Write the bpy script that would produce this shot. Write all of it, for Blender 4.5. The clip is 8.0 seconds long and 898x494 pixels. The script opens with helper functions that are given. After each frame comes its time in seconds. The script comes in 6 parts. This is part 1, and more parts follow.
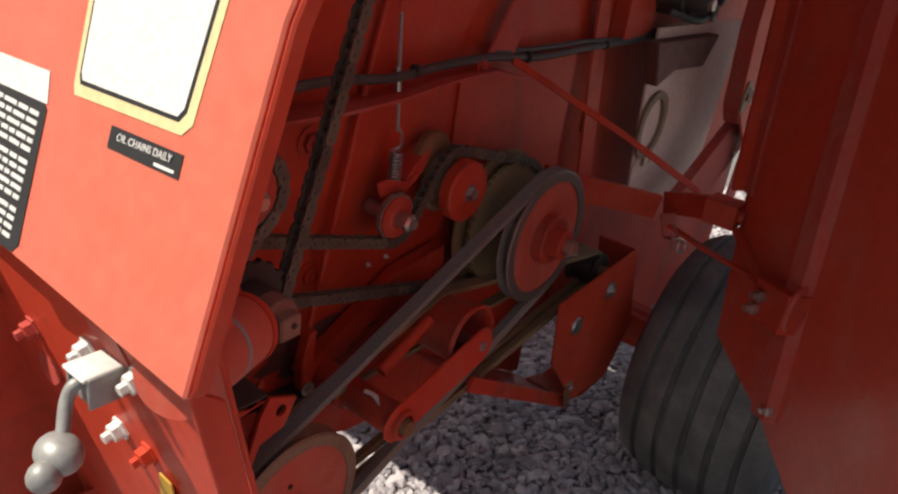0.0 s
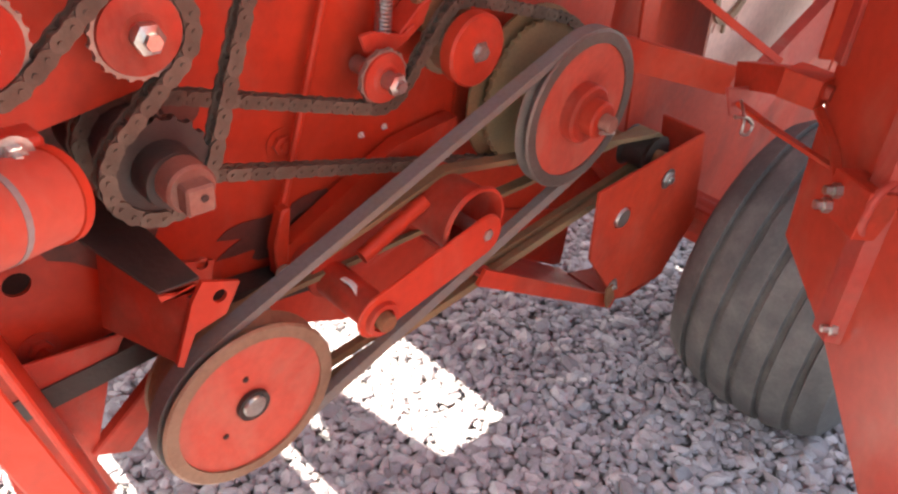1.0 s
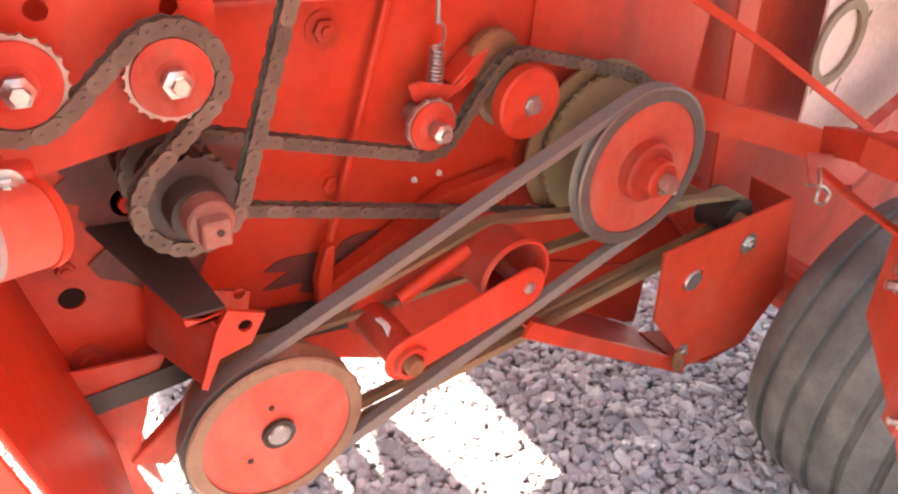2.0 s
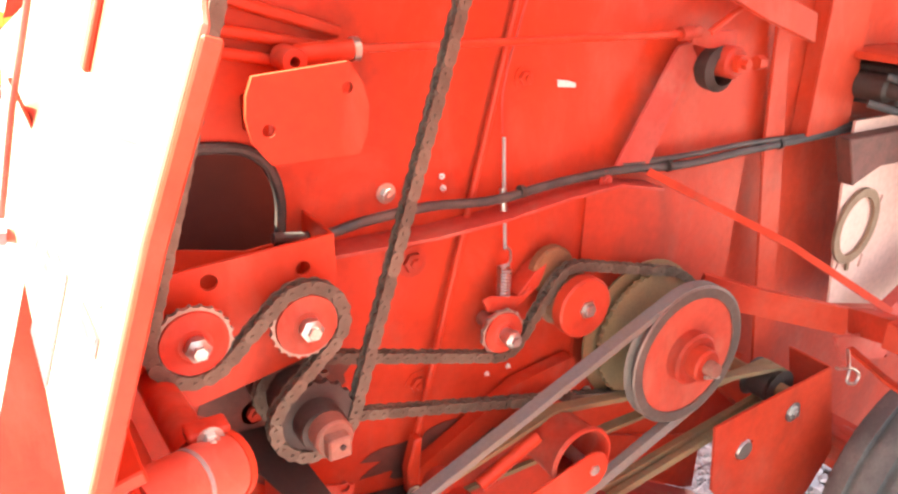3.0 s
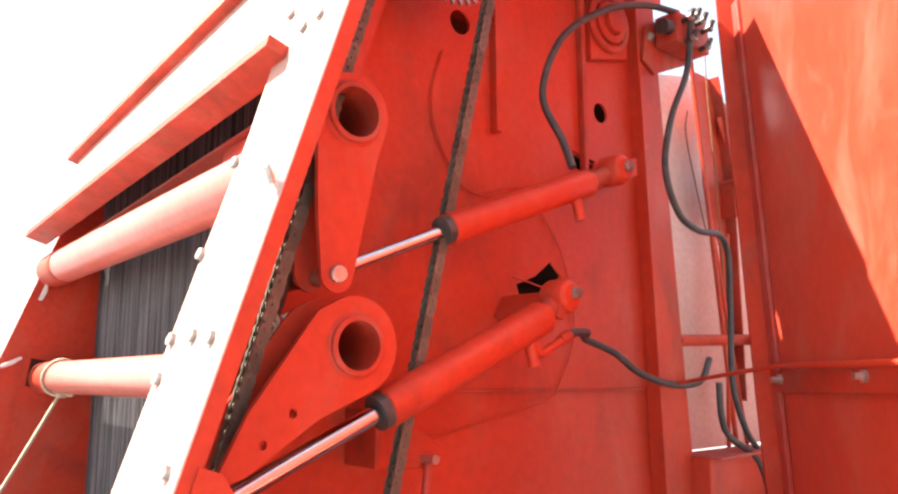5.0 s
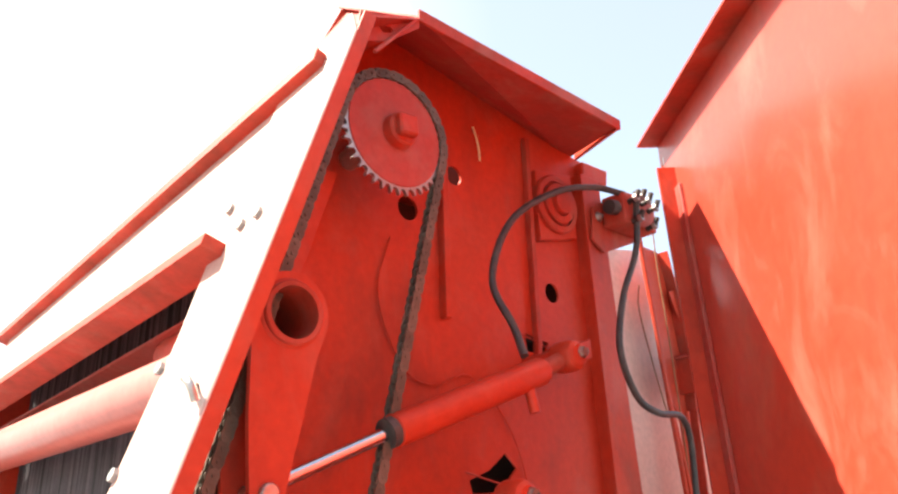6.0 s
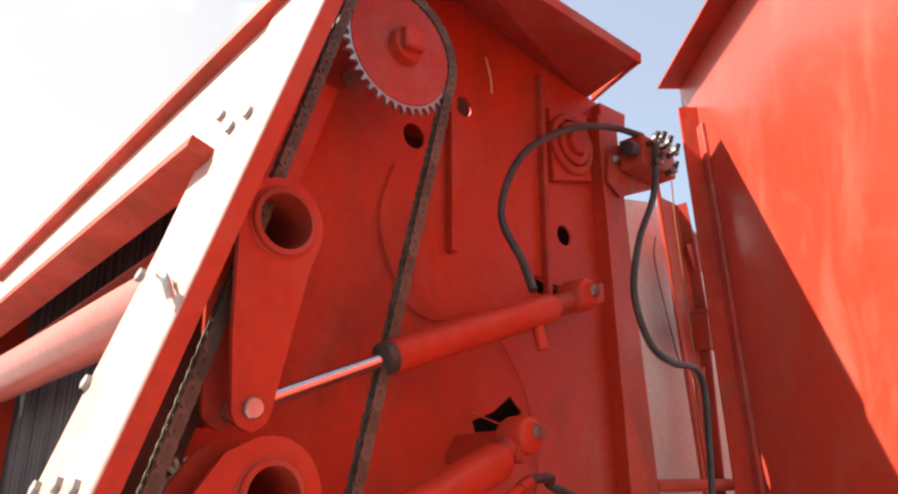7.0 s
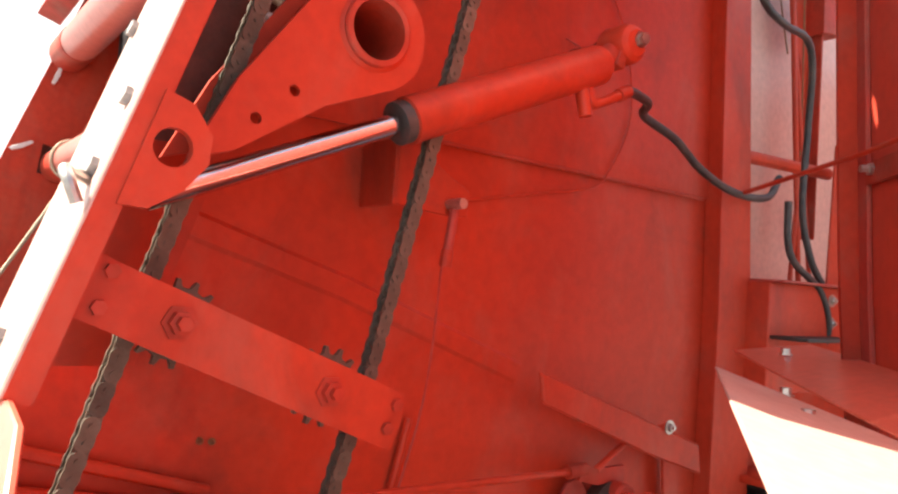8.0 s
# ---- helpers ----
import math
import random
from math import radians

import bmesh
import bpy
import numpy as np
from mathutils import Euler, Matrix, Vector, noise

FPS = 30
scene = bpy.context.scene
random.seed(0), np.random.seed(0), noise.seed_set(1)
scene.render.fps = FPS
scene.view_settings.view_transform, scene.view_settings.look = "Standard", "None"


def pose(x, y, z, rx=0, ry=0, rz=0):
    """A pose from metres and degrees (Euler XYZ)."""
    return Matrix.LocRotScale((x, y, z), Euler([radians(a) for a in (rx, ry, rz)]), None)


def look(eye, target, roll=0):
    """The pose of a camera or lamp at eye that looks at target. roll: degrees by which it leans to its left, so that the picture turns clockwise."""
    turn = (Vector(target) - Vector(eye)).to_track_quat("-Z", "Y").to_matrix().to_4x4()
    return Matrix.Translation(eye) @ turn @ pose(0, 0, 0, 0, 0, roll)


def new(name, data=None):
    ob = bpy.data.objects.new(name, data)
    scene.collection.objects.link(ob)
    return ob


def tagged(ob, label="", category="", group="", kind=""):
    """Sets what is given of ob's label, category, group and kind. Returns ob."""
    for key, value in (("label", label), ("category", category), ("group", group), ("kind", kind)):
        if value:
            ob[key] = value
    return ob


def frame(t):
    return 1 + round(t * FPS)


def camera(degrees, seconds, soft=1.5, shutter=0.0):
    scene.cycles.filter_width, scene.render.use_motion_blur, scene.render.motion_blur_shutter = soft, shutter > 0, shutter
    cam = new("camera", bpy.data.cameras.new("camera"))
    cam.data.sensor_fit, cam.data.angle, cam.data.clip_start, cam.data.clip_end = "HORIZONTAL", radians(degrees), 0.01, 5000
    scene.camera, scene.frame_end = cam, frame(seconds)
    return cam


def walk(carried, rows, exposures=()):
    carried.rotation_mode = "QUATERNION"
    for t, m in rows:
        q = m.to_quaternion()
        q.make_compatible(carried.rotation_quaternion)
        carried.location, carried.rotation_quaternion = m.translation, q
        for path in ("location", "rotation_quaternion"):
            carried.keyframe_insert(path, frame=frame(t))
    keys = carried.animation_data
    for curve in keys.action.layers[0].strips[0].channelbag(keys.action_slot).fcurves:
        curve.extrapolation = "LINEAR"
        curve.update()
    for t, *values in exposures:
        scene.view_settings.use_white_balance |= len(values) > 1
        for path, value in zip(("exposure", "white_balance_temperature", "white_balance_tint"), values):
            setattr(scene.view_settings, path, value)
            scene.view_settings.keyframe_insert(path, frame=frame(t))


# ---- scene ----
cam = camera(60.5, 8.0, 2.4)
PATH = [
    (0, (0.074, -0.78, 1.486), (1.564, 0.261, 0.652), 8.3),
    (0.5, (0.196, -0.744, 1.433), (1.611, 0.251, 0.43), 8.1),
    (1, (0.331, -0.804, 1.396), (1.557, 0.313, 0.278), 7.1),
    (1.2, (0.386, -0.83, 1.382), (1.543, 0.369, 0.275), 6.5),
    (2.3, (0.441, -0.91, 1.447), (1.412, 0.511, 0.427), 4.9),
    (2.5, (0.419, -0.93, 1.468), (1.385, 0.539, 0.515), 4.1),
    (3, (0.317, -0.964, 1.613), (1.296, 0.61, 0.859), 1.3),
    (3.5, (0.227, -1.016, 1.763), (1.255, 0.625, 1.263), -1.3),
    (4, (0.211, -1.039, 1.894), (1.352, 0.59, 1.687), -1.3),
    (4.5, (0.215, -1.072, 1.987), (1.44, 0.506, 2.075), -0.6),
    (5, (0.227, -1.106, 2.061), (1.492, 0.413, 2.369), -0.1),
    (5.2, (0.236, -1.102, 2.083), (1.506, 0.394, 2.469), 0.6),
    (6.3, (0.3, -1.073, 2.157), (1.589, 0.272, 2.885), -1.7),
    (6.5, (0.323, -1.05, 2.134), (1.623, 0.286, 2.86), -1.5),
    (7, (0.359, -1.017, 2.084), (1.626, 0.394, 2.72), 0.2),
    (7.5, (0.416, -0.986, 1.993), (1.587, 0.522, 2.589), 1.5),
    (7.6, (0.42, -0.974, 1.958), (1.613, 0.559, 2.434), -0.2),
    (7.8, (0.404, -0.958, 1.872), (1.608, 0.614, 2.156), 1.3),
    (8, (0.386, -0.943, 1.782), (1.584, 0.655, 1.875), 3.8),
]
walk(cam, [(t, look(eye, target, roll)) for t, eye, target, roll in PATH],
     [(t, ev, kelvin, 10) for t, ev, kelvin in (
         (0.0, 0.45, 7300), (0.5, 1.72, 7300), (1.0, 2.66, 7500), (2.5, 3.5, 8000), (3.0, 3.72, 8100), (3.5, 3.25, 7500), (4.0, 2.72, 7300),
         (4.5, 2.5, 7300), (5.0, 2.45, 7300), (6.5, 1.85, 7300), (7.0, 1.6, 7300), (7.5, 1.63, 7300), (8.0, 2.12, 7400))])

# ---- light ----
SUN = Vector((-0.560, 0.490, 1.0)).normalized()
world = bpy.data.worlds.new("sky")
scene.world = world
world.use_nodes = True
wn = world.node_tree
sky = wn.nodes.new("ShaderNodeTexSky")
sky.sky_type, sky.sun_disc = "NISHITA", False
sky.sun_elevation = math.asin(SUN.z)
sky.sun_rotation = math.atan2(SUN.x, SUN.y)
sky.air_density, sky.dust_density = 1.0, 1.5
# a few small fair-weather clouds, mixed into the sky
wcoord = wn.nodes.new("ShaderNodeTexCoord")
wmap = wn.nodes.new("ShaderNodeMapping")
wmap.inputs["Scale"].default_value = (3.0, 3.0, 4.5)
wmap.inputs["Location"].default_value = (0.35, 0.1, 0.2)
cloud = wn.nodes.new("ShaderNodeTexNoise")
cloud.inputs["Scale"].default_value, cloud.inputs["Detail"].default_value = 1.6, 5.0
cramp = wn.nodes.new("ShaderNodeValToRGB")
cramp.color_ramp.elements[0].position, cramp.color_ramp.elements[1].position = 0.57, 0.72
wmix = wn.nodes.new("ShaderNodeMixRGB")
wmix.inputs["Color2"].default_value = (13.0, 13.2, 13.6, 1)
wn.links.new(wcoord.outputs["Generated"], wmap.inputs["Vector"])
wn.links.new(wmap.outputs["Vector"], cloud.inputs["Vector"])
wn.links.new(cloud.outputs["Fac"], cramp.inputs["Fac"])
wn.links.new(cramp.outputs["Color"], wmix.inputs["Fac"])
wtint = wn.nodes.new("ShaderNodeMixRGB")
wtint.blend_type = "MULTIPLY"
wtint.inputs["Fac"].default_value = 1.0
wtint.inputs["Color2"].default_value = (1.25, 1.60, 1.85, 1)
wn.links.new(sky.outputs["Color"], wtint.inputs["Color1"])
wn.links.new(wtint.outputs["Color"], wmix.inputs["Color1"])
# pale summer haze, thick towards the sun's side and along the horizon
wdot = wn.nodes.new("ShaderNodeVectorMath")
wdot.operation = "DOT_PRODUCT"
wdot.inputs[1].default_value = (-0.6, 0.8, 0.0)
wside = wn.nodes.new("ShaderNodeMapRange")
wside.inputs["From Min"].default_value, wside.inputs["From Max"].default_value = 0.08, 0.50
wside.inputs["To Min"].default_value, wside.inputs["To Max"].default_value = 0.34, 0.85
wsep = wn.nodes.new("ShaderNodeSeparateXYZ")
wlow = wn.nodes.new("ShaderNodeMapRange")
wlow.inputs["From Min"].default_value, wlow.inputs["From Max"].default_value = 0.0, 0.30
wlow.inputs["To Min"].default_value, wlow.inputs["To Max"].default_value = 0.80, 0.0
wmax = wn.nodes.new("ShaderNodeMath")
wmax.operation = "MAXIMUM"
haze = wn.nodes.new("ShaderNodeMixRGB")
haze.inputs["Color2"].default_value = (6.9, 6.9, 7.1, 1)
wn.links.new(wcoord.outputs["Generated"], wdot.inputs[0])
wn.links.new(wdot.outputs["Value"], wside.inputs["Value"])
wn.links.new(wcoord.outputs["Generated"], wsep.inputs["Vector"])
wn.links.new(wsep.outputs["Z"], wlow.inputs["Value"])
wn.links.new(wside.outputs["Result"], wmax.inputs[0])
wn.links.new(wlow.outputs["Result"], wmax.inputs[1])
wn.links.new(wmax.outputs["Value"], haze.inputs["Fac"])
wn.links.new(wmix.outputs["Color"], haze.inputs["Color1"])
wn.links.new(haze.outputs["Color"], wn.nodes["Background"].inputs["Color"])
wn.nodes["Background"].inputs["Strength"].default_value = 0.05
sun = new("sun", bpy.data.lights.new("sun", "SUN"))
sun.data.energy, sun.data.angle, sun.data.color = 5.0, radians(0.5), (1.0, 0.96, 0.91)
sun.matrix_world = look(SUN * 20, (0, 0, 0))


# ---- materials ----
def material(name, colour, rough=0.5, metal=0.0, spots=None, amount=0.3, scale=6.0, grain=80.0, bump=0.05, vary=0.0, coat=0.0, relief=0.002, grime=0.0, dust=0.0, gloss=0.5):
    """A painted, metal or rubber surface: base colour with broad patches, fine grain and a little relief."""
    m = bpy.data.materials.new(name)
    m.use_nodes = True
    nt = m.node_tree
    b = nt.nodes["Principled BSDF"]
    co = nt.nodes.new("ShaderNodeTexCoord")
    n1 = nt.nodes.new("ShaderNodeTexNoise")
    n1.inputs["Scale"].default_value, n1.inputs["Detail"].default_value, n1.inputs["Roughness"].default_value = scale, 6.0, 0.62
    n2 = nt.nodes.new("ShaderNodeTexNoise")
    n2.inputs["Scale"].default_value, n2.inputs["Detail"].default_value = grain, 3.0
    r1 = nt.nodes.new("ShaderNodeValToRGB")
    r1.color_ramp.elements[0].position, r1.color_ramp.elements[1].position = 0.42, 0.72
    mix = nt.nodes.new("ShaderNodeMixRGB")
    mix.inputs["Color1"].default_value = (*colour, 1)
    mix.inputs["Color2"].default_value = (*(spots or [c * 0.6 for c in colour]), 1)
    sc = nt.nodes.new("ShaderNodeMath")
    sc.operation = "MULTIPLY"
    sc.inputs[1].default_value = amount
    g = nt.nodes.new("ShaderNodeMixRGB")
    g.blend_type = "MULTIPLY"
    g.inputs["Fac"].default_value = 0.35
    nt.links.new(co.outputs["Object"], n1.inputs["Vector"])
    nt.links.new(co.outputs["Object"], n2.inputs["Vector"])
    nt.links.new(n1.outputs["Fac"], r1.inputs["Fac"])
    nt.links.new(r1.outputs["Color"], sc.inputs[0])
    nt.links.new(sc.outputs[0], mix.inputs["Fac"])
    nt.links.new(mix.outputs["Color"], g.inputs["Color1"])
    nt.links.new(n2.outputs["Fac"], g.inputs["Color2"])
    out = g.outputs["Color"]
    for weight, tone, size, lo, hi, seed in ((grime, (0.085, 0.030, 0.022), 4.2, 0.52, 0.74, 3.7), (dust, (0.40, 0.235, 0.175), 7.5, 0.50, 0.80, 9.1)):
        if not weight:
            continue
        # smears of grease and dust with soft, torn outlines
        mp = nt.nodes.new("ShaderNodeMapping")
        mp.inputs["Location"].default_value = (seed, seed * 0.7, -seed)
        mp.inputs["Scale"].default_value = (1.0, 1.0, 0.55)
        nz = nt.nodes.new("ShaderNodeTexNoise")
        nz.inputs["Scale"].default_value, nz.inputs["Detail"].default_value = size, 9.0
        nz.inputs["Roughness"].default_value, nz.inputs["Distortion"].default_value = 0.66, 0.6
        rp = nt.nodes.new("ShaderNodeMapRange")
        rp.inputs["From Min"].default_value, rp.inputs["From Max"].default_value = lo, hi
        rp.inputs["To Max"].default_value = weight
        mx = nt.nodes.new("ShaderNodeMixRGB")
        mx.inputs["Color2"].default_value = (*tone, 1)
        nt.links.new(co.outputs["Object"], mp.inputs["Vector"])
        nt.links.new(mp.outputs["Vector"], nz.inputs["Vector"])
        nt.links.new(nz.outputs["Fac"], rp.inputs["Value"])
        nt.links.new(rp.outputs["Result"], mx.inputs["Fac"])
        nt.links.new(out, mx.inputs["Color1"])
        out = mx.outputs["Color"]
    if vary:
        info = nt.nodes.new("ShaderNodeObjectInfo")
        ma = nt.nodes.new("ShaderNodeMapRange")
        ma.inputs["To Min"].default_value, ma.inputs["To Max"].default_value = 1 - vary, 1 + vary
        nt.links.new(info.outputs["Random"], ma.inputs["Value"])
        hv = nt.nodes.new("ShaderNodeHueSaturation")
        nt.links.new(ma.outputs["Result"], hv.inputs["Value"])
        nt.links.new(out, hv.inputs["Color"])
        out = hv.outputs["Color"]
    nt.links.new(out, b.inputs["Base Color"])
    rr = nt.nodes.new("ShaderNodeMapRange")
    rr.inputs["To Min"].default_value, rr.inputs["To Max"].default_value = max(0.05, rough - 0.12), min(1.0, rough + 0.18)
    nt.links.new(n1.outputs["Fac"], rr.inputs["Value"])
    nt.links.new(rr.outputs["Result"], b.inputs["Roughness"])
    b.inputs["Metallic"].default_value = metal
    b.inputs["Specular IOR Level"].default_value = gloss
    b.inputs["Coat Weight"].default_value = coat
    b.inputs["Coat Roughness"].default_value = 0.2
    bp = nt.nodes.new("ShaderNodeBump")
    bp.inputs["Strength"].default_value, bp.inputs["Distance"].default_value = bump, relief
    nt.links.new(n2.outputs["Fac"], bp.inputs["Height"])
    nt.links.new(bp.outputs["Normal"], b.inputs["Normal"])
    return m


RED = material("red_paint", (0.585, 0.054, 0.023), 0.46, 0, (0.43, 0.034, 0.018), 0.55, 3.0, 55, 0.07, coat=0.04, grime=0.60, dust=0.22, gloss=0.26)
RED_WORN = material("worn_red_paint", (0.54, 0.047, 0.024), 0.52, 0, (0.17, 0.050, 0.028), 0.60, 9.0, 90, 0.22, grime=0.6, dust=0.4, gloss=0.28)
RED_DUSTY = material("dusty_red_paint", (0.48, 0.056, 0.040), 0.58, 0, (0.40, 0.17, 0.14), 0.40, 7.0, 70, 0.15, grime=0.3, dust=0.5, gloss=0.3)
# brighter orange version of the red paint, with sunlight put into the colour
SHIELD = material("sunlit_orange_paint", (0.76, 0.155, 0.100), 0.34, 0, (0.64, 0.13, 0.06), 0.5, 2.5, 60, 0.06, coat=0.3, dust=0.12)
ROLLER = material("faded_pink_paint", (0.60, 0.185, 0.150), 0.36, 0, (0.52, 0.12, 0.09), 0.5, 3.5, 60, 0.06, coat=0.3, dust=0.2)
GATE = material("glossy_door_paint", (0.58, 0.058, 0.030), 0.36, 0, (0.50, 0.085, 0.055), 0.6, 1.3, 45, 0.06, coat=0.6, grime=0.18, dust=0.35)
PULLEY = material("faded_pulley_paint", (0.60, 0.085, 0.050), 0.5, 0, (0.52, 0.14, 0.095), 0.6, 9, 70, 0.12, grime=0.35, dust=0.55)
PALE_PINK = material("pale_pink_paint", (0.80, 0.50, 0.41), 0.45, 0, (0.56, 0.24, 0.20), 0.4, 3.0, 60, 0.06)
# red paint lightened so that strong sunlight is in the base colour
PALE = material("sunlit_pale_paint", (0.62, 0.40, 0.34), 0.42, 0, (0.50, 0.24, 0.18), 0.5, 4.0, 60, 0.06, coat=0.1)
CHAIN = material("greasy_chain_steel", (0.165, 0.132, 0.100), 0.55, 0.30, (0.085, 0.060, 0.042), 0.7, 30, 200, 0.3, vary=0.25)
BELT = material("dusty_rubber_belt", (0.190, 0.182, 0.170), 0.78, 0, (0.25, 0.18, 0.11), 0.7, 14, 160, 0.3)
BELT_BROWN = material("chaff_dusted_belt", (0.275, 0.190, 0.095), 0.82, 0, (0.20, 0.150, 0.095), 0.7, 14, 160, 0.3)
RUBBER = material("black_tyre_rubber", (0.105, 0.100, 0.097), 0.75, 0, (0.25, 0.235, 0.215), 0.7, 9, 120, 0.35)
HOSE = material("black_hose", (0.038, 0.036, 0.036), 0.5, 0, (0.15, 0.12, 0.10), 0.6, 20, 150, 0.2)
STEEL = material("zinc_steel", (0.62, 0.60, 0.56), 0.32, 0.9, (0.36, 0.30, 0.24), 0.5, 40, 250, 0.15, vary=0.15)
CHROME = material("chrome_rod", (0.82, 0.82, 0.84), 0.08, 1.0, (0.70, 0.70, 0.72), 0.3, 12, 200, 0.02)
RUST = material("rusty_steel", (0.30, 0.135, 0.062), 0.72, 0.25, (0.16, 0.065, 0.035), 0.7, 22, 160, 0.4)
RIM_WORN = material("worn_pulley_rim", (0.31, 0.20, 0.13), 0.55, 0.25, (0.19, 0.09, 0.05), 0.6, 16, 120, 0.2)
RIM_DARK = material("belt_polished_rim", (0.17, 0.145, 0.125), 0.42, 0.45, (0.25, 0.22, 0.19), 0.6, 16, 120, 0.15)
RIM_STEEL = material("dull_worn_steel", (0.40, 0.34, 0.29), 0.46, 0.6, (0.22, 0.15, 0.11), 0.6, 30, 200, 0.2)
HUB_STEEL = material("dusty_hub_steel", (0.30, 0.125, 0.090), 0.62, 0.15, (0.36, 0.22, 0.17), 0.7, 24, 160, 0.3)
# grease smears, and also painted shade on the recessed strip and the ledge
SMEAR_SHADE = material("grease_smear_and_shade", (0.150, 0.040, 0.028), 0.60, 0, (0.06, 0.030, 0.022), 0.8, 22, 120, 0.4)
GREASE = material("dark_grease", (0.035, 0.026, 0.022), 0.55, 0, (0.07, 0.04, 0.03), 0.6, 18, 120, 0.5)
# near-black that paints shade into voids; also used for dark joints and rivets
DARK = material("void_shade_and_dark_trim", (0.05, 0.022, 0.018), 0.7, 0, (0.025, 0.015, 0.012), 0.6, 6, 60, 0.2)
BELT_WIDE = material("ribbed_baler_belt", (0.070, 0.066, 0.072), 0.55, 0, (0.115, 0.11, 0.115), 0.6, 10, 140, 0.4)
bt = BELT_WIDE.node_tree
# fine cord lines running along the belt
bco, bmp, bno, brp, bmx = (bt.nodes.new("ShaderNode" + k) for k in ("TexCoord", "Mapping", "TexNoise", "ValToRGB", "MixRGB"))
bmp.inputs["Scale"].default_value = (1.0, 160.0, 2.2)
bno.inputs["Scale"].default_value, bno.inputs["Detail"].default_value = 1.0, 4.0
brp.color_ramp.elements[0].position, brp.color_ramp.elements[1].position = 0.38, 0.66
brp.color_ramp.elements[0].color, brp.color_ramp.elements[1].color = (0.25, 0.24, 0.25, 1), (1.9, 1.85, 1.9, 1)
bmx.blend_type = "MULTIPLY"
bmx.inputs["Fac"].default_value = 1.0
bb = bt.nodes["Principled BSDF"]
bsrc = bb.inputs["Base Color"].links[0].from_socket
bt.links.new(bco.outputs["Object"], bmp.inputs["Vector"])
bt.links.new(bmp.outputs["Vector"], bno.inputs["Vector"])
bt.links.new(bno.outputs["Fac"], brp.inputs["Fac"])
bt.links.new(bsrc, bmx.inputs["Color1"])
bt.links.new(brp.outputs["Color"], bmx.inputs["Color2"])
bt.links.new(bmx.outputs["Color"], bb.inputs["Base Color"])
WHITE = material("white_plastic", (0.80, 0.79, 0.75), 0.4, 0, (0.62, 0.58, 0.50), 0.3, 30, 150, 0.05)
DECAL_BLACK = material("black_decal", (0.018, 0.018, 0.020), 0.35, 0, (0.03, 0.03, 0.03), 0.4, 30, 150, 0.02)
DECAL_WHITE = material("white_decal", (0.80, 0.79, 0.76), 0.4, 0, (0.74, 0.72, 0.66), 0.4, 20, 150, 0.02)
DECAL_CREAM = material("cream_decal_border", (0.80, 0.66, 0.36), 0.4, 0, (0.74, 0.58, 0.30), 0.4, 20, 150, 0.02)
GREY = material("grey_cast_handle", (0.34, 0.34, 0.33), 0.45, 0.2, (0.22, 0.21, 0.20), 0.5, 25, 150, 0.15)
YELLOW = material("yellow_tag", (0.62, 0.36, 0.03), 0.5, 0, (0.45, 0.25, 0.03), 0.4, 30, 100, 0.1)
TWINE = material("sisal_twine", (0.58, 0.49, 0.36), 0.85, 0, (0.45, 0.34, 0.18), 0.5, 60, 300, 0.6)
STONE = material("grey_crushed_stone", (0.38, 0.362, 0.38), 0.85, 0, (0.23, 0.22, 0.235), 0.8, 40, 220, 0.35, vary=0.45)
EARTH = material("stony_ground", (0.34, 0.325, 0.33), 0.92, 0, (0.20, 0.19, 0.195), 0.9, 55, 260, 1.0, relief=0.012)
CONCRETE = material("pale_yard", (0.55, 0.53, 0.49), 0.9, 0, (0.40, 0.38, 0.34), 0.6, 2.0, 40, 0.3)


# ---- shapes ----
def finish(bm, smooth=30.0):
    bmesh.ops.recalc_face_normals(bm, faces=bm.faces)
    for f in bm.faces:
        f.smooth = True
    lim = radians(smooth)
    for e in bm.edges:
        e.smooth = len(e.link_faces) == 2 and e.calc_face_angle(0.0) < lim
    me = bpy.data.meshes.new("mesh")
    bm.to_mesh(me)
    bm.free()
    return me


def part(name, bm, mat, parent=None, label=""):
    """Links a bmesh as one mesh object, a part of parent where one is given."""
    me = finish(bm) if isinstance(bm, bmesh.types.BMesh) else bm
    if not me.materials:
        me.materials.append(mat)
    me.name = name
    ob = new(name, me)
    ob.parent = parent
    return tagged(ob, label)


def thing(name, label, category, group="", kind="", at=(0, 0, 0)):
    ob = new(name)
    ob.empty_display_size = 0.05
    ob.location = at
    return tagged(ob, label, category, group, kind)


def single(name, bm, mat, label, category, group="", kind=""):
    return tagged(part(name, bm, mat), label, category, group, kind)


def bevel(bm, w, seg=2, angle=30.0):
    es = [e for e in bm.edges if len(e.link_faces) == 2 and e.calc_face_angle(0.0) > radians(angle)]
    bmesh.ops.bevel(bm, geom=es, offset=w, segments=seg, affect="EDGES", profile=0.5, clamp_overlap=True)
    return bm


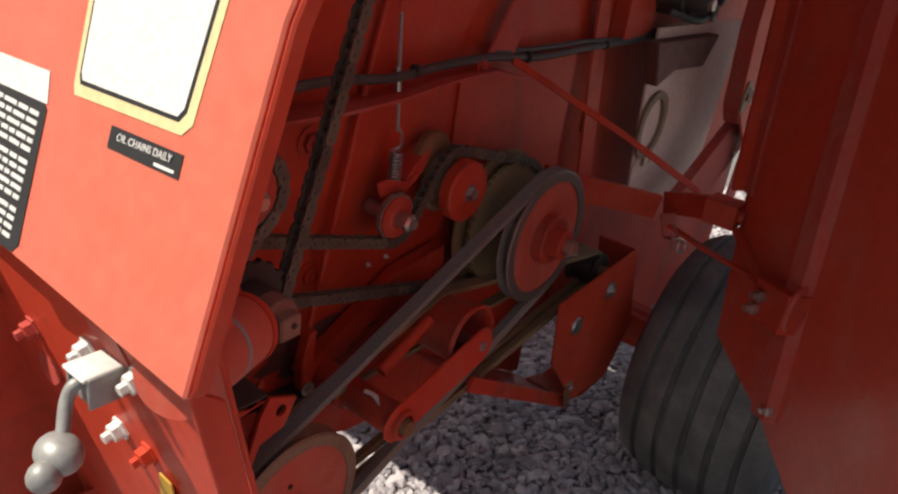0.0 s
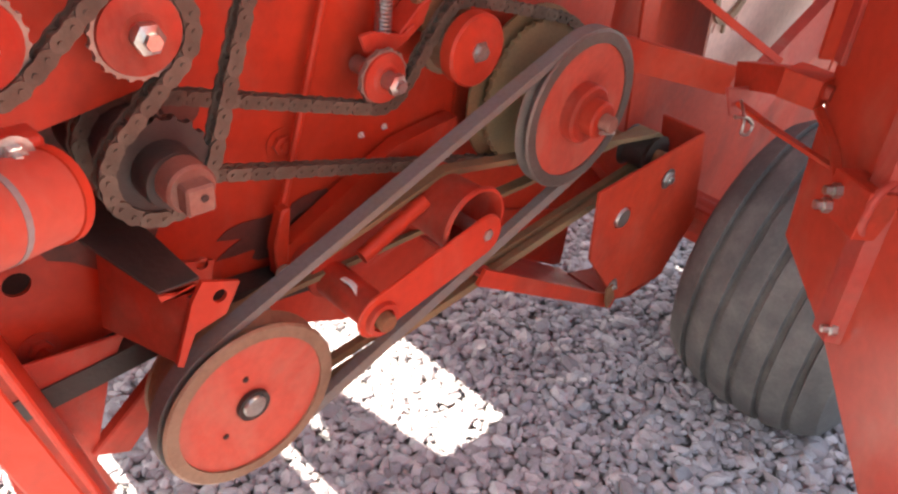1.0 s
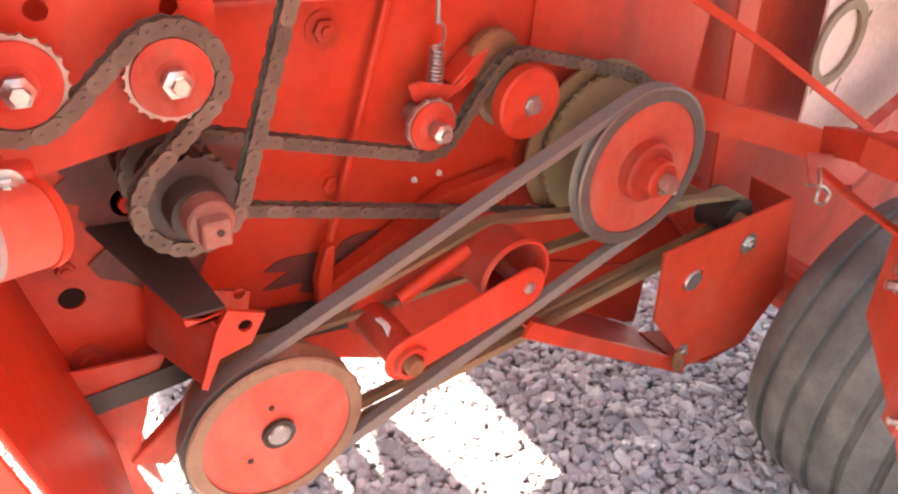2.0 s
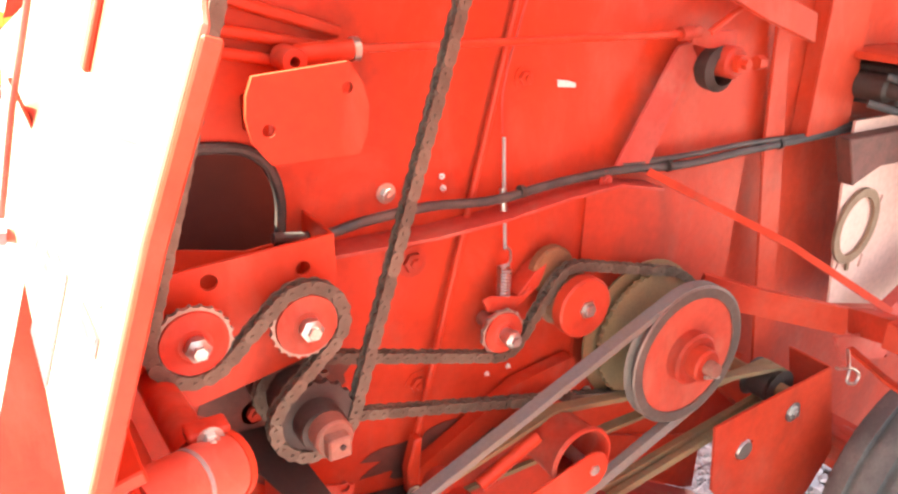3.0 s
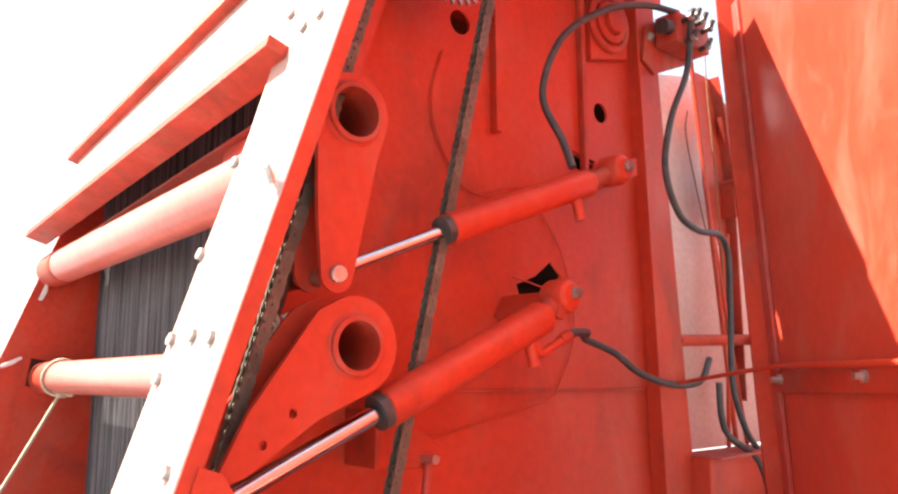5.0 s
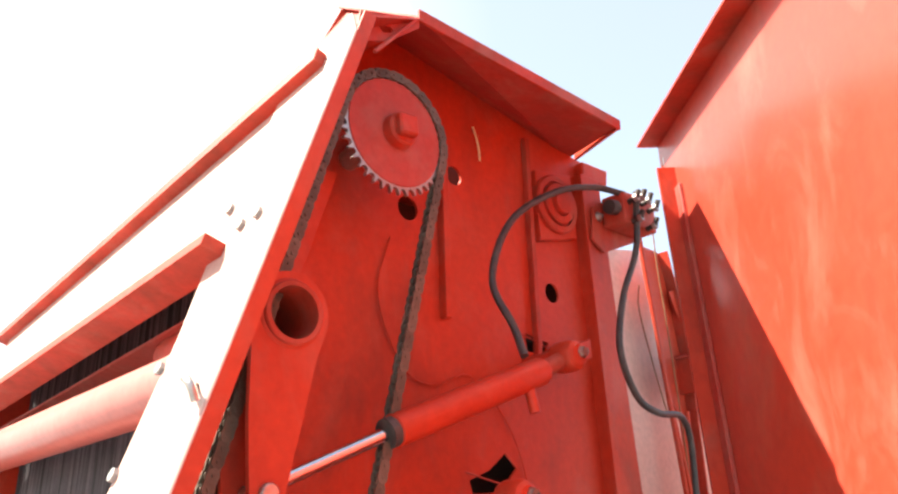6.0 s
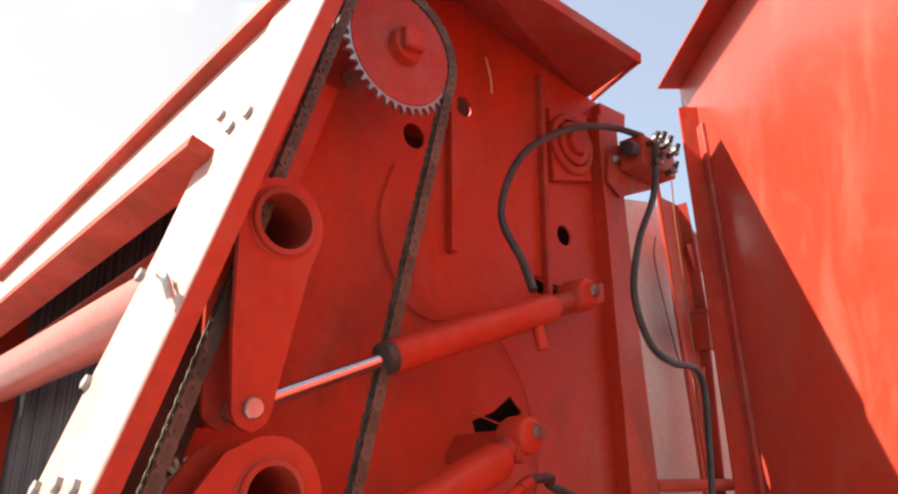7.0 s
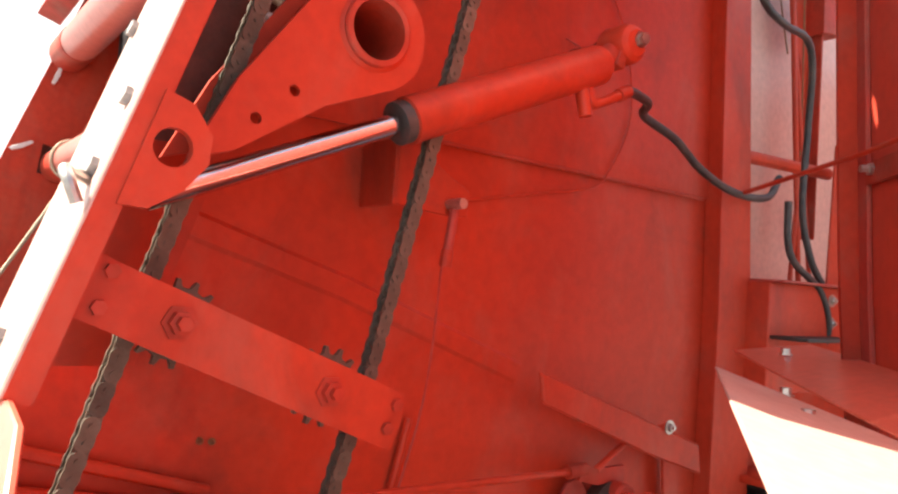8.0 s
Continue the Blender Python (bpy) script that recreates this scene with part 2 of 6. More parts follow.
def prism(pts, a, b, axis="y", w=0.0015, seg=1, bm=None):
    """A plate: the outline pts, thick from a to b along the axis."""
    own = bm is None
    bm = bm or bmesh.new()
    put = {"y": lambda u, v, k: (u, k, v), "x": lambda u, v, k: (k, u, v), "z": lambda u, v, k: (u, v, k)}[axis]
    low = [bm.verts.new(put(u, v, a)) for u, v in pts]
    high = [bm.verts.new(put(u, v, b)) for u, v in pts]
    bm.faces.new(low)
    bm.faces.new(high[::-1])
    n = len(pts)
    for i in range(n):
        bm.faces.new((low[i], high[i], high[(i + 1) % n], low[(i + 1) % n]))
    bmesh.ops.recalc_face_normals(bm, faces=bm.faces)
    if own and w:
        bevel(bm, w, seg)
    return bm


def box(x0, x1, y0, y1, z0, z1, w=0.002, seg=2):
    return prism([(x0, z0), (x1, z0), (x1, z1), (x0, z1)], y0, y1, "y", w, seg)


def circle(cx, cz, r, n=24, a0=0.0, a1=360.0):
    full = abs(a1 - a0) >= 359.9
    k = n if full else n + 1
    return [(cx + r * math.cos(radians(a0 + (a1 - a0) * i / n)), cz + r * math.sin(radians(a0 + (a1 - a0) * i / n))) for i in range(k)]


def lathe(profile, cx=0.0, cz=0.0, n=40, bm=None, closed=False):
    """Turns a profile of (radius, y) about an axis along y."""
    bm = bm or bmesh.new()
    rings = []
    for r, y in profile:
        if r < 1e-5:
            rings.append([bm.verts.new((cx, y, cz))])
        else:
            rings.append([bm.verts.new((cx + r * math.cos(2 * math.pi * i / n), y, cz + r * math.sin(2 * math.pi * i / n))) for i in range(n)])
    pairs = list(zip(rings, rings[1:])) + ([(rings[-1], rings[0])] if closed else [])
    for p, q in pairs:
        for i in range(n):
            j = (i + 1) % n
            if len(p) == 1 and len(q) == 1:
                continue
            if len(p) == 1:
                bm.faces.new((p[0], q[j], q[i]))
            elif len(q) == 1:
                bm.faces.new((p[i], p[j], q[0]))
            else:
                bm.faces.new((p[i], p[j], q[j], q[i]))
    return bm


def smooth_path(pts, n=8):
    """Catmull-Rom through the points."""
    P = [Vector(p) for p in pts]
    P = [P[0] * 2 - P[1]] + P + [P[-1] * 2 - P[-2]]
    out = []
    for i in range(1, len(P) - 2):
        for k in range(n):
            t = k / n
            a, b, c, d = P[i - 1:i + 3]
            out.append(0.5 * ((2 * b) + (c - a) * t + (2 * a - 5 * b + 4 * c - d) * t * t + (3 * b - a - 3 * c + d) * t ** 3))
    out.append(P[-2])
    return out


def sweep(pts, section, up=(0, 0, 1), closed=False, bm=None, caps=True):
    """Sweeps a section of (side, up) points along a line of points."""
    bm = bm or bmesh.new()
    pts = [Vector(p) for p in pts]
    n = len(pts)
    rings = []
    upv = Vector(up)
    for i, p in enumerate(pts):
        if closed:
            t = pts[(i + 1) % n] - pts[i - 1]
        else:
            t = pts[min(i + 1, n - 1)] - pts[max(i - 1, 0)]
        t.normalize()
        s = t.cross(upv)
        if s.length < 1e-4:
            s = t.orthogonal()
        s.normalize()
        v = s.cross(t)
        rings.append([bm.verts.new(p + s * a + v * b) for a, b in section])
    m = len(section)
    for i in range(n if closed else n - 1):
        a, b = rings[i], rings[(i + 1) % n]
        for j in range(m):
            bm.faces.new((a[j], a[(j + 1) % m], b[(j + 1) % m], b[j]))
    if not closed and caps:
        bm.faces.new(rings[0])
        bm.faces.new(rings[-1][::-1])
    return bm


def ring(r, n=10):
    return [(r * math.cos(2 * math.pi * i / n), r * math.sin(2 * math.pi * i / n)) for i in range(n)]


def tube(pts, r, n=10, up=(0, 1, 0.01), bm=None):
    return sweep(pts, ring(r, n), up, bm=bm)


def rect(w, h):
    return [(-w / 2, -h / 2), (w / 2, -h / 2), (w / 2, h / 2), (-w / 2, h / 2)]


def flat_bar(pts, w, t, up=(0, 1, 0)):
    """A flat bar along the points, t thick towards up and w wide."""
    return bevel(sweep(pts, rect(w, t), up), 0.001, 1)


def wrap(wheels):
    """The closed line of a belt or chain round wheels (x, z, radius, turn): turn 1 runs anticlockwise, -1 clockwise."""
    out = []
    n = len(wheels)
    tang = []
    for i in range(n):
        x0, z0, r0, s0 = wheels[i]
        x1, z1, r1, s1 = wheels[(i + 1) % n]
        dx, dz = x1 - x0, z1 - z0
        d = math.hypot(dx, dz)
        base = math.atan2(dz, dx)
        k = (s0 * r0 - s1 * r1) / d
        off = math.acos(max(-1, min(1, k)))
        # the tangent's normal, to the right of the run for an anticlockwise wheel
        a = base - off
        tang.append(((x0 + s0 * r0 * math.cos(a), z0 + s0 * r0 * math.sin(a)), (x1 + s1 * r1 * math.cos(a), z1 + s1 * r1 * math.sin(a))))
    for i in range(n):
        x, z, r, s = wheels[i]
        p, q = tang[i - 1][1], tang[i][0]
        a0, a1 = math.atan2(p[1] - z, p[0] - x), math.atan2(q[1] - z, q[0] - x)
        if s > 0:
            while a1 < a0:
                a1 += 2 * math.pi
        else:
            while a1 > a0:
                a1 -= 2 * math.pi
        steps = max(2, int(abs(a1 - a0) / 0.12))
        out += [(x + r * math.cos(a0 + (a1 - a0) * k / steps), z + r * math.sin(a0 + (a1 - a0) * k / steps)) for k in range(steps + 1)]
    return out


def resample(pts, step):
    """Points at even steps along a closed line of (x, z), with the direction at each."""
    n = len(pts)
    seg = [math.hypot(pts[(i + 1) % n][0] - pts[i][0], pts[(i + 1) % n][1] - pts[i][1]) for i in range(n)]
    total = sum(seg)
    count = int(round(total / step / 2)) * 2
    res, i, acc = [], 0, 0.0
    for k in range(count):
        want = total * k / count
        while acc + seg[i] < want:
            acc += seg[i]
            i += 1
        f = (want - acc) / max(seg[i], 1e-9)
        a, b = pts[i], pts[(i + 1) % n]
        res.append((a[0] + (b[0] - a[0]) * f, a[1] + (b[1] - a[1]) * f))
    return res, total / count


def bolt(parent, x, y, z, r=0.011, axis="y", out=-1, mat=None, name="bolt", length=0.010):
    """A hexagon bolt head with washer and stub, its face towards out along the axis."""
    bm = bmesh.new()
    lathe([(0, -0.001), (r * 1.55, -0.001), (r * 1.6, -0.003), (0, -0.003)], n=16, bm=bm)
    lathe([(0, -0.003), (r, -0.003), (r, -length + 0.001), (r * 0.86, -length), (r * 0.5, -length), (r * 0.5, -length - 0.005), (0, -length - 0.006)], n=6, bm=bm)
    if out > 0:
        bmesh.ops.scale(bm, vec=(1, -1, 1), verts=bm.verts)
    if axis == "x":
        bmesh.ops.rotate(bm, cent=(0, 0, 0), matrix=Matrix.Rotation(radians(-90), 3, "Z"), verts=bm.verts)
    bmesh.ops.translate(bm, vec=(x, y, z), verts=bm.verts)
    ob = part(name, bm, mat or STEEL, parent)
    if parent is None:
        tagged(ob, "hexagon bolt with washer in the red plate", "bolt", "bolts")
    return ob


def toothed(r, teeth, depth, y0, y1, hole=0.0):
    """A sprocket disc of that many teeth."""
    pts = []
    for i in range(teeth):
        for f, k in ((0.0, 0.0), (0.28, 0.15), (0.42, 1.0), (0.58, 1.0), (0.72, 0.15)):
            a = 2 * math.pi * (i + f) / teeth
            pts.append(((r + depth * (k - 0.5)) * math.cos(a), (r + depth * (k - 0.5)) * math.sin(a)))
    bm = bmesh.new()
    m = (y0 + y1) / 2
    lows = [bm.verts.new((u, y0, v)) for u, v in pts]
    highs = [bm.verts.new((u, y1, v)) for u, v in pts]
    inner0 = [bm.verts.new((u * 0.90, y0, v * 0.90)) for u, v in circle(0, 0, r, len(pts))]
    inner1 = [bm.verts.new((u * 0.90, y1, v * 0.90)) for u, v in circle(0, 0, r, len(pts))]
    n = len(pts)
    for i in range(n):
        j = (i + 1) % n
        bm.faces.new((lows[i], lows[j], highs[j], highs[i]))
        bm.faces.new((inner0[i], inner0[j], lows[j], lows[i]))
        bm.faces.new((highs[i], highs[j], inner1[j], inner1[i]))
    bm.faces.new(inner0)
    bm.faces.new(inner1[::-1])
    return bm


def moved(bm, x=0.0, y=0.0, z=0.0):
    bmesh.ops.translate(bm, vec=(x, y, z), verts=bm.verts)
    return bm


def frontx(z):
    """The machine's slanting front line."""
    return 0.488 + 0.33 * (z - 1.666)


def on_front(y, z, off=0.0):
    """A point on the slanting front, off metres out of it."""
    return (frontx(z) - off * 0.95, y, z + off * 0.313)


def slab(pts, off0, off1, w=0.002):
    """A plate on the slanting front with the outline (y, z), between two offsets out of it."""
    bm = bmesh.new()
    a = [bm.verts.new(on_front(y, z, off0)) for y, z in pts]
    b = [bm.verts.new(on_front(y, z, off1)) for y, z in pts]
    bm.faces.new(a)
    bm.faces.new(b[::-1])
    n = len(pts)
    for i in range(n):
        bm.faces.new((a[i], b[i], b[(i + 1) % n], a[(i + 1) % n]))
    bmesh.ops.recalc_face_normals(bm, faces=bm.faces)
    return bevel(bm, w, 1) if w else bm


HINGE, SWING = Vector((2.005, -0.092, 0)), Vector((-0.67, -0.742, 0)).normalized()
GATE_IN = Vector((SWING.y, -SWING.x, 0))


def on_gate(s, z, off=0.0):
    """A point on the swung-open side door, s metres from its hinge, off metres out of its inner face."""
    p = HINGE + SWING * s + GATE_IN * off
    return (p.x, p.y, z)


def gate_slab(pts, off0, off1, w=0.002):
    bm = bmesh.new()
    a = [bm.verts.new(on_gate(s, z, off0)) for s, z in pts]
    b = [bm.verts.new(on_gate(s, z, off1)) for s, z in pts]
    bm.faces.new(a)
    bm.faces.new(b[::-1])
    n = len(pts)
    for i in range(n):
        bm.faces.new((a[i], b[i], b[(i + 1) % n], a[(i + 1) % n]))
    bmesh.ops.recalc_face_normals(bm, faces=bm.faces)
    return bevel(bm, w, 1) if w else bm


WALL = 0.10


def ground_z(x, y):
    return -0.021 - 0.099 * max(-2.0, min(2.5, y))


def holed(outline, holes, y0, y1, w=0.0):
    """A plate in the x-z plane with holes through it."""
    bm = bmesh.new()
    es = []
    for loop in [outline] + holes:
        vs = [bm.verts.new((u, y0, v)) for u, v in loop]
        es += [bm.edges.new((vs[i], vs[(i + 1) % len(vs)])) for i in range(len(vs))]
    bmesh.ops.triangle_fill(bm, use_beauty=True, use_dissolve=False, edges=es, normal=(0, -1, 0))
    r = bmesh.ops.extrude_face_region(bm, geom=list(bm.faces))
    bmesh.ops.translate(bm, vec=(0, y1 - y0, 0), verts=[v for v in r["geom"] if isinstance(v, bmesh.types.BMVert)])
    return bm


def sheet_of(pts, t):
    """A flat sheet through the corner points, t thick."""
    bm = bmesh.new()
    P = [Vector(p) for p in pts]
    n = (P[1] - P[0]).cross(P[2] - P[0]).normalized()
    lo, hi = [bm.verts.new(p) for p in P], [bm.verts.new(p + n * t) for p in P]
    bm.faces.new(lo[::-1])
    bm.faces.new(hi)
    k = len(P)
    for i in range(k):
        bm.faces.new((lo[i], lo[(i + 1) % k], hi[(i + 1) % k], hi[i]))
    bmesh.ops.recalc_face_normals(bm, faces=bm.faces)
    return bevel(bm, 0.001, 1)


# ---- ground ----
def make_ground():
    bm = bmesh.new()
    xs = [-2000, -300, -60, -20, -8] + [-4 + 0.5 * i for i in range(25)] + [12, 25, 70, 300, 2000]
    ys = [-2000, -300, -60, -20, -8] + [-4 + 0.5 * i for i in range(21)] + [10, 25, 70, 300, 2000]
    grid = [[bm.verts.new((x, y, ground_z(x, y) - 0.012 + 0.006 * noise.noise((x, y, 0)))) for y in ys] for x in xs]
    for i in range(len(xs) - 1):
        for j in range(len(ys) - 1):
            bm.faces.new((grid[i][j], grid[i + 1][j], grid[i + 1][j + 1], grid[i][j + 1]))
    single("ground", bm, EARTH, "stony yard ground of grey crushed rock", "ground", kind="structure")


make_ground()

# ---- the machine's near side wall, in overlapping sheets ----
LOWER = [(frontx(0.62), 0.62), (0.70, 0.555), (0.88, 0.50), (1.05, 0.43), (1.29, 0.40), (1.29, 1.19), (1.95, 1.20), (1.95, 2.03), (frontx(2.03) + 0.14, 2.03), (frontx(1.70) + 0.14, 1.70), (frontx(1.60), 1.60)]
OPENING = [(0.50, 1.19), (0.62, 1.165), (0.672, 1.170), (0.678, 1.24), (0.664, 1.287), (0.637, 1.317), (0.60, 1.328), (0.50, 1.335)]
wall_low = holed(LOWER, [OPENING, circle(0.520, 0.751, 0.018, 16), circle(0.60, 0.80, 0.010, 12)], WALL, WALL + 0.006)
single("wall_lower_front", wall_low, RED, "red painted lower side wall sheet of the baler", "machine wall", kind="structure")
wall_low_r = holed([(1.283, 0.40), (1.45, 0.37), (1.735, 0.30), (1.735, 1.195), (1.283, 1.185)], [], WALL - 0.006, WALL)
single("wall_lower_rear", wall_low_r, RED, "red painted rear side sheet, slightly faded", "machine wall", kind="structure")
UPPER = [(frontx(2.015) + 0.14, 2.015), (1.90, 2.010), (1.90, 3.113), (1.86, 3.116), (1.075, 3.235), (1.020, 3.11), (frontx(2.95) + 0.03, 2.95), (frontx(2.75) + 0.02, 2.75), (frontx(2.68) + 0.14, 2.68)]
wall_up = holed(UPPER, [[(1.528, 2.300), (1.562, 2.269), (1.508, 2.217), (1.428, 2.206), (1.417, 2.240), (1.476, 2.262)], [(1.614, 2.579), (1.700, 2.565), (1.676, 2.533), (1.620, 2.536)], circle(1.257, 2.802, 0.028, 18), circle(1.397, 2.922, 0.024, 18), circle(1.725, 2.697, 0.026, 18)], WALL - 0.008, WALL - 0.002)
single("wall_upper", wall_up, RED, "red painted upper side wall sheet with round holes", "machine wall", kind="structure")
# near-black sheets behind the openings, painting in the shade inside
single("wall_shade_sheet", holed([(0.42, 0.58), (1.25, 0.58), (1.25, 1.05), (0.95, 1.05), (0.95, 1.45), (0.49, 1.45), (0.42, 1.05)], [], WALL + 0.16, WALL + 0.17), DARK, "dark sheet imitating the shade behind the side wall opening", "machine wall", kind="structure")
single("wall_shade_sheet_upper", holed([(1.15, 2.60), (1.88, 2.60), (1.88, 3.05), (1.15, 3.05)], [], WALL + 0.10, WALL + 0.11), DARK, "dark sheet imitating the shade behind the round holes", "machine wall", kind="structure")

# return strips behind the flange; the middle one has the recess's shade as its colour
for z0, z1, paint, tone in ((1.66, 1.93, RED, "red"), (1.93, 2.50, SMEAR_SHADE, "shade-coloured recessed"), (2.50, 2.78, RED, "red")):
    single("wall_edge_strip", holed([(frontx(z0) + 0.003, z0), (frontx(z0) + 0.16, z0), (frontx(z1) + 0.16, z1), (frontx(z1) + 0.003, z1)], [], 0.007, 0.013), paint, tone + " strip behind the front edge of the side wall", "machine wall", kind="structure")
single("wall_edge_return", prism([(frontx(1.66) + 0.150, 1.66), (frontx(1.66) + 0.158, 1.66), (frontx(2.78) + 0.158, 2.78), (frontx(2.78) + 0.150, 2.78)], 0.014, WALL + 0.004, w=0), RED, "red return fold at the front edge of the side wall", "machine wall", kind="structure")
single("edge_rubber", tube(smooth_path([(0.52, WALL - 0.004, 1.333), (0.60, WALL - 0.004, 1.328), (0.640, WALL - 0.004, 1.315), (0.665, WALL - 0.004, 1.287), (0.677, WALL - 0.004, 1.238), (0.672, WALL - 0.004, 1.165)]), 0.009, 10), HOSE, "black rubber edging round the side wall opening", "edging")
# folds and seams of the side wall
for nm, z0, x0, x1 in (("trim_seam", 2.018, 0.98, 1.86),):
    single(nm, prism([(x0, z0 - 0.004), (x1, z0 - 0.016), (x1, z0 - 0.010), (x0, z0 + 0.003)], WALL - 0.013, WALL - 0.008), RED_WORN, "folded edge of the overlapping side sheets", "trim", kind="structure")
single("trim_fold", sweep([(0.66, WALL + 0.001, 1.860), (0.97, WALL + 0.001, 1.764), (1.34, WALL + 0.001, 1.628)], [(-0.022, 0), (-0.014, 0.007), (0.014, 0.007), (0.022, 0)], (0, -1, 0)), RED, "pressed stiffening rib running down the side sheet", "trim", kind="structure")
single("trim_rib", prism([(1.345, 2.57), (1.362, 2.57), (1.358, 3.02), (1.340, 3.02)], WALL - 0.03, WALL - 0.008), RED, "upright stiffening rib on the upper side sheet", "trim", kind="structure")
single("trim_rear_edge", prism([(1.640, 2.50), (1.655, 2.50), (1.655, 3.10), (1.640, 3.10)], WALL - 0.026, WALL - 0.008), RED_WORN, "upright edge of the rear sheet", "trim", kind="structure")

# ---- the far side wall, the belts and the rollers between ----
FAR = 1.42
far = holed([(frontx(1.38) + 0.02, 1.385), (0.66, 1.42), (0.80, 1.30), (1.9, 0.62), (1.9, 2.71), (frontx(2.71) + 0.05, 2.71)], [[(0.732, 2.008), (0.775, 2.003), (0.786, 2.080), (0.742, 2.090)], circle(0.610, 1.682, 0.010, 10), circle(0.742, 1.648, 0.010, 10)], FAR, FAR + 0.006)
single("wall_far", far, RED, "red far side wall with small holes and a torn square hole", "machine wall", kind="structure")
# added dark sheet and back wall, shade of the chamber put into their colour
single("wall_far_shade_sheet", holed([(frontx(1.4) + 0.06, 1.40), (1.9, 1.0), (1.9, 2.66), (frontx(2.66) + 0.06, 2.66)], [], FAR + 0.05, FAR + 0.056), DARK, "dark sheet imitating the shade behind the far wall's holes", "machine wall", kind="structure")
single("wall_back", box(1.90, 1.906, WALL + 0.02, FAR, 0.95, 3.0, 0), DARK, "back wall of the bale chamber, coloured dark as if shaded", "machine wall", kind="structure")
# roof sheet added out of sight to keep sun out of the chamber
bm = bmesh.new()
roof = [on_front(0.12, 2.885, -0.02), on_front(1.40, 2.72, -0.02), (1.90, 1.40, 2.72), (1.90, 0.12, 2.885)]
lows, tops = [bm.verts.new(p) for p in roof], [bm.verts.new((x, y, z + 0.006)) for x, y, z in roof]
bm.faces.new(lows[::-1])
bm.faces.new(tops)
for k in range(4):
    bm.faces.new((lows[k], lows[(k + 1) % 4], tops[(k + 1) % 4], tops[k]))
single("wall_roof", bm, RED, "red sheet roof added over the bale chamber against sun leaks", "machine wall", kind="structure")


def rib_belt(y0, y1, x):
    """One flat rubber belt standing upright, with fine ribs along it."""
    n = 26
    prof = []
    for i in range(n + 1):
        y = y0 + (y1 - y0) * i / n
        prof.append((y, x - (0.005 if i % 2 else 0.0)))
    bm = bmesh.new()
    lo = [bm.verts.new((xx, y, 0.99)) for y, xx in prof]
    hi = [bm.verts.new((xx, y, 2.75)) for y, xx in prof]
    lo2 = [bm.verts.new((x + 0.008, y, 0.99)) for y, xx in prof]
    hi2 = [bm.verts.new((x + 0.008, y, 2.75)) for y, xx in prof]
    for i in range(n):
        bm.faces.new((lo[i], lo[i + 1], hi[i + 1], hi[i]))
        bm.faces.new((lo2[i], hi2[i], hi2[i + 1], lo2[i + 1]))
    bm.faces.new((lo[0], hi[0], hi2[0], lo2[0]))
    bm.faces.new((lo[n], lo2[n], hi2[n], hi[n]))
    return bm


belt_y = WALL + 0.02
while belt_y < FAR - 0.05:
    single("bale_belt", rib_belt(belt_y, min(belt_y + 0.17, FAR - 0.03), 0.912), BELT_WIDE, "wide black ribbed rubber bale-forming belt", "belt", "bale-forming belts")
    belt_y += 0.178
for z in (2.76, 0.99):
    t = thing("belt_roller", "dark steel roller carrying the bale-forming belts", "roller", "belt rollers")
    part("barrel", lathe([(0, WALL + 0.012), (0.055, WALL + 0.012), (0.055, FAR - 0.006), (0, FAR - 0.006)], 0.977, z, 24), GREASE, t)
    part("shaft", lathe([(0, WALL + 0.002), (0.018, WALL + 0.002), (0.018, FAR + 0.001), (0, FAR + 0.001)], 0.977, z, 14), RUST, t)


def roller(x0, z0, x1, z1, y0, y1, r):
    t = thing("cross_roller", "pinkish red steel cross roller between the side walls", "roller", "cross rollers")
    a, b = Vector((x0, y0, z0)), Vector((x1, y1, z1))
    part("barrel", tube([a, a.lerp(b, 0.5), a.lerp(b, 0.90)], r, 28, (0, 0, 1)), ROLLER, t)
    part("collar", tube([a.lerp(b, 0.895), a.lerp(b, 1.0)], r * 1.04, 28, (0, 0, 1)), RED_WORN, t, "darker worn end collar")
    return t


roller(0.785, 2.048, 0.785, 2.032, 0.02, FAR + 0.002, 0.044)
roller(0.787, 2.375, 0.787, 2.350, 0.02, FAR + 0.002, 0.049)

# ---- the slanting front: flange, sheet and beams ----
flange = thing("front_flange", "front edge flange with a row of bolts, coloured pale as if sunlit", "frame edge", kind="structure")
# sunlit look of the face comes from its pale base colour
part("face", slab([(-0.205, 1.66), (-0.120, 1.635), (-0.010, 1.635), (-0.008, 2.20), (-0.012, 2.42), (0.004, 2.56), (0.006, 2.93), (-0.16, 3.0), (-0.205, 2.93)], 0.0, 0.006), PALE, flange, "paint lightened to imitate full sun")
part("edge", sweep([on_front(-0.202, 1.66, 0.002), on_front(-0.202, 2.98, 0.002)], [(-0.003, 0.0), (0.003, 0.0), (0.003, 0.024), (-0.003, 0.024)], (1, 0, -0.33)), RED, flange, "red folded lip")
part("web", slab([(-0.199, 1.66), (-0.193, 1.66), (-0.193, 2.96), (-0.199, 2.96)], -0.024, 0.0, 0), RED, flange)
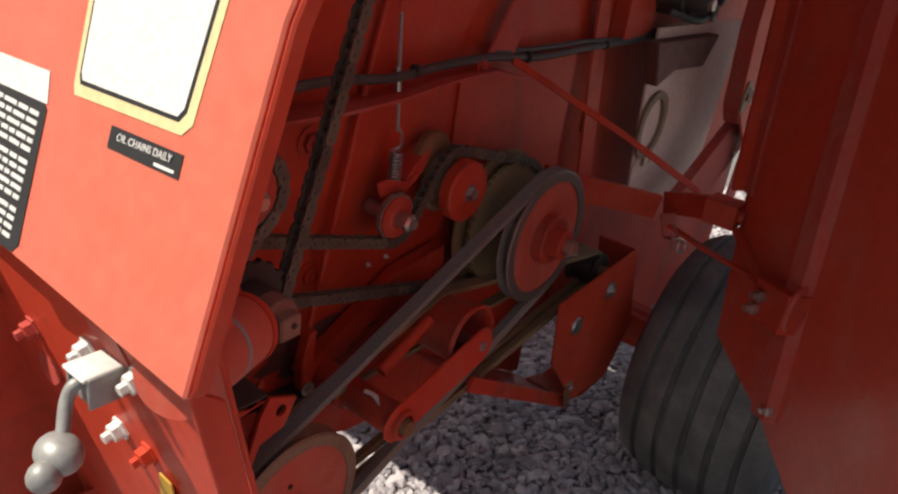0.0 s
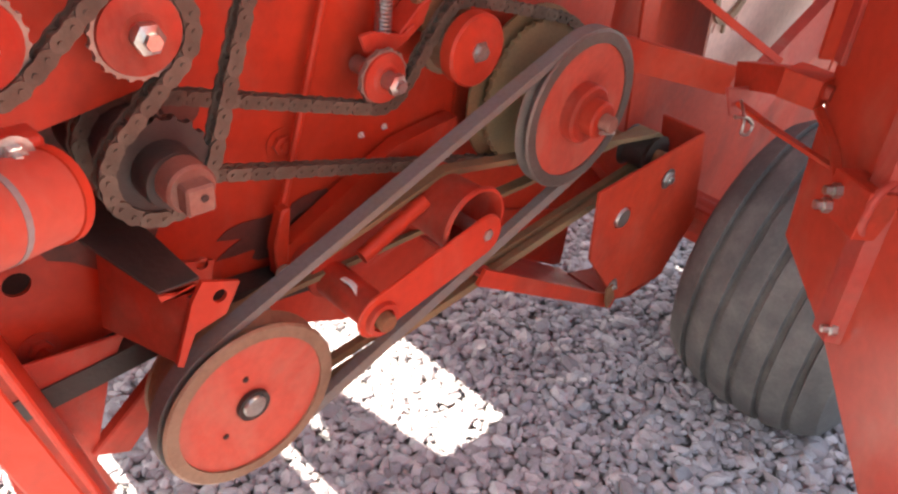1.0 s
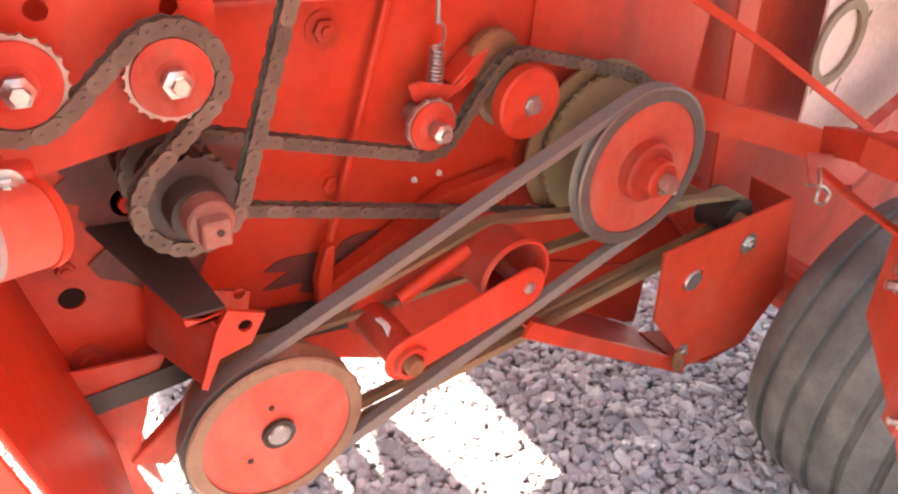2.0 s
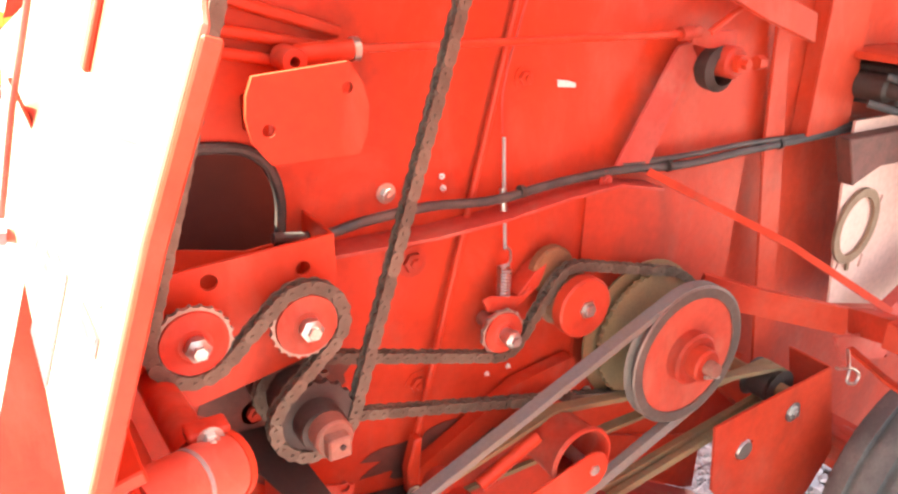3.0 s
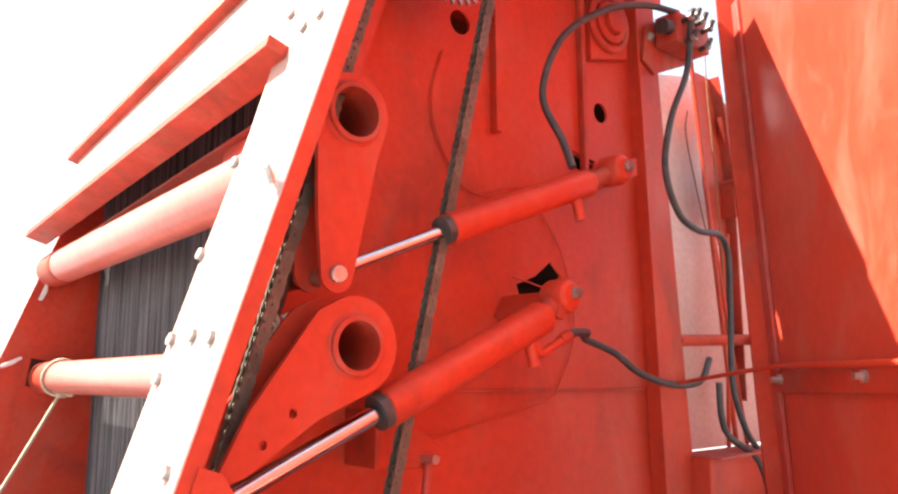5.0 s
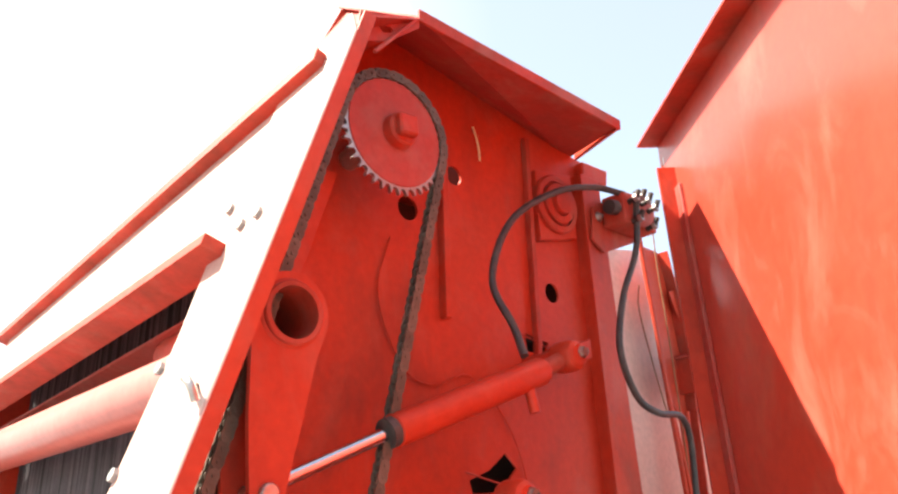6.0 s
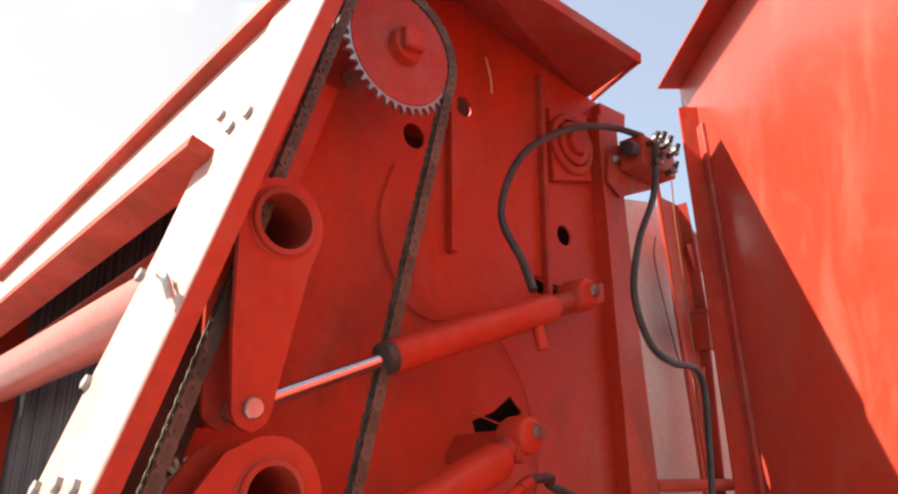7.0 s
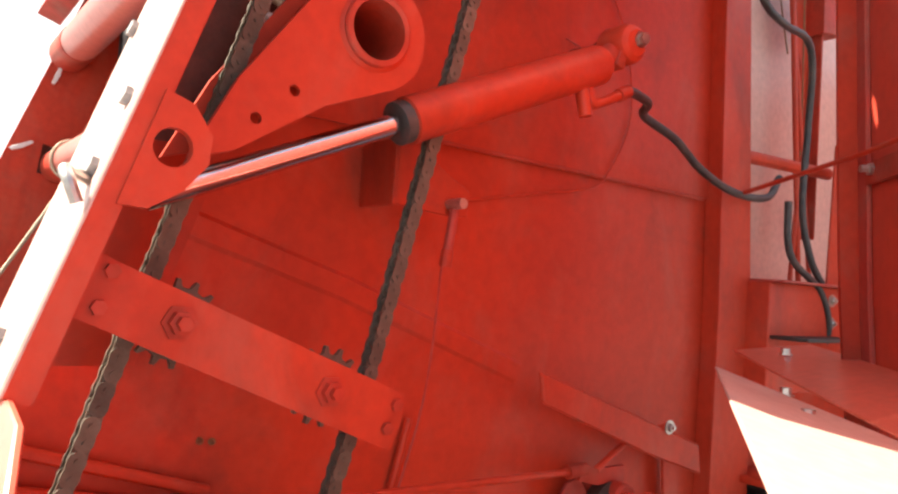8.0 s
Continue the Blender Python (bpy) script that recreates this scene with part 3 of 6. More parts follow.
for y, z in ((-0.097, 2.100), (-0.024, 2.097), (-0.160, 2.096), (-0.028, 2.043), (-0.011, 2.223), (-0.174, 1.936), (-0.167, 1.866), (-0.007, 2.371), (-0.078, 2.589), (-0.126, 2.594), (-0.002, 2.644), (-0.10, 1.70), (-0.05, 1.70)):
    bm = bmesh.new()
    lathe([(0, 0.0), (0.010, 0.0), (0.010, -0.007), (0, -0.008)], n=6, bm=bm)
    bmesh.ops.rotate(bm, cent=(0, 0, 0), matrix=Matrix.Rotation(radians(-90), 3, "Z"), verts=bm.verts)
    bmesh.ops.rotate(bm, cent=(0, 0, 0), matrix=Matrix.Rotation(radians(18), 3, "Y"), verts=bm.verts)
    part("bolt", moved(bm, *on_front(y, z, 0.006)), GREY, flange)

sheet = thing("front_sheet", "front sheet between two red beams, lightened to imitate sunlight", "cover sheet")
# the panel's pale colour imitates glaring sun on it
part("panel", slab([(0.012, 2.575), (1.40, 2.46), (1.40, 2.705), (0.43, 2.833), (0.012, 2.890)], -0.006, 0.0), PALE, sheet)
part("upper_beam", sweep([on_front(-0.13, 2.902, 0.010), on_front(0.469, 2.828, 0.010), on_front(1.44, 2.705, 0.010)], rect(0.030, 0.032), (1, 0, -0.33)), RED_WORN, sheet)
part("lower_beam", sweep([on_front(-0.045, 2.556, 0.012), on_front(1.42, 2.440, 0.012)], rect(0.022, 0.062), (1, 0, -0.33)), RED_WORN, sheet)
part("seam", slab([(0.002, 2.58), (0.018, 2.58), (0.018, 2.885), (0.002, 2.887)], -0.016, -0.010, 0), DARK, sheet, "dark seam beside the flange")
part("inner_lip", sweep([on_front(0.0, 2.545, -0.09), on_front(1.42, 2.43, -0.09)], rect(0.008, 0.05), (1, 0, -0.33)), RED_DUSTY, sheet)

# ---- lower front shield ----
shield = thing("front_shield", "front shield panel with warning decals, coloured orange-red as if sunlit", "machine shield")
part("panel", slab([(-0.413, 1.157), (-0.407, 1.40), (-0.430, 1.555), (-0.365, 1.607), (-0.283, 1.654), (-0.183, 1.663), (0.064, 1.581), (0.272, 1.569), (1.19, 1.380), (0.60, 1.206), (0.36, 1.190)], -0.008, 0.0), SHIELD, shield)
part("side_flange", slab([(-0.418, 1.168), (-0.414, 1.158), (-0.408, 1.40), (-0.431, 1.550), (-0.436, 1.548), (-0.413, 1.40)], -0.018, -0.002), RED, shield)
part("warning_sign", slab([(-0.2010, 1.3130), (-0.2050, 1.3060), (-0.3400, 1.3120), (-0.3490, 1.3210), (-0.3520, 1.4560), (-0.3440, 1.4660), (-0.1920, 1.4450), (-0.1860, 1.4350)], 0.0, 0.0008, 0), DECAL_CREAM, shield, "cream-bordered warning sign")
part("sign_line", slab([(-0.2060, 1.3210), (-0.2100, 1.3150), (-0.3340, 1.3195), (-0.3400, 1.3270), (-0.3440, 1.4480), (-0.3380, 1.4570), (-0.2000, 1.4370), (-0.1940, 1.4300)], 0.0008, 0.0012, 0), DECAL_BLACK, shield)
part("sign_face", slab([(-0.2085, 1.3240), (-0.2120, 1.3185), (-0.3320, 1.3225), (-0.3370, 1.3290), (-0.3410, 1.4460), (-0.3360, 1.4530), (-0.2030, 1.4340), (-0.1970, 1.4280)], 0.0012, 0.0016, 0), DECAL_WHITE, shield)
part("chain_decal", slab([(-0.2610, 1.2980), (-0.2620, 1.2820), (-0.3490, 1.2845), (-0.3480, 1.3010)], 0.0, 0.0008, 0), DECAL_BLACK, shield)
part("text_decal", slab([(-0.020, 1.286), (-0.166, 1.290), (-0.172, 1.286), (-0.178, 1.178), (-0.170, 1.170), (-0.020, 1.166)], 0.0, 0.0008, 0), DECAL_BLACK, shield)
part("decal_header", slab([(-0.020, 1.309), (-0.164, 1.314), (-0.171, 1.290), (-0.020, 1.286)], 0.0, 0.0009, 0), DECAL_WHITE, shield)
# rows of small print, each broken into words of uneven length
rp = random.Random(11)
for k in range(14):
    zz = 1.2815 - 0.0072 * k - (0.003 if k > 4 else 0) - (0.003 if k > 9 else 0)
    yy, end = -0.163, -0.163 + (0.135, 0.125, 0.09, 0.135, 0.07, 0.13, 0.12, 0.135, 0.13, 0.06, 0.13, 0.12, 0.135, 0.05)[k]
    while yy < end:
        ww = rp.uniform(0.008, 0.022)
        part("decal_line", slab([(yy, zz), (yy + ww, zz), (yy + ww, zz - 0.0036), (yy, zz - 0.0036)], 0.0008, 0.0012, 0), DECAL_WHITE, shield)
        yy += ww + 0.003


def words(text, size, p, parent, mat, name="lettering"):
    """Raised flat lettering on the slanting front, reading towards -y."""
    cu = bpy.data.curves.new(name, "FONT")
    cu.body, cu.size, cu.extrude, cu.align_x, cu.align_y = text, size, 0.0002, "CENTER", "CENTER"
    ob = bpy.data.objects.new(name, cu)
    me = bpy.data.meshes.new_from_object(ob)
    bpy.data.objects.remove(ob)
    up = Vector((0.313, 0, 0.95))
    across = Vector((0, -1, 0.055)).normalized()
    out = across.cross(up)
    m = Matrix((across, up, out)).transposed().to_4x4()
    me.transform(Matrix.Translation(p) @ m)
    return part(name, me, mat, parent)


words("OIL CHAINS DAILY", 0.0080, on_front(-0.3045, 1.2935, 0.0012), shield, DECAL_WHITE)
part("decal_line", slab([(-0.3200, 1.2880), (-0.3430, 1.2890), (-0.3430, 1.2868), (-0.3200, 1.2858)], 0.0008, 0.0012, 0), DECAL_WHITE, shield)

# pivot on the shield
pivot = thing("shield_pivot", "red pivot pin with thin link rod on the front shield", "pivot")
PIN = Vector((0.392, 0.020, 1.565))
part("plate", slab([(-0.075, 1.47), (-0.045, 1.47), (-0.040, 1.60), (-0.055, 1.62), (-0.072, 1.60)], 0.0, 0.008), RED, pivot)
part("pin", tube([on_front(-0.055, 1.555, 0.0), tuple(PIN)], 0.014, 18, (0, 0, 1)), RED, pivot)
part("pin_head", tube([tuple(PIN), tuple(PIN + Vector((-0.006, 0.006, 0.001)))], 0.019, 18, (0, 0, 1)), RED_WORN, pivot)
part("link_rod", tube([tuple(PIN), (0.350, 0.056, 1.415), (0.317, 0.091, 1.275)], 0.004, 8), RED_DUSTY, pivot)

# ---- rear side door, swung open ----
gate = thing("side_door", "large red sheet-metal side door standing open, dusty inside", "machine door")
part("panel", gate_slab([(-0.005, 3.130), (0.66, 3.090), (1.7, 3.02), (1.7, 0.30), (0.885, 0.462), (0.66, 0.580), (0.425, 0.648), (0.368, 0.98), (0.330, 1.37), (0.245, 1.80), (0.160, 2.546), (0.108, 2.95), (0.0, 3.02)], -0.006, 0.0), GATE, gate)
part("top_lip", sweep([on_gate(-0.01, 3.133, 0.026), on_gate(0.66, 3.093, 0.026), on_gate(1.7, 3.023, 0.026)], rect(0.060, 0.006), (0, 0, 1)), RED_WORN, gate)
part("edge_fold", sweep([on_gate(0.105, 3.01, 0.022), on_gate(0.118, 2.90, 0.022), on_gate(0.160, 2.546, 0.022), on_gate(0.222, 2.0, 0.022), on_gate(0.248, 1.78, 0.020), on_gate(0.330, 1.37, 0.015), on_gate(0.368, 0.98, 0.012)], rect(0.010, 0.045), tuple(GATE_IN)), RED, gate)
part("edge_strip", gate_slab([(0.108, 2.95), (0.160, 2.546), (0.245, 1.80), (0.330, 1.37), (0.368, 0.98), (0.400, 0.98), (0.366, 1.37), (0.285, 1.80), (0.200, 2.546), (0.150, 2.95)], 0.0, 0.010), RED_DUSTY, gate, "paler folded edge strip")
part("stiffener", sweep([on_gate(0.590, 1.42, 0.012), on_gate(0.640, 0.90, 0.012), on_gate(0.668, 0.605, 0.012)], [(-0.03, -0.012), (-0.022, 0.012), (0.022, 0.012), (0.03, -0.012)], tuple(GATE_IN)), RED_DUSTY, gate)
part("rail", sweep([on_gate(0.27, 2.028, 0.012), on_gate(1.2, 2.052, 0.012)], rect(0.040, 0.008), tuple(GATE_IN)), RED_WORN, gate)
part("support_rod", tube([(1.90, 0.02, 2.02), on_gate(0.30, 2.062, 0.03), on_gate(0.9, 2.068, 0.03)], 0.005, 8), RED, gate)
for s, z in ((0.294, 2.034), (0.652, 2.045), (0.685, 0.631)):
    bm = lathe([(0, 0.0), (0.012, 0.0), (0.012, -0.010), (0.007, -0.011), (0.007, -0.024), (0, -0.025)], n=6)
    bmesh.ops.rotate(bm, cent=(0, 0, 0), matrix=Matrix.Rotation(math.atan2(GATE_IN.y, GATE_IN.x) + radians(90), 3, "Z"), verts=bm.verts)
    part("bolt", moved(bm, *on_gate(s, z, 0.012)), STEEL, gate)

# ---- rear posts and what is seen behind them ----
post = thing("corner_post", "tall red folded-channel corner post", "frame post", kind="structure")
part("face", prism([(1.885, 1.20), (2.040, 1.20), (2.012, 1.75), (1.955, 2.48), (1.918, 3.05), (1.838, 3.05), (1.887, 1.75)], 0.055, 0.061), RED, post)
part("web", prism([(2.030, 1.20), (2.040, 1.20), (2.012, 1.75), (1.955, 2.48), (1.918, 3.05), (1.908, 3.05), (1.945, 2.48), (2.002, 1.75)], 0.061, 0.14), RED_WORN, post)
part("left_web", prism([(1.887, 1.20), (1.893, 1.20), (1.895, 1.75), (1.846, 3.05), (1.840, 3.05), (1.889, 1.75)], 0.061, WALL - 0.002, w=0), RED, post)
low_post = single("strap_post", prism([(1.772, 1.48), (1.735, 1.48), (1.765, 1.19), (1.876, 0.60), (1.945, 0.60), (1.832, 1.19)], 0.070, 0.078), RED, "red flat-bar upright behind the drive pulleys", "frame post")


# ---- drive: wheels ----
CH = -0.060          # plane of the long roller chain
CS = 0.030           # plane of the short roller chain
VB = -0.066          # plane of the long V-belt


def idler_sprocket(x, z, r, y, bolt_y, group, label, teeth=22):
    t = thing("idler_sprocket", label, "sprocket", group)
    part("teeth", moved(toothed(r, teeth, 0.0028, -0.004, 0.004), x, y, z), RIM_STEEL, t, "bare worn steel teeth")
    part("disc", lathe([(0.0, y - 0.012), (r * 0.45, y - 0.012), (r * 0.55, y - 0.009), (r * 0.88, y - 0.008), (r * 0.90, y - 0.004), (r * 0.9, y + 0.01), (0, y + 0.01)], x, z, 36), RED_WORN, t)
    axle = part("axle", lathe([(0.0, bolt_y + 0.012), (0.014, bolt_y + 0.012), (0.014, WALL - 0.006)], x, z, 16), STEEL, t)
    part("nut", moved(lathe([(0, 0.014), (0.017, 0.014), (0.017, 0.004), (0.012, 0.002), (0.009, 0.0), (0.009, -0.006), (0, -0.006)], 0, 0, 6), x, bolt_y, z), STEEL, axle)
    return t


idler_sprocket(0.498, 1.123, 0.050, CH, -0.092, "idler sprockets on the bracket", "red idler sprocket with bare steel rim and nut")
idler_sprocket(0.649, 1.111, 0.050, CH, -0.092, "idler sprockets on the bracket", "red idler sprocket with bare steel rim and nut")

# bracket that carries the two idlers
bracket = thing("idler_bracket", "red folded steel bracket carrying two idler sprockets", "bracket")
part("plate", holed([(0.40, 1.195), (0.714, 1.217), (0.716, 1.164), (0.706, 1.040), (0.590, 1.015), (0.50, 0.998), (0.40, 1.03)], [circle(0.666, 1.173, 0.011, 14), circle(0.535, 1.180, 0.012, 14)], -0.016, -0.010), RED, bracket)
part("fold", prism([(0.710, 1.217), (0.716, 1.217), (0.716, 1.164), (0.707, 1.040), (0.701, 1.040)], -0.010, WALL - 0.002), RED, bracket)

# drive hub
hub = thing("drive_hub", "dusty drive hub with greasy sprockets and drilled shaft end", "sprocket hub")
HX, HZ = 0.655, 0.955
part("sprocket", moved(toothed(0.060, 18, 0.005, -0.005, 0.005), HX, CH, HZ), GREASE, hub)
part("rear_sprocket", moved(toothed(0.054, 16, 0.012, -0.005, 0.005), HX, CS, HZ), CHAIN, hub)
part("boss", lathe([(0, -0.098), (0.034, -0.098), (0.036, -0.09), (0.036, CH), (0.045, CH + 0.006), (0.045, CS), (0.058, CS + 0.01), (0.058, WALL - 0.006)], HX, HZ, 32), GREASE, hub, "black grease-caked boss")
part("collar", lathe([(0, -0.128), (0.026, -0.128), (0.029, -0.124), (0.029, -0.097)], HX + 0.004, HZ + 0.002, 28), HUB_STEEL, hub, "dusty reddish collar")
part("shaft", prism([(HX - 0.014, HZ - 0.018), (HX + 0.02, HZ - 0.018), (HX + 0.02, HZ + 0.016), (HX - 0.014, HZ + 0.016)], -0.148, -0.120, w=0.003), HUB_STEEL, hub, "square dusty shaft end")
part("shaft_hole", lathe([(0, -0.1495), (0.0045, -0.1495), (0.0045, -0.1475)], HX + 0.006, HZ + 0.002, 12), DARK, hub)

# old grease flung on the wall round the hub and behind the belts
def smear(cx, cz, rx, rz, seed):
    pts = []
    for i in range(44):
        a = 2 * math.pi * i / 44
        k = 1 + 0.55 * noise.noise((math.cos(a) * 1.7 + seed, math.sin(a) * 1.7, seed)) + 0.30 * noise.noise((math.cos(a) * 6 + seed, math.sin(a) * 6, 3.0))
        pts.append((cx + rx * k * math.cos(a), cz + rz * k * math.sin(a)))
    return prism(pts, WALL - 0.0030, WALL - 0.0018, w=0)


part("grease_spatter", smear(0.640, 0.925, 0.125, 0.105, 2.0), SMEAR_SHADE, hub, "dark grease flung on the wall")
part("grease_spatter", smear(0.955, 0.690, 0.150, 0.045, 7.0), SMEAR_SHADE, hub, "dark grease flung on the wall")

# top sprocket
SX, SZ = 1.098, 2.866
top = thing("top_sprocket", "large pinkish red top sprocket with forty bare teeth", "sprocket")
part("teeth", moved(toothed(0.1214, 40, 0.013, -0.004, 0.004), SX, CH, SZ), STEEL, top, "bare steel teeth")
part("disc", lathe([(0, CH - 0.006), (0.110, CH - 0.006), (0.112, CH - 0.003), (0.112, CH + 0.006), (0, CH + 0.006)], SX, SZ, 56), RED_DUSTY, top)
part("hub", lathe([(0, CH - 0.030), (0.030, CH - 0.030), (0.034, CH - 0.026), (0.036, CH - 0.006)], SX + 0.003, SZ, 28), RED_WORN, top)
part("key", prism([(SX - 0.020, SZ - 0.022), (SX + 0.024, SZ - 0.018), (SX + 0.020, SZ + 0.024), (SX - 0.024, SZ + 0.020)], CH - 0.048, CH - 0.028, w=0.004), RED_WORN, top)
part("shaft", lathe([(0, CH), (0.022, CH), (0.022, WALL)], SX, SZ, 20), STEEL, top)

# idlers on the cross bar
bar = thing("idler_bar", "red flat cross bar bolted over two idler sprockets", "bar")
part("plate", holed([(0.548, 1.795), (0.932, 1.640), (0.925, 1.600), (0.910, 1.573), (0.530, 1.732)], [], -0.146, -0.140), RED, bar)
for x, z in ((0.645, 1.723), (0.825, 1.647)):
    part("nut", moved(lathe([(0, 0.0), (0.019, 0.0), (0.019, -0.003), (0.013, -0.003), (0.013, -0.012), (0.008, -0.013), (0.008, -0.022), (0, -0.022)], 0, 0, 6), x, -0.146, z), RED_WORN, bar)
for x, z in ((0.566, 1.736), (0.576, 1.772), (0.918, 1.628), (0.906, 1.600)):
    part("bolt", moved(lathe([(0, 0.0), (0.008, 0.0), (0.008, -0.006), (0, -0.007)], 0, 0, 6), x, -0.146, z), RED_WORN, bar)
for x, z in ((0.668, 1.716), (0.862, 1.640)):
    t = thing("bar_idler", "dark toothed idler wheel behind the red bar", "sprocket", "bar idlers")
    part("teeth", moved(toothed(0.046, 14, 0.011, -0.004, 0.004), x, CH, z), CHAIN, t)
    part("axle", lathe([(0, -0.137), (0.012, -0.137), (0.012, WALL - 0.004)], x, z, 16), STEEL, t)

# ---- roller chains ----
def link_mesh(pitch, r, y, half, roller_r):
    """One chain link: two waisted side plates and a roller."""
    bm = bmesh.new()
    out = []
    for i in range(7):
        a = radians(90 + 180 * i / 6)
        out.append((-pitch / 2 + r * math.cos(a), r * math.sin(a)))
    for i in range(7):
        a = radians(-90 + 180 * i / 6)
        out.append((pitch / 2 + r * math.cos(a), r * math.sin(a)))
    out.insert(7, (0, -r * 0.88))
    out.append((0, r * 0.88))
    for s in (-1, 1):
        prism(out, s * half - 0.0012, s * half + 0.0012, "y", 0, bm=bm)
    lathe([(0, -half), (roller_r, -half), (roller_r, half), (0, half)], -pitch / 2, 0, 8, bm)
    lathe([(0, -half - 0.003), (0.003, -half - 0.003), (0.003, -half)], -pitch / 2, 0, 6, bm)
    lathe([(0, -half - 0.003), (0.003, -half - 0.003), (0.003, -half)], pitch / 2, 0, 6, bm)
    return finish(bm)


def chain(label, wheels, y, pitch=0.01905, r=0.0102):
    t = thing("roller_chain", label, "chain", "drive chains")
    pts, p = resample(wrap(wheels), pitch)
    inner, outer = link_mesh(p, r, 0, 0.0062, 0.0078), link_mesh(p, r, 0, 0.0088, 0.0078)
    n = len(pts)
    for i in range(n):
        (x0, z0), (x1, z1) = pts[i], pts[(i + 1) % n]
        ob = part("link", (inner, outer)[i % 2], CHAIN, t)
        ob.matrix_local = Matrix.Translation(((x0 + x1) / 2, y, (z0 + z1) / 2)) @ Matrix.Rotation(-math.atan2(z1 - z0, x1 - x0), 4, "Y")
    return t


chain("greasy long roller chain running up to the top sprocket", [(SX, SZ, 0.1214, 1), (0.498, 1.123, 0.056, 1), (0.649, 1.111, 0.056, -1), (HX, HZ, 0.062, 1), (0.864, 1.644, 0.058, 1)], CH)

# short chain to the big wheel, with its idlers
BX, BZ = 1.435, 0.845
idler_sprocket(1.052, 0.949, 0.044, CS, -0.012, "short chain idlers", "small red idler sprocket below the tension spring", 12)
t = thing("guide_roller", "plain red guide roller with centre bolt", "roller")
part("face", lathe([(0, -0.016), (0.030, -0.016), (0.040, -0.013), (0.056, -0.014), (0.060, -0.010), (0.060, 0.012)], 1.211, 0.975, 36), RED, t)
part("drum", lathe([(0.060, 0.012), (0.050, 0.014), (0.050, 0.05), (0.060, 0.052), (0.060, 0.06), (0, 0.06)], 1.211, 0.975, 36), RIM_WORN, t)
part("axle", lathe([(0, 0.05), (0.014, 0.05), (0.014, WALL - 0.008)], 1.211, 0.975, 14), STEEL, t)
part("bolt", moved(lathe([(0, 0.0), (0.018, 0.0), (0.018, -0.003), (0.012, -0.003), (0.012, -0.011), (0, -0.012)], 0, 0, 6), 1.211, -0.016, 0.975), STEEL, t)
chain("dusty short roller chain round the big wheel", [(HX, HZ, 0.054, 1), (BX, BZ, 0.140, 1), (1.211, 0.990, 0.056, 1), (1.052, 0.949, 0.049, -1)], CS)

# big double pulley
def pulley(name, label, x, z, r, y, hub_r, face, rim, groove=0.012, wid=0.030):
    t = thing(name, label, "pulley")
    h = wid / 2
    part("rim", lathe([(r * 0.84, y - h), (r - 0.004, y - h), (r, y - h + 0.003), (r - groove, y - 0.004), (r - groove, y + 0.004), (r, y + h - 0.003), (r - 0.004, y + h), (r * 0.84, y + h)], x, z, 64, closed=True), rim, t, "worn bare-edged rim")
    part("disc", lathe([(0, y - h + 0.008), (r * 0.5, y - h + 0.008), (r * 0.72, y - h + 0.004), (r * 0.85, y - h + 0.004), (r * 0.85, y + h - 0.004), (0, y + h - 0.004)], x, z, 64), face, t)
    return t


big = pulley("drive_pulley", "big red drive pulley with stepped hub and grey belt", BX, BZ, 0.150, VB, 0.05, PULLEY, RIM_DARK)
hub_step = part("hub_step", lathe([(0, -0.100), (0.050, -0.100), (0.055, -0.096), (0.055, -0.072)], BX, BZ, 36), RED_WORN, big)
part("hub_nose", lathe([(0, -0.128), (0.030, -0.128), (0.034, -0.124), (0.034, -0.099)], BX, BZ, 32), RED, hub_step)
part("shaft_end", lathe([(0, -0.150), (0.014, -0.150), (0.016, -0.146), (0.016, -0.127)], BX, BZ, 20), HUB_STEEL, hub_step)
part("cotter", tube([(BX - 0.02, -0.140, BZ - 0.012), (BX + 0.018, -0.142, BZ - 0.02)], 0.004, 8), STEEL, hub_step)
part("sprocket", moved(toothed(0.140, 46, 0.005, -0.005, 0.005), BX, CS, BZ), BELT_BROWN, big)
part("shaft", lathe([(0, VB), (0.03, VB), (0.03, WALL)], BX, BZ, 24), RUST, big)
part("guard_disc", lathe([(0.0, CS + 0.020), (0.158, CS + 0.020), (0.158, CS + 0.024), (0, CS + 0.024)], BX - 0.005, BZ, 48), BELT_BROWN, big, "dust-caked backing disc")

LX, LZ = 0.739, 0.550
low = pulley("lower_pulley", "lower red belt pulley with worn brown rim", LX, LZ, 0.140, -0.072, 0.03, PULLEY, RIM_WORN, 0.014, 0.040)
part("bore_ring", lathe([(0.0, -0.090), (0.018, -0.090), (0.026, -0.092), (0.026, -0.084)], LX, LZ, 28), GREASE, low)
part("shaft_end", lathe([(0, -0.095), (0.016, -0.095), (0.018, -0.092), (0.018, WALL)], LX, LZ, 24), STEEL, low, "bright bare shaft end")
part("rear_rim", lathe([(0.020, -0.054), (0.124, -0.054), (0.110, -0.044), (0.112, -0.026), (0.118, -0.020), (0.102, -0.012), (0.102, -0.002), (0.118, 0.008), (0.02, 0.008)], LX, LZ, 48, closed=True), RIM_WORN, low)
for dx, dz in ((-0.008, 0.052), (-0.045, -0.04)):
    part("rivet", lathe([(0, -0.0865), (0.004, -0.0865), (0.005, -0.084)], LX + dx, LZ + dz, 10), DARK, low)


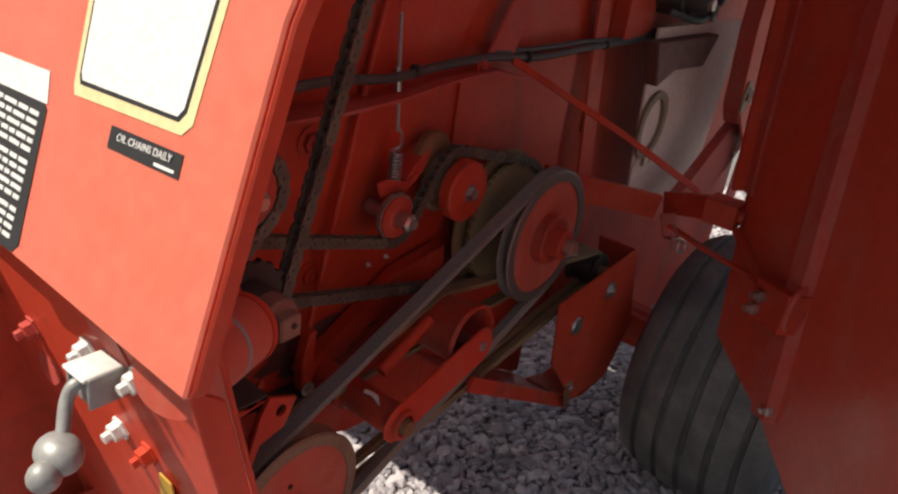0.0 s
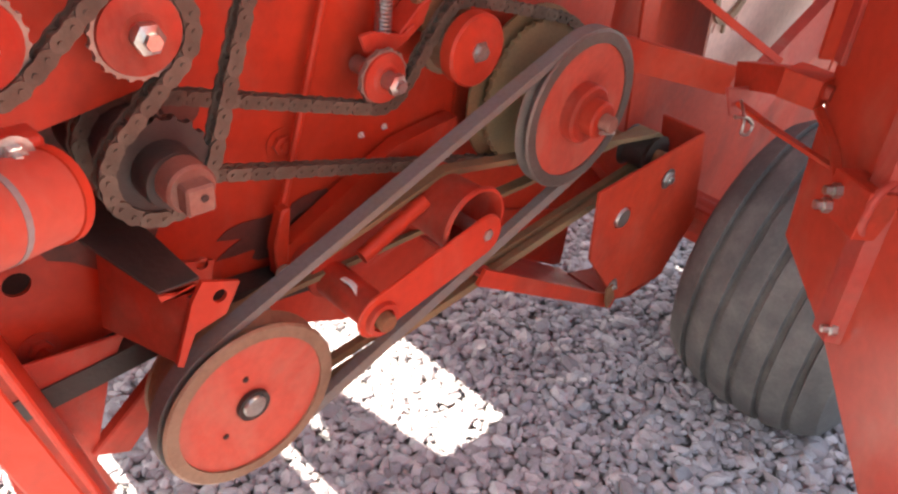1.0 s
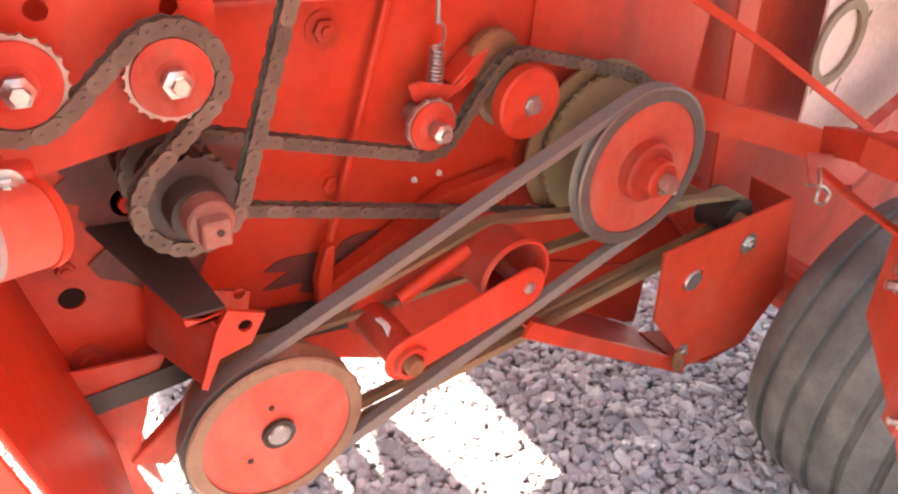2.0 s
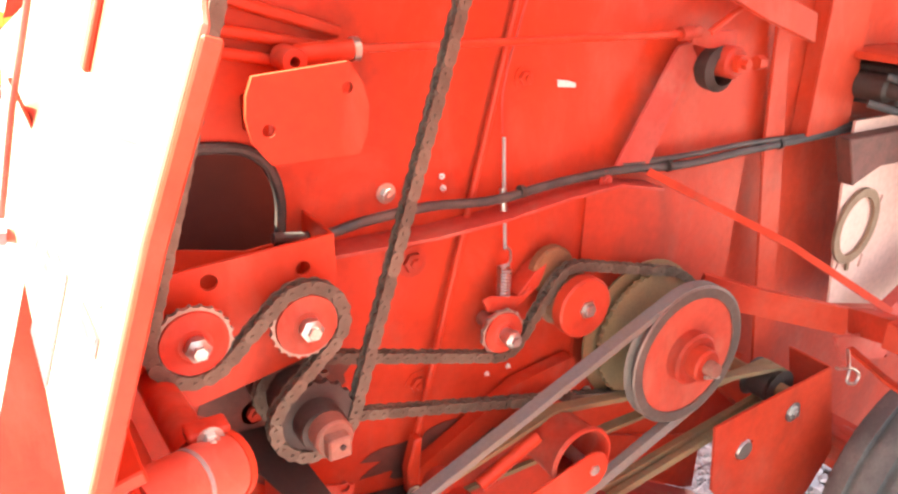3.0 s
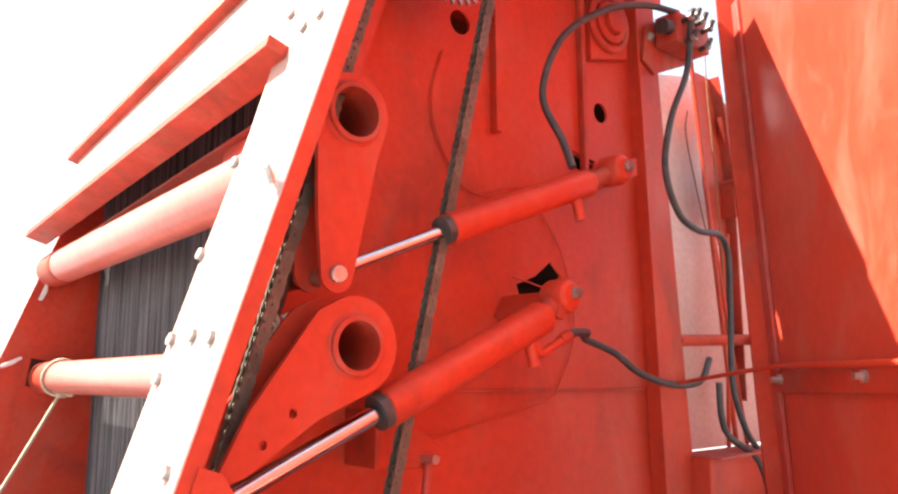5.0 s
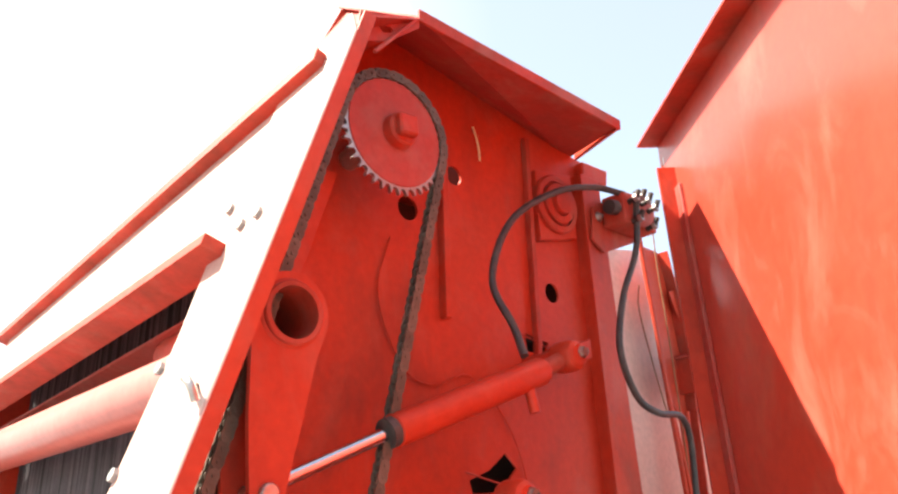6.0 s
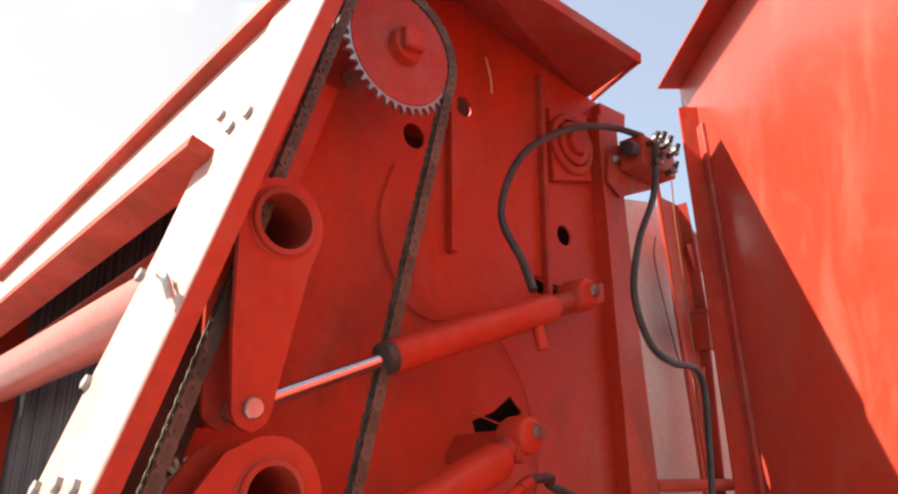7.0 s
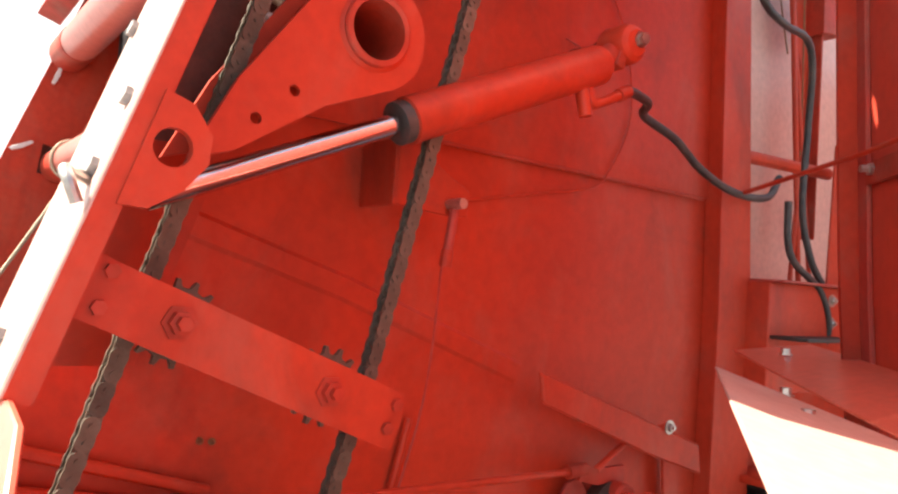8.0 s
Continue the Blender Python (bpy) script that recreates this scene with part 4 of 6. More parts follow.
def belt(label, wheels, y, wid=0.023, thick=0.013, mat=None):
    pts = [(x, y, z) for x, z in resample(wrap(wheels), 0.02)[0]]
    sec = [(-wid * 0.5, thick / 2), (wid * 0.5, thick / 2), (wid * 0.34, -thick / 2), (-wid * 0.34, -thick / 2)]
    bm = bmesh.new()
    n = len(pts)
    rings = []
    for i in range(n):
        a, b = Vector(pts[i - 1]), Vector(pts[(i + 1) % n])
        d = (b - a).normalized()
        nrm = Vector((d.z, 0, -d.x))
        rings.append([bm.verts.new(Vector(pts[i]) + nrm * v + Vector((0, u, 0))) for u, v in sec])
    for i in range(n):
        for j in range(4):
            bm.faces.new((rings[i][j], rings[i][(j + 1) % 4], rings[(i + 1) % n][(j + 1) % 4], rings[(i + 1) % n][j]))
    return single("drive_belt", bm, mat or BELT, label, "belt", "drive belts")


belt("long dusty grey V-belt between the two pulleys", [(LX, LZ, 0.134, 1), (BX, BZ, 0.143, 1)], VB, 0.026, 0.018)
RX, RZ = 1.800, 0.640
belt("brown dusty lower V-belt over the tension wheel", [(LX, LZ, 0.120, 1), (RX, RZ, 0.045, 1), (1.140, 0.728, 0.062, 1)], -0.034, mat=BELT_BROWN)
belt("brown dusty inner V-belt behind the tension wheel", [(LX, LZ, 0.110, 1), (RX, RZ, 0.045, 1)], -0.008, mat=BELT_BROWN)
t = thing("rear_pulley", "small dark pulley behind the bearing plate", "pulley")
part("rim", lathe([(0.02, -0.060), (0.050, -0.060), (0.040, -0.046), (0.040, 0.004), (0.050, 0.014), (0.02, 0.014)], RX, RZ, 32, closed=True), GREASE, t)
part("axle", lathe([(0, -0.092), (0.018, -0.092), (0.018, WALL - 0.006)], RX, RZ, 16), RUST, t)

# belt tension arm
arm = thing("belt_tensioner", "red belt tension arm with wheel and worn pivot", "lever arm")
EX, EZ = 1.138, 0.728
a0 = math.degrees(math.atan2(EZ - 0.652, EX - 0.930))
outline = circle(0.930, 0.652, 0.038, 14, a0 + 80, a0 + 280) + circle(EX + 0.012, EZ - 0.016, 0.040, 14, a0 - 100, a0 + 80)
part("plate", prism(outline, -0.134, -0.127, w=0.002), RED, arm)
part("back_plate", prism(outline, -0.010, -0.004, w=0.001), RED_WORN, arm)
wheel_part = part("wheel", lathe([(0.012, -0.030), (0.050, -0.030), (0.054, -0.050), (0.054, -0.100), (0.062, -0.122), (0.066, -0.122), (0.068, -0.116), (0.060, -0.100), (0.057, -0.050), (0.057, -0.018), (0.064, -0.012), (0.012, -0.010)], EX, EZ + 0.004, 48, closed=True), RED_WORN, arm)
part("wheel_bolt", lathe([(0, -0.126), (0.012, -0.126), (0.012, 0.0), (0, 0.0)], EX + 0.016, EZ - 0.016, 14), STEEL, wheel_part)
part("pivot_sleeve", lathe([(0.020, -0.142), (0.028, -0.142), (0.030, -0.134), (0.030, WALL - 0.002), (0.02, WALL - 0.002)], 0.935, 0.647, 28, closed=True), RED_WORN, arm)
part("pivot_pin", lathe([(0, -0.152), (0.014, -0.152), (0.016, -0.148), (0.016, WALL)], 0.937, 0.645, 18), RUST, arm)
part("bolt", moved(lathe([(0, 0.0), (0.011, 0.0), (0.011, -0.003), (0.007, -0.004), (0, -0.007)], 0, 0, 6), EX + 0.018, -0.134, EZ - 0.014), STEEL, arm)
part("rail", tube([(0.960, -0.052, 0.702), (1.085, -0.052, 0.762)], 0.013, 20), RED, arm)
single("white_clip", sweep(smooth_path([(0.922, -0.055, 0.680), (0.925, -0.075, 0.679), (0.924, -0.092, 0.670), (0.921, -0.104, 0.667)], 4), rect(0.011, 0.003), (0.3, 0, 1)), WHITE, "small white plastic strip caught beside the tension arm", "scrap")

# bearing plate and channel at the lower rear
hexp = thing("bearing_plate", "red six-sided bearing plate with slotted hole and bolts", "plate")
part("plate", holed([(1.535, 0.650), (1.930, 0.681), (2.020, 0.413), (1.925, 0.278), (1.724, 0.291), (1.560, 0.474)], [[(1.618, 0.549), (1.633, 0.529), (1.663, 0.534), (1.678, 0.566), (1.653, 0.579), (1.628, 0.567)]], -0.098, -0.092), RED, hexp)
part("side_web", prism([(2.012, 0.413), (2.020, 0.413), (1.938, 0.681), (1.930, 0.681)], -0.092, 0.02), RED, hexp)
bolt(hexp, 1.806, -0.098, 0.600, 0.016)
bolt(hexp, 1.684, -0.098, 0.352, 0.011)
part("bent_tab", sweep([(1.668, -0.104, 0.359), (1.672, -0.106, 0.329), (1.690, -0.103, 0.299), (1.720, -0.09, 0.282)], rect(0.030, 0.005), (0, 1, 0)), RUST, hexp, "rusty bent tab")
part("under_lip", sweep([(1.70, -0.03, 0.298), (1.80, -0.03, 0.268), (1.925, -0.03, 0.275), (2.015, -0.03, 0.408)], rect(0.13, 0.006), (0, 0, 1)), RED_WORN, hexp)
part("shaft_end", lathe([(0, -0.104), (0.022, -0.104), (0.024, -0.10), (0.024, -0.05)], 1.647, 0.552, 20), STEEL, hexp)
chan = thing("lower_channel", "red lower frame channel under the belts", "frame channel")
part("web", prism([(1.222, 0.572), (1.70, 0.295), (1.735, 0.285), (1.735, 0.45), (1.30, 0.60)], 0.084, 0.090), RED, chan)
part("lip", sweep([(1.222, 0.0, 0.566), (1.735, 0.0, 0.268)], rect(0.17, 0.006), (0.4, 0, 1)), RED_DUSTY, chan)
part("front_lip", sweep([(1.215, -0.085, 0.572), (1.735, -0.085, 0.270)], rect(0.008, 0.034), (0.4, 0, 1)), RED, chan)


# ---- lift arms and cylinders ----
def lift_arm(label, outline, cx, cz, r_in, holes, pins):
    t = thing("lift_arm", label, "lift arm", "lift arms")
    part("plate", holed(outline, [circle(cx, cz, r_in + 0.006, 28)] + [circle(x, z, 0.007, 12) for x, z in holes], -0.108, -0.098), RED, t)
    part("back_plate", holed([(x - 0.012, z + 0.004) for x, z in outline], [circle(cx, cz, r_in + 0.006, 28)], -0.050, -0.042), RED, t)
    part("tube", lathe([(r_in, -0.118), (r_in + 0.007, -0.118), (r_in + 0.009, -0.116), (r_in + 0.009, 0.07), (r_in, 0.30)], cx, cz, 40, closed=True), RED_WORN, t)
    part("weld", lathe([(r_in + 0.008, -0.108), (r_in + 0.014, -0.108), (r_in + 0.011, -0.111), (r_in + 0.008, -0.112)], cx, cz, 40, closed=True), RED, t)
    # dark disc that paints the shade inside the tube
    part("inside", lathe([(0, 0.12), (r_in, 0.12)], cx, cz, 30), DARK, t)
    for x, z in pins:
        part("pin", lathe([(0, -0.118), (0.012, -0.118), (0.014, -0.116), (0.014, 0.05), (0, 0.05)], x, z, 18), STEEL, t, "bare steel pin")
    return t


low_arm = [(0.652, 1.899), (0.702, 1.998), (0.808, 2.145)] + circle(0.874, 2.093, 0.076, 16, 125, -62) + [(0.812, 1.986), (0.702, 1.914)]
lift_arm("lower red lift arm with open tube end", low_arm, 0.874, 2.093, 0.038, [(0.770, 1.996), (0.725, 1.955)], [])
up_arm = circle(0.863, 2.459, 0.066, 18, 172, -12) + [(0.911, 2.400)] + circle(0.838, 2.200, 0.028, 10, -10, -170) + [(0.802, 2.30)]
lift_arm("upper red lift arm with open tube end", up_arm, 0.863, 2.459, 0.041, [], [(0.838, 2.200)])


def cylinder(label, rod0, rod1, end, eye, y, r, rr):
    t = thing("hydraulic_cylinder", label, "hydraulic cylinder", "hydraulic cylinders")
    v = lambda p: Vector((p[0], y, p[1]))
    a, b, c, e = v(rod0), v(rod1), v(end), v(eye)
    d = (c - b).normalized()
    part("rod", tube([a, b], rr, 20), CHROME, t, "bright chrome rod")
    part("gland", tube([b + d * 0.004, b + d * 0.020], r * 0.90, 28), HOSE, t, "black gland ring")
    bm = bmesh.new()
    prof = [(0.020, r * 0.9), (0.022, r), ((c - b).length - 0.012, r), ((c - b).length, r * 0.8), ((c - b).length + 0.004, 0.001)]
    n, rings = 32, []
    s = d.cross(Vector((0, 1, 0))).normalized()
    u = s.cross(d)
    for k, q in prof:
        rings.append([bm.verts.new(b + d * k + (s * math.cos(2 * math.pi * i / n) + u * math.sin(2 * math.pi * i / n)) * q) for i in range(n)])
    for p, q in zip(rings, rings[1:]):
        for i in range(n):
            bm.faces.new((p[i], p[(i + 1) % n], q[(i + 1) % n], q[i]))
    barrel = part("barrel", bm, RED, t)
    part("neck", tube([c - d * 0.004, e], r * 0.62, 20), RED_WORN, t)
    eye_part = part("eye", lathe([(0, y - 0.034), (0.022, y - 0.034), (0.030, y - 0.028), (0.034, y - 0.018), (0.034, y + 0.018), (0.030, y + 0.028), (0, y + 0.03)], e.x, e.z, 28), RED, t)
    part("bolt", moved(lathe([(0, -0.034), (0.014, -0.034), (0.014, -0.038), (0.010, -0.038), (0.010, -0.046), (0, -0.047)], 0, 0, 6), e.x + 0.008, y, e.z + 0.006), STEEL, eye_part)
    m = b.lerp(c, 0.86)
    part("port_boss", tube([m + Vector((0.004, -0.006, -r * 0.7)), m + Vector((0.012, -0.012, -r - 0.040))], 0.011, 14), RED, barrel)
    return t


cylinder("lower red hydraulic cylinder with chrome rod half out", (0.618, 1.852), (0.928, 1.987), (1.322, 2.158), (1.366, 2.198), -0.080, 0.033, 0.0150)
cylinder("upper red hydraulic cylinder with chrome rod half out", (0.835, 2.200), (1.072, 2.296), (1.484, 2.450), (1.566, 2.488), -0.066, 0.029, 0.0120)

# feed pipe between the lower cylinder and its hose
pipe = thing("feed_pipe", "bent red feed pipe at the lower cylinder port", "pipe")
part("pipe", tube(smooth_path([(1.286, -0.085, 2.118), (1.295, -0.088, 2.088), (1.317, -0.088, 2.092), (1.374, -0.088, 2.119)]), 0.0085, 12), RED, pipe)
part("ferrule", tube([(1.357, -0.088, 2.111), (1.381, -0.088, 2.123)], 0.0115, 14), RED_WORN, pipe)
# brackets that hold the cylinders' rear eyes
eye_low = thing("cylinder_bracket", "red welded bracket behind the lower cylinder eye", "bracket", "cylinder brackets")
part("cheek", prism([(1.345, 2.165), (1.372, 2.212), (1.400, 2.205), (1.375, 2.150)], -0.045, WALL - 0.009, w=0.002), RED, eye_low)
part("fork", prism([(1.330, 2.155), (1.352, 2.222), (1.366, 2.222), (1.350, 2.150)], -0.105, -0.050, w=0.002), RED_WORN, eye_low)
part("wire", tube([(1.40, 0.085, 2.256), (1.47, 0.080, 2.240), (1.535, 0.085, 2.228)], 0.002, 6), RED_DUSTY, eye_low)
eye_up = thing("cylinder_bracket", "red welded lug behind the upper cylinder eye", "bracket", "cylinder brackets")
part("plate", prism([(1.575, 2.475), (1.60, 2.515), (1.745, 2.565), (1.745, 2.520), (1.62, 2.470)], 0.0, WALL - 0.009, w=0.002), RED, eye_up)
part("wire", tube([(1.60, 0.085, 2.570), (1.72, 0.085, 2.545)], 0.002, 6), RED_DUSTY, eye_up)

# lug on the front flange
lug = thing("front_lug", "red drilled steel lug beside the front flange", "lug")
part("plate", holed([(0.560, 1.834), (0.587, 1.832), (0.619, 1.852), (0.641, 1.880), (0.643, 1.908), (0.624, 1.936), (0.596, 1.946)], [circle(0.606, 1.892, 0.019, 20)], -0.208, -0.196), RED, lug)

# bracket and pull wire under the lower cylinder
stop = thing("stop_bracket", "red folded stop bracket with pull rod and wire", "bracket")
part("plate", prism([(0.992, 1.988), (0.990, 1.892), (1.085, 1.884), (1.124, 1.886), (1.128, 1.925), (1.070, 1.955), (1.03, 1.99)], 0.000, 0.006, w=0.001), RED, stop)
part("side", prism([(0.986, 1.990), (0.992, 1.990), (0.992, 1.890), (0.986, 1.890)], 0.000, WALL - 0.002), RED, stop)
part("rod", tube([(1.090, -0.012, 1.895), (1.086, -0.010, 1.850), (1.083, -0.006, 1.812)], 0.0075, 12), RED_DUSTY, stop)
part("ferrule", tube([(1.0845, -0.008, 1.832), (1.083, -0.006, 1.806)], 0.0095, 12), RED_WORN, stop)
part("knob", tube([(1.088, -0.036, 1.902), (1.088, 0.0, 1.902)], 0.008, 14), STEEL, stop)
part("wire", tube(smooth_path([(1.083, 0.0, 1.82), (1.105, 0.055, 1.60), (1.070, 0.082, 1.392), (1.070, 0.082, 1.30)]), 0.0022, 6), RED_DUSTY, stop)

# ---- hood, top fittings ----
hood = thing("top_hood", "red sheet hood tilted out over the top sprocket", "hood")
bm = bmesh.new()
q = [(1.072, 0.108, 3.240), (1.86, 0.108, 3.122), (1.722, -0.155, 3.064), (1.085, -0.150, 3.075)]
for k in (0, 1):
    vs = [bm.verts.new((x, y, z + 0.006 * k)) for x, y, z in q]
    bm.faces.new(vs if k else vs[::-1])
bm.verts.ensure_lookup_table()
for i in range(4):
    j = (i + 1) % 4
    bm.faces.new((bm.verts[i], bm.verts[j], bm.verts[4 + j], bm.verts[4 + i]))
part("sheet", bevel(bm, 0.001, 1), RED_DUSTY, hood)
part("front_lip", sweep([(1.083, -0.152, 3.078), (1.724, -0.157, 3.066)], rect(0.006, 0.026), (0, 0, 1)), RED_WORN, hood)
part("end_lip", sweep([(1.724, -0.157, 3.068), (1.862, 0.085, 3.118)], rect(0.006, 0.020), (0, 0, 1)), RED, hood)
part("stay_hook", tube(smooth_path([(1.46, 0.085, 3.07), (1.468, 0.078, 3.02), (1.474, 0.080, 2.98)]), 0.0025, 6), DECAL_CREAM, hood)
part("rod", tube([(0.975, -0.158, 2.945), (1.035, -0.158, 3.015), (1.075, -0.158, 3.062)], 0.004, 8), RED_DUSTY, hood)
single("top_plate", holed([(0.936, 2.955), (0.948, 3.024), (1.085, 3.072), (1.085, 3.050), (1.010, 2.985)], [[(0.990, 3.005), (0.996, 3.013), (1.016, 3.020), (1.022, 3.014), (1.016, 3.005), (0.998, 2.999)]], -0.152, -0.147), RED_WORN, "dark red top corner plate with a slot", "plate")

single("top_closure", sheet_of([on_front(-0.203, 2.975, -0.006), on_front(0.10, 2.93, -0.006), (1.084, 0.100, 3.232), (1.092, -0.156, 3.072)], 0.004), RED_WORN, "dark red closing sheet between the front flange and the hood", "cover sheet")
seat = thing("bearing_housing", "red round bearing housing in stepped rings", "bearing")
for r0, r1, y0 in ((0.062, 0.080, 0.060), (0.036, 0.056, 0.052), (0.0, 0.030, 0.040)):
    part("ring" if r0 else "cap", lathe([(r0, y0 + 0.004), (max(r0, 0.001), y0), (r1 - 0.004, y0), (r1, y0 + 0.004), (r1, WALL - 0.008), (r0, WALL - 0.008)] if r0 else [(0, y0), (r1, y0), (r1 + 0.002, y0 + 0.004), (r1 + 0.002, WALL - 0.008)], 1.740, 2.934, 40, closed=bool(r0)), RED_WORN, seat)
part("plate", prism([(1.668, 3.015), (1.815, 3.04), (1.822, 2.86), (1.672, 2.82)], 0.072, WALL - 0.009, w=0.002), RED, seat)

valve = thing("valve_block", "dark hydraulic valve block with fittings and hoses", "valve")
part("body", bevel(box(1.90, 2.05, -0.03, 0.04, 2.90, 2.985, 0.004), 0.002), RED_WORN, valve)
for x, z in ((1.925, 2.990), (1.955, 3.000), (1.985, 2.998), (2.015, 2.985), (1.935, 2.935), (2.000, 2.930)):
    fitting = part("fitting", tube([(x, -0.030, z - 0.030), (x, -0.056, z - 0.026), (x + 0.004, -0.062, z - 0.006)], 0.0075, 10), GREASE, valve, "black hose elbow")
    part("nut", tube([(x, -0.050, z - 0.0275), (x, -0.060, z - 0.0255)], 0.0105, 6), STEEL, fitting, "bright steel nut")
part("cap", tube([(1.89, -0.01, 2.94), (1.86, -0.01, 2.935)], 0.020, 16), HOSE, valve)
hplate = thing("hinge_plate", "dark red bolted hinge plate at the top of the post", "plate")
part("plate", holed([(1.850, 2.860), (1.866, 2.955), (2.022, 3.043), (2.086, 3.048), (2.048, 2.893), (1.90, 2.83)], [circle(2.05, 2.985, 0.008, 10), circle(2.035, 2.925, 0.008, 10)], 0.044, 0.050), RED_WORN, hplate)
for x, z in ((1.885, 2.93), (1.97, 3.0), (2.03, 3.025), (2.025, 2.955)):
    bolt(hplate, x, 0.044, z, 0.009)
hinge = part("hinge", prism([(1.985, 2.82), (2.015, 2.82), (2.015, 3.06), (1.985, 3.06)], -0.112, -0.106), RED_WORN, gate)
part("pin", tube([(1.992, -0.119, 2.80), (1.992, -0.119, 3.08)], 0.009, 12, (1, 0, 0)), STEEL, hinge)
for z in (2.84, 2.93, 3.0):
    bolt(hinge, 2.003, -0.113, z, 0.010)
single("top_channel", prism([(1.860, 3.045), (1.968, 3.050), (1.976, 3.100), (1.862, 3.096)], 0.062, 0.12, w=0.003), RED, "red channel stub on top of the corner post", "channel")


def hose(label, pts, r=0.0085, mat=None):
    return single("hydraulic_hose", tube(smooth_path(pts, 10), r, 12), mat or HOSE, label, "hose", "hydraulic hoses")


hose("black hydraulic hose looping up from the upper cylinder", [(1.420, -0.075, 2.47), (1.430, -0.040, 2.54), (1.415, 0.0, 2.65), (1.484, 0.0, 2.80), (1.645, 0.0, 2.917), (1.81, 0.0, 2.98), (1.92, -0.02, 2.985)])
hose("black hydraulic hose hanging in a loop below the valve", [(1.935, -0.05, 2.985), (1.936, -0.03, 2.83), (1.870, -0.02, 2.69), (1.832, -0.02, 2.55), (1.882, -0.02, 2.44), (1.969, -0.02, 2.406), (2.10, 0.0, 2.41), (2.17, 0.02, 2.36), (2.20, 0.04, 2.22), (2.19, 0.04, 2.02), (2.22, 0.03, 1.90), (2.26, 0.02, 1.84)])
hose("black hydraulic hose from the lower cylinder round the post", [(1.374, -0.088, 2.119), (1.401, -0.080, 2.127), (1.492, -0.040, 2.132), (1.534, 0.0, 2.121), (1.632, 0.0, 2.092), (1.735, 0.01, 2.047), (1.871, 0.02, 2.018), (1.999, 0.02, 2.023), (2.08, 0.04, 2.08)])
hose("black hydraulic hose running down behind the post", [(2.055, 0.0, 2.02), (2.060, 0.0, 1.93), (2.095, 0.0, 1.88), (2.215, 0.0, 1.82), (2.262, 0.0, 1.73), (2.24, 0.02, 1.66), (2.16, 0.03, 1.655)])
for pts in ([(1.205, 0.086, 2.72), (1.176, 0.086, 2.63), (1.178, 0.086, 2.57), (1.203, 0.086, 2.506), (1.250, 0.086, 2.441), (1.32, 0.086, 2.425), (1.415, 0.086, 2.455), (1.50, 0.086, 2.40), (1.560, 0.084, 2.312), (1.592, 0.084, 2.20), (1.590, 0.086, 2.114), (1.545, 0.086, 2.03), (1.496, 0.086, 1.986), (1.324, 0.090, 1.951), (1.146, 0.09, 1.916)],):
    single("thin_wire", tube(smooth_path(pts, 8), 0.0022, 6), RED, "thin red painted wire clipped along the side wall", "wire")

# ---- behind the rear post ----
single("wall_rear_inner", prism([(2.02, 1.82), (3.4, 1.82), (3.4, 2.80), (2.65, 2.819), (2.536, 2.806), (2.434, 2.851), (2.339, 2.985), (2.06, 2.93)], 0.22, 0.226, w=0), PALE_PINK, "pale pink inner sheet behind the post", "machine wall", kind="structure")
single("wall_rear_cross", prism([(1.97, 1.22), (2.75, 1.22), (2.75, 1.82), (1.97, 1.82)], 0.11, 0.116), RED, "red cross sheet behind the post", "machine wall", kind="structure")
for a, b, r in (((2.16, 0.10, 2.98), (2.30, 0.10, 1.80), 0.007), ((2.31, 0.10, 2.45), (2.25, 0.10, 1.80), 0.006), ((2.20, 0.10, 2.60), (2.36, 0.10, 1.80), 0.006), ((2.03, 0.10, 2.13), (2.42, 0.10, 2.14), 0.016)):
    single("brace_rod", tube([a, b], r, 12), RED, "slim red brace rod behind the corner post", "rod", "brace rods")
# two unseen sheets added to shut out skylight and sun behind the post
single("wall_tail_side", box(2.95, 2.956, -0.70, 0.22, 1.30, 2.55, 0), RED, "plain red sheet added behind the door to block the sky", "machine wall", kind="structure")
single("wall_tail_roof", box(1.91, 3.4, 0.226, FAR, 2.74, 2.746, 0), RED, "plain red roof sheet added unseen over the tail section", "machine wall", kind="structure")
brace = thing("brace_plate", "long tapered red brace plate behind the corner post", "plate")
part("plate", prism([(2.238, 2.955), (2.322, 2.953), (2.355, 2.814), (2.377, 2.636), (2.375, 2.440), (2.375, 1.960), (2.355, 1.960), (2.335, 2.42), (2.277, 2.548), (2.250, 2.734), (2.225, 2.917)], 0.140, 0.146), RED, brace)
part("fold", sweep([(2.326, 0.125, 2.950), (2.358, 0.125, 2.814), (2.380, 0.125, 2.636), (2.378, 0.125, 1.96)], rect(0.006, 0.034), (0, 1, 0)), RED_WORN, brace)
part("gusset", prism([(2.343, 2.934), (2.462, 2.882), (2.481, 2.859), (2.373, 2.832)], 0.150, 0.156), RED_WORN, brace)
single("tail_plate", prism([(2.323, 2.818), (2.450, 2.860), (2.453, 2.759), (2.361, 2.741)], 0.118, 0.124), RED, "small red plate between the brace and the door", "plate", "tail plates")
tail = thing("tail_box", "dark red box section behind the corner post", "box")
part("body", prism([(2.348, 2.613), (2.458, 2.614), (2.461, 2.524), (2.350, 2.507)], 0.090, 0.150), RED_WORN, tail)
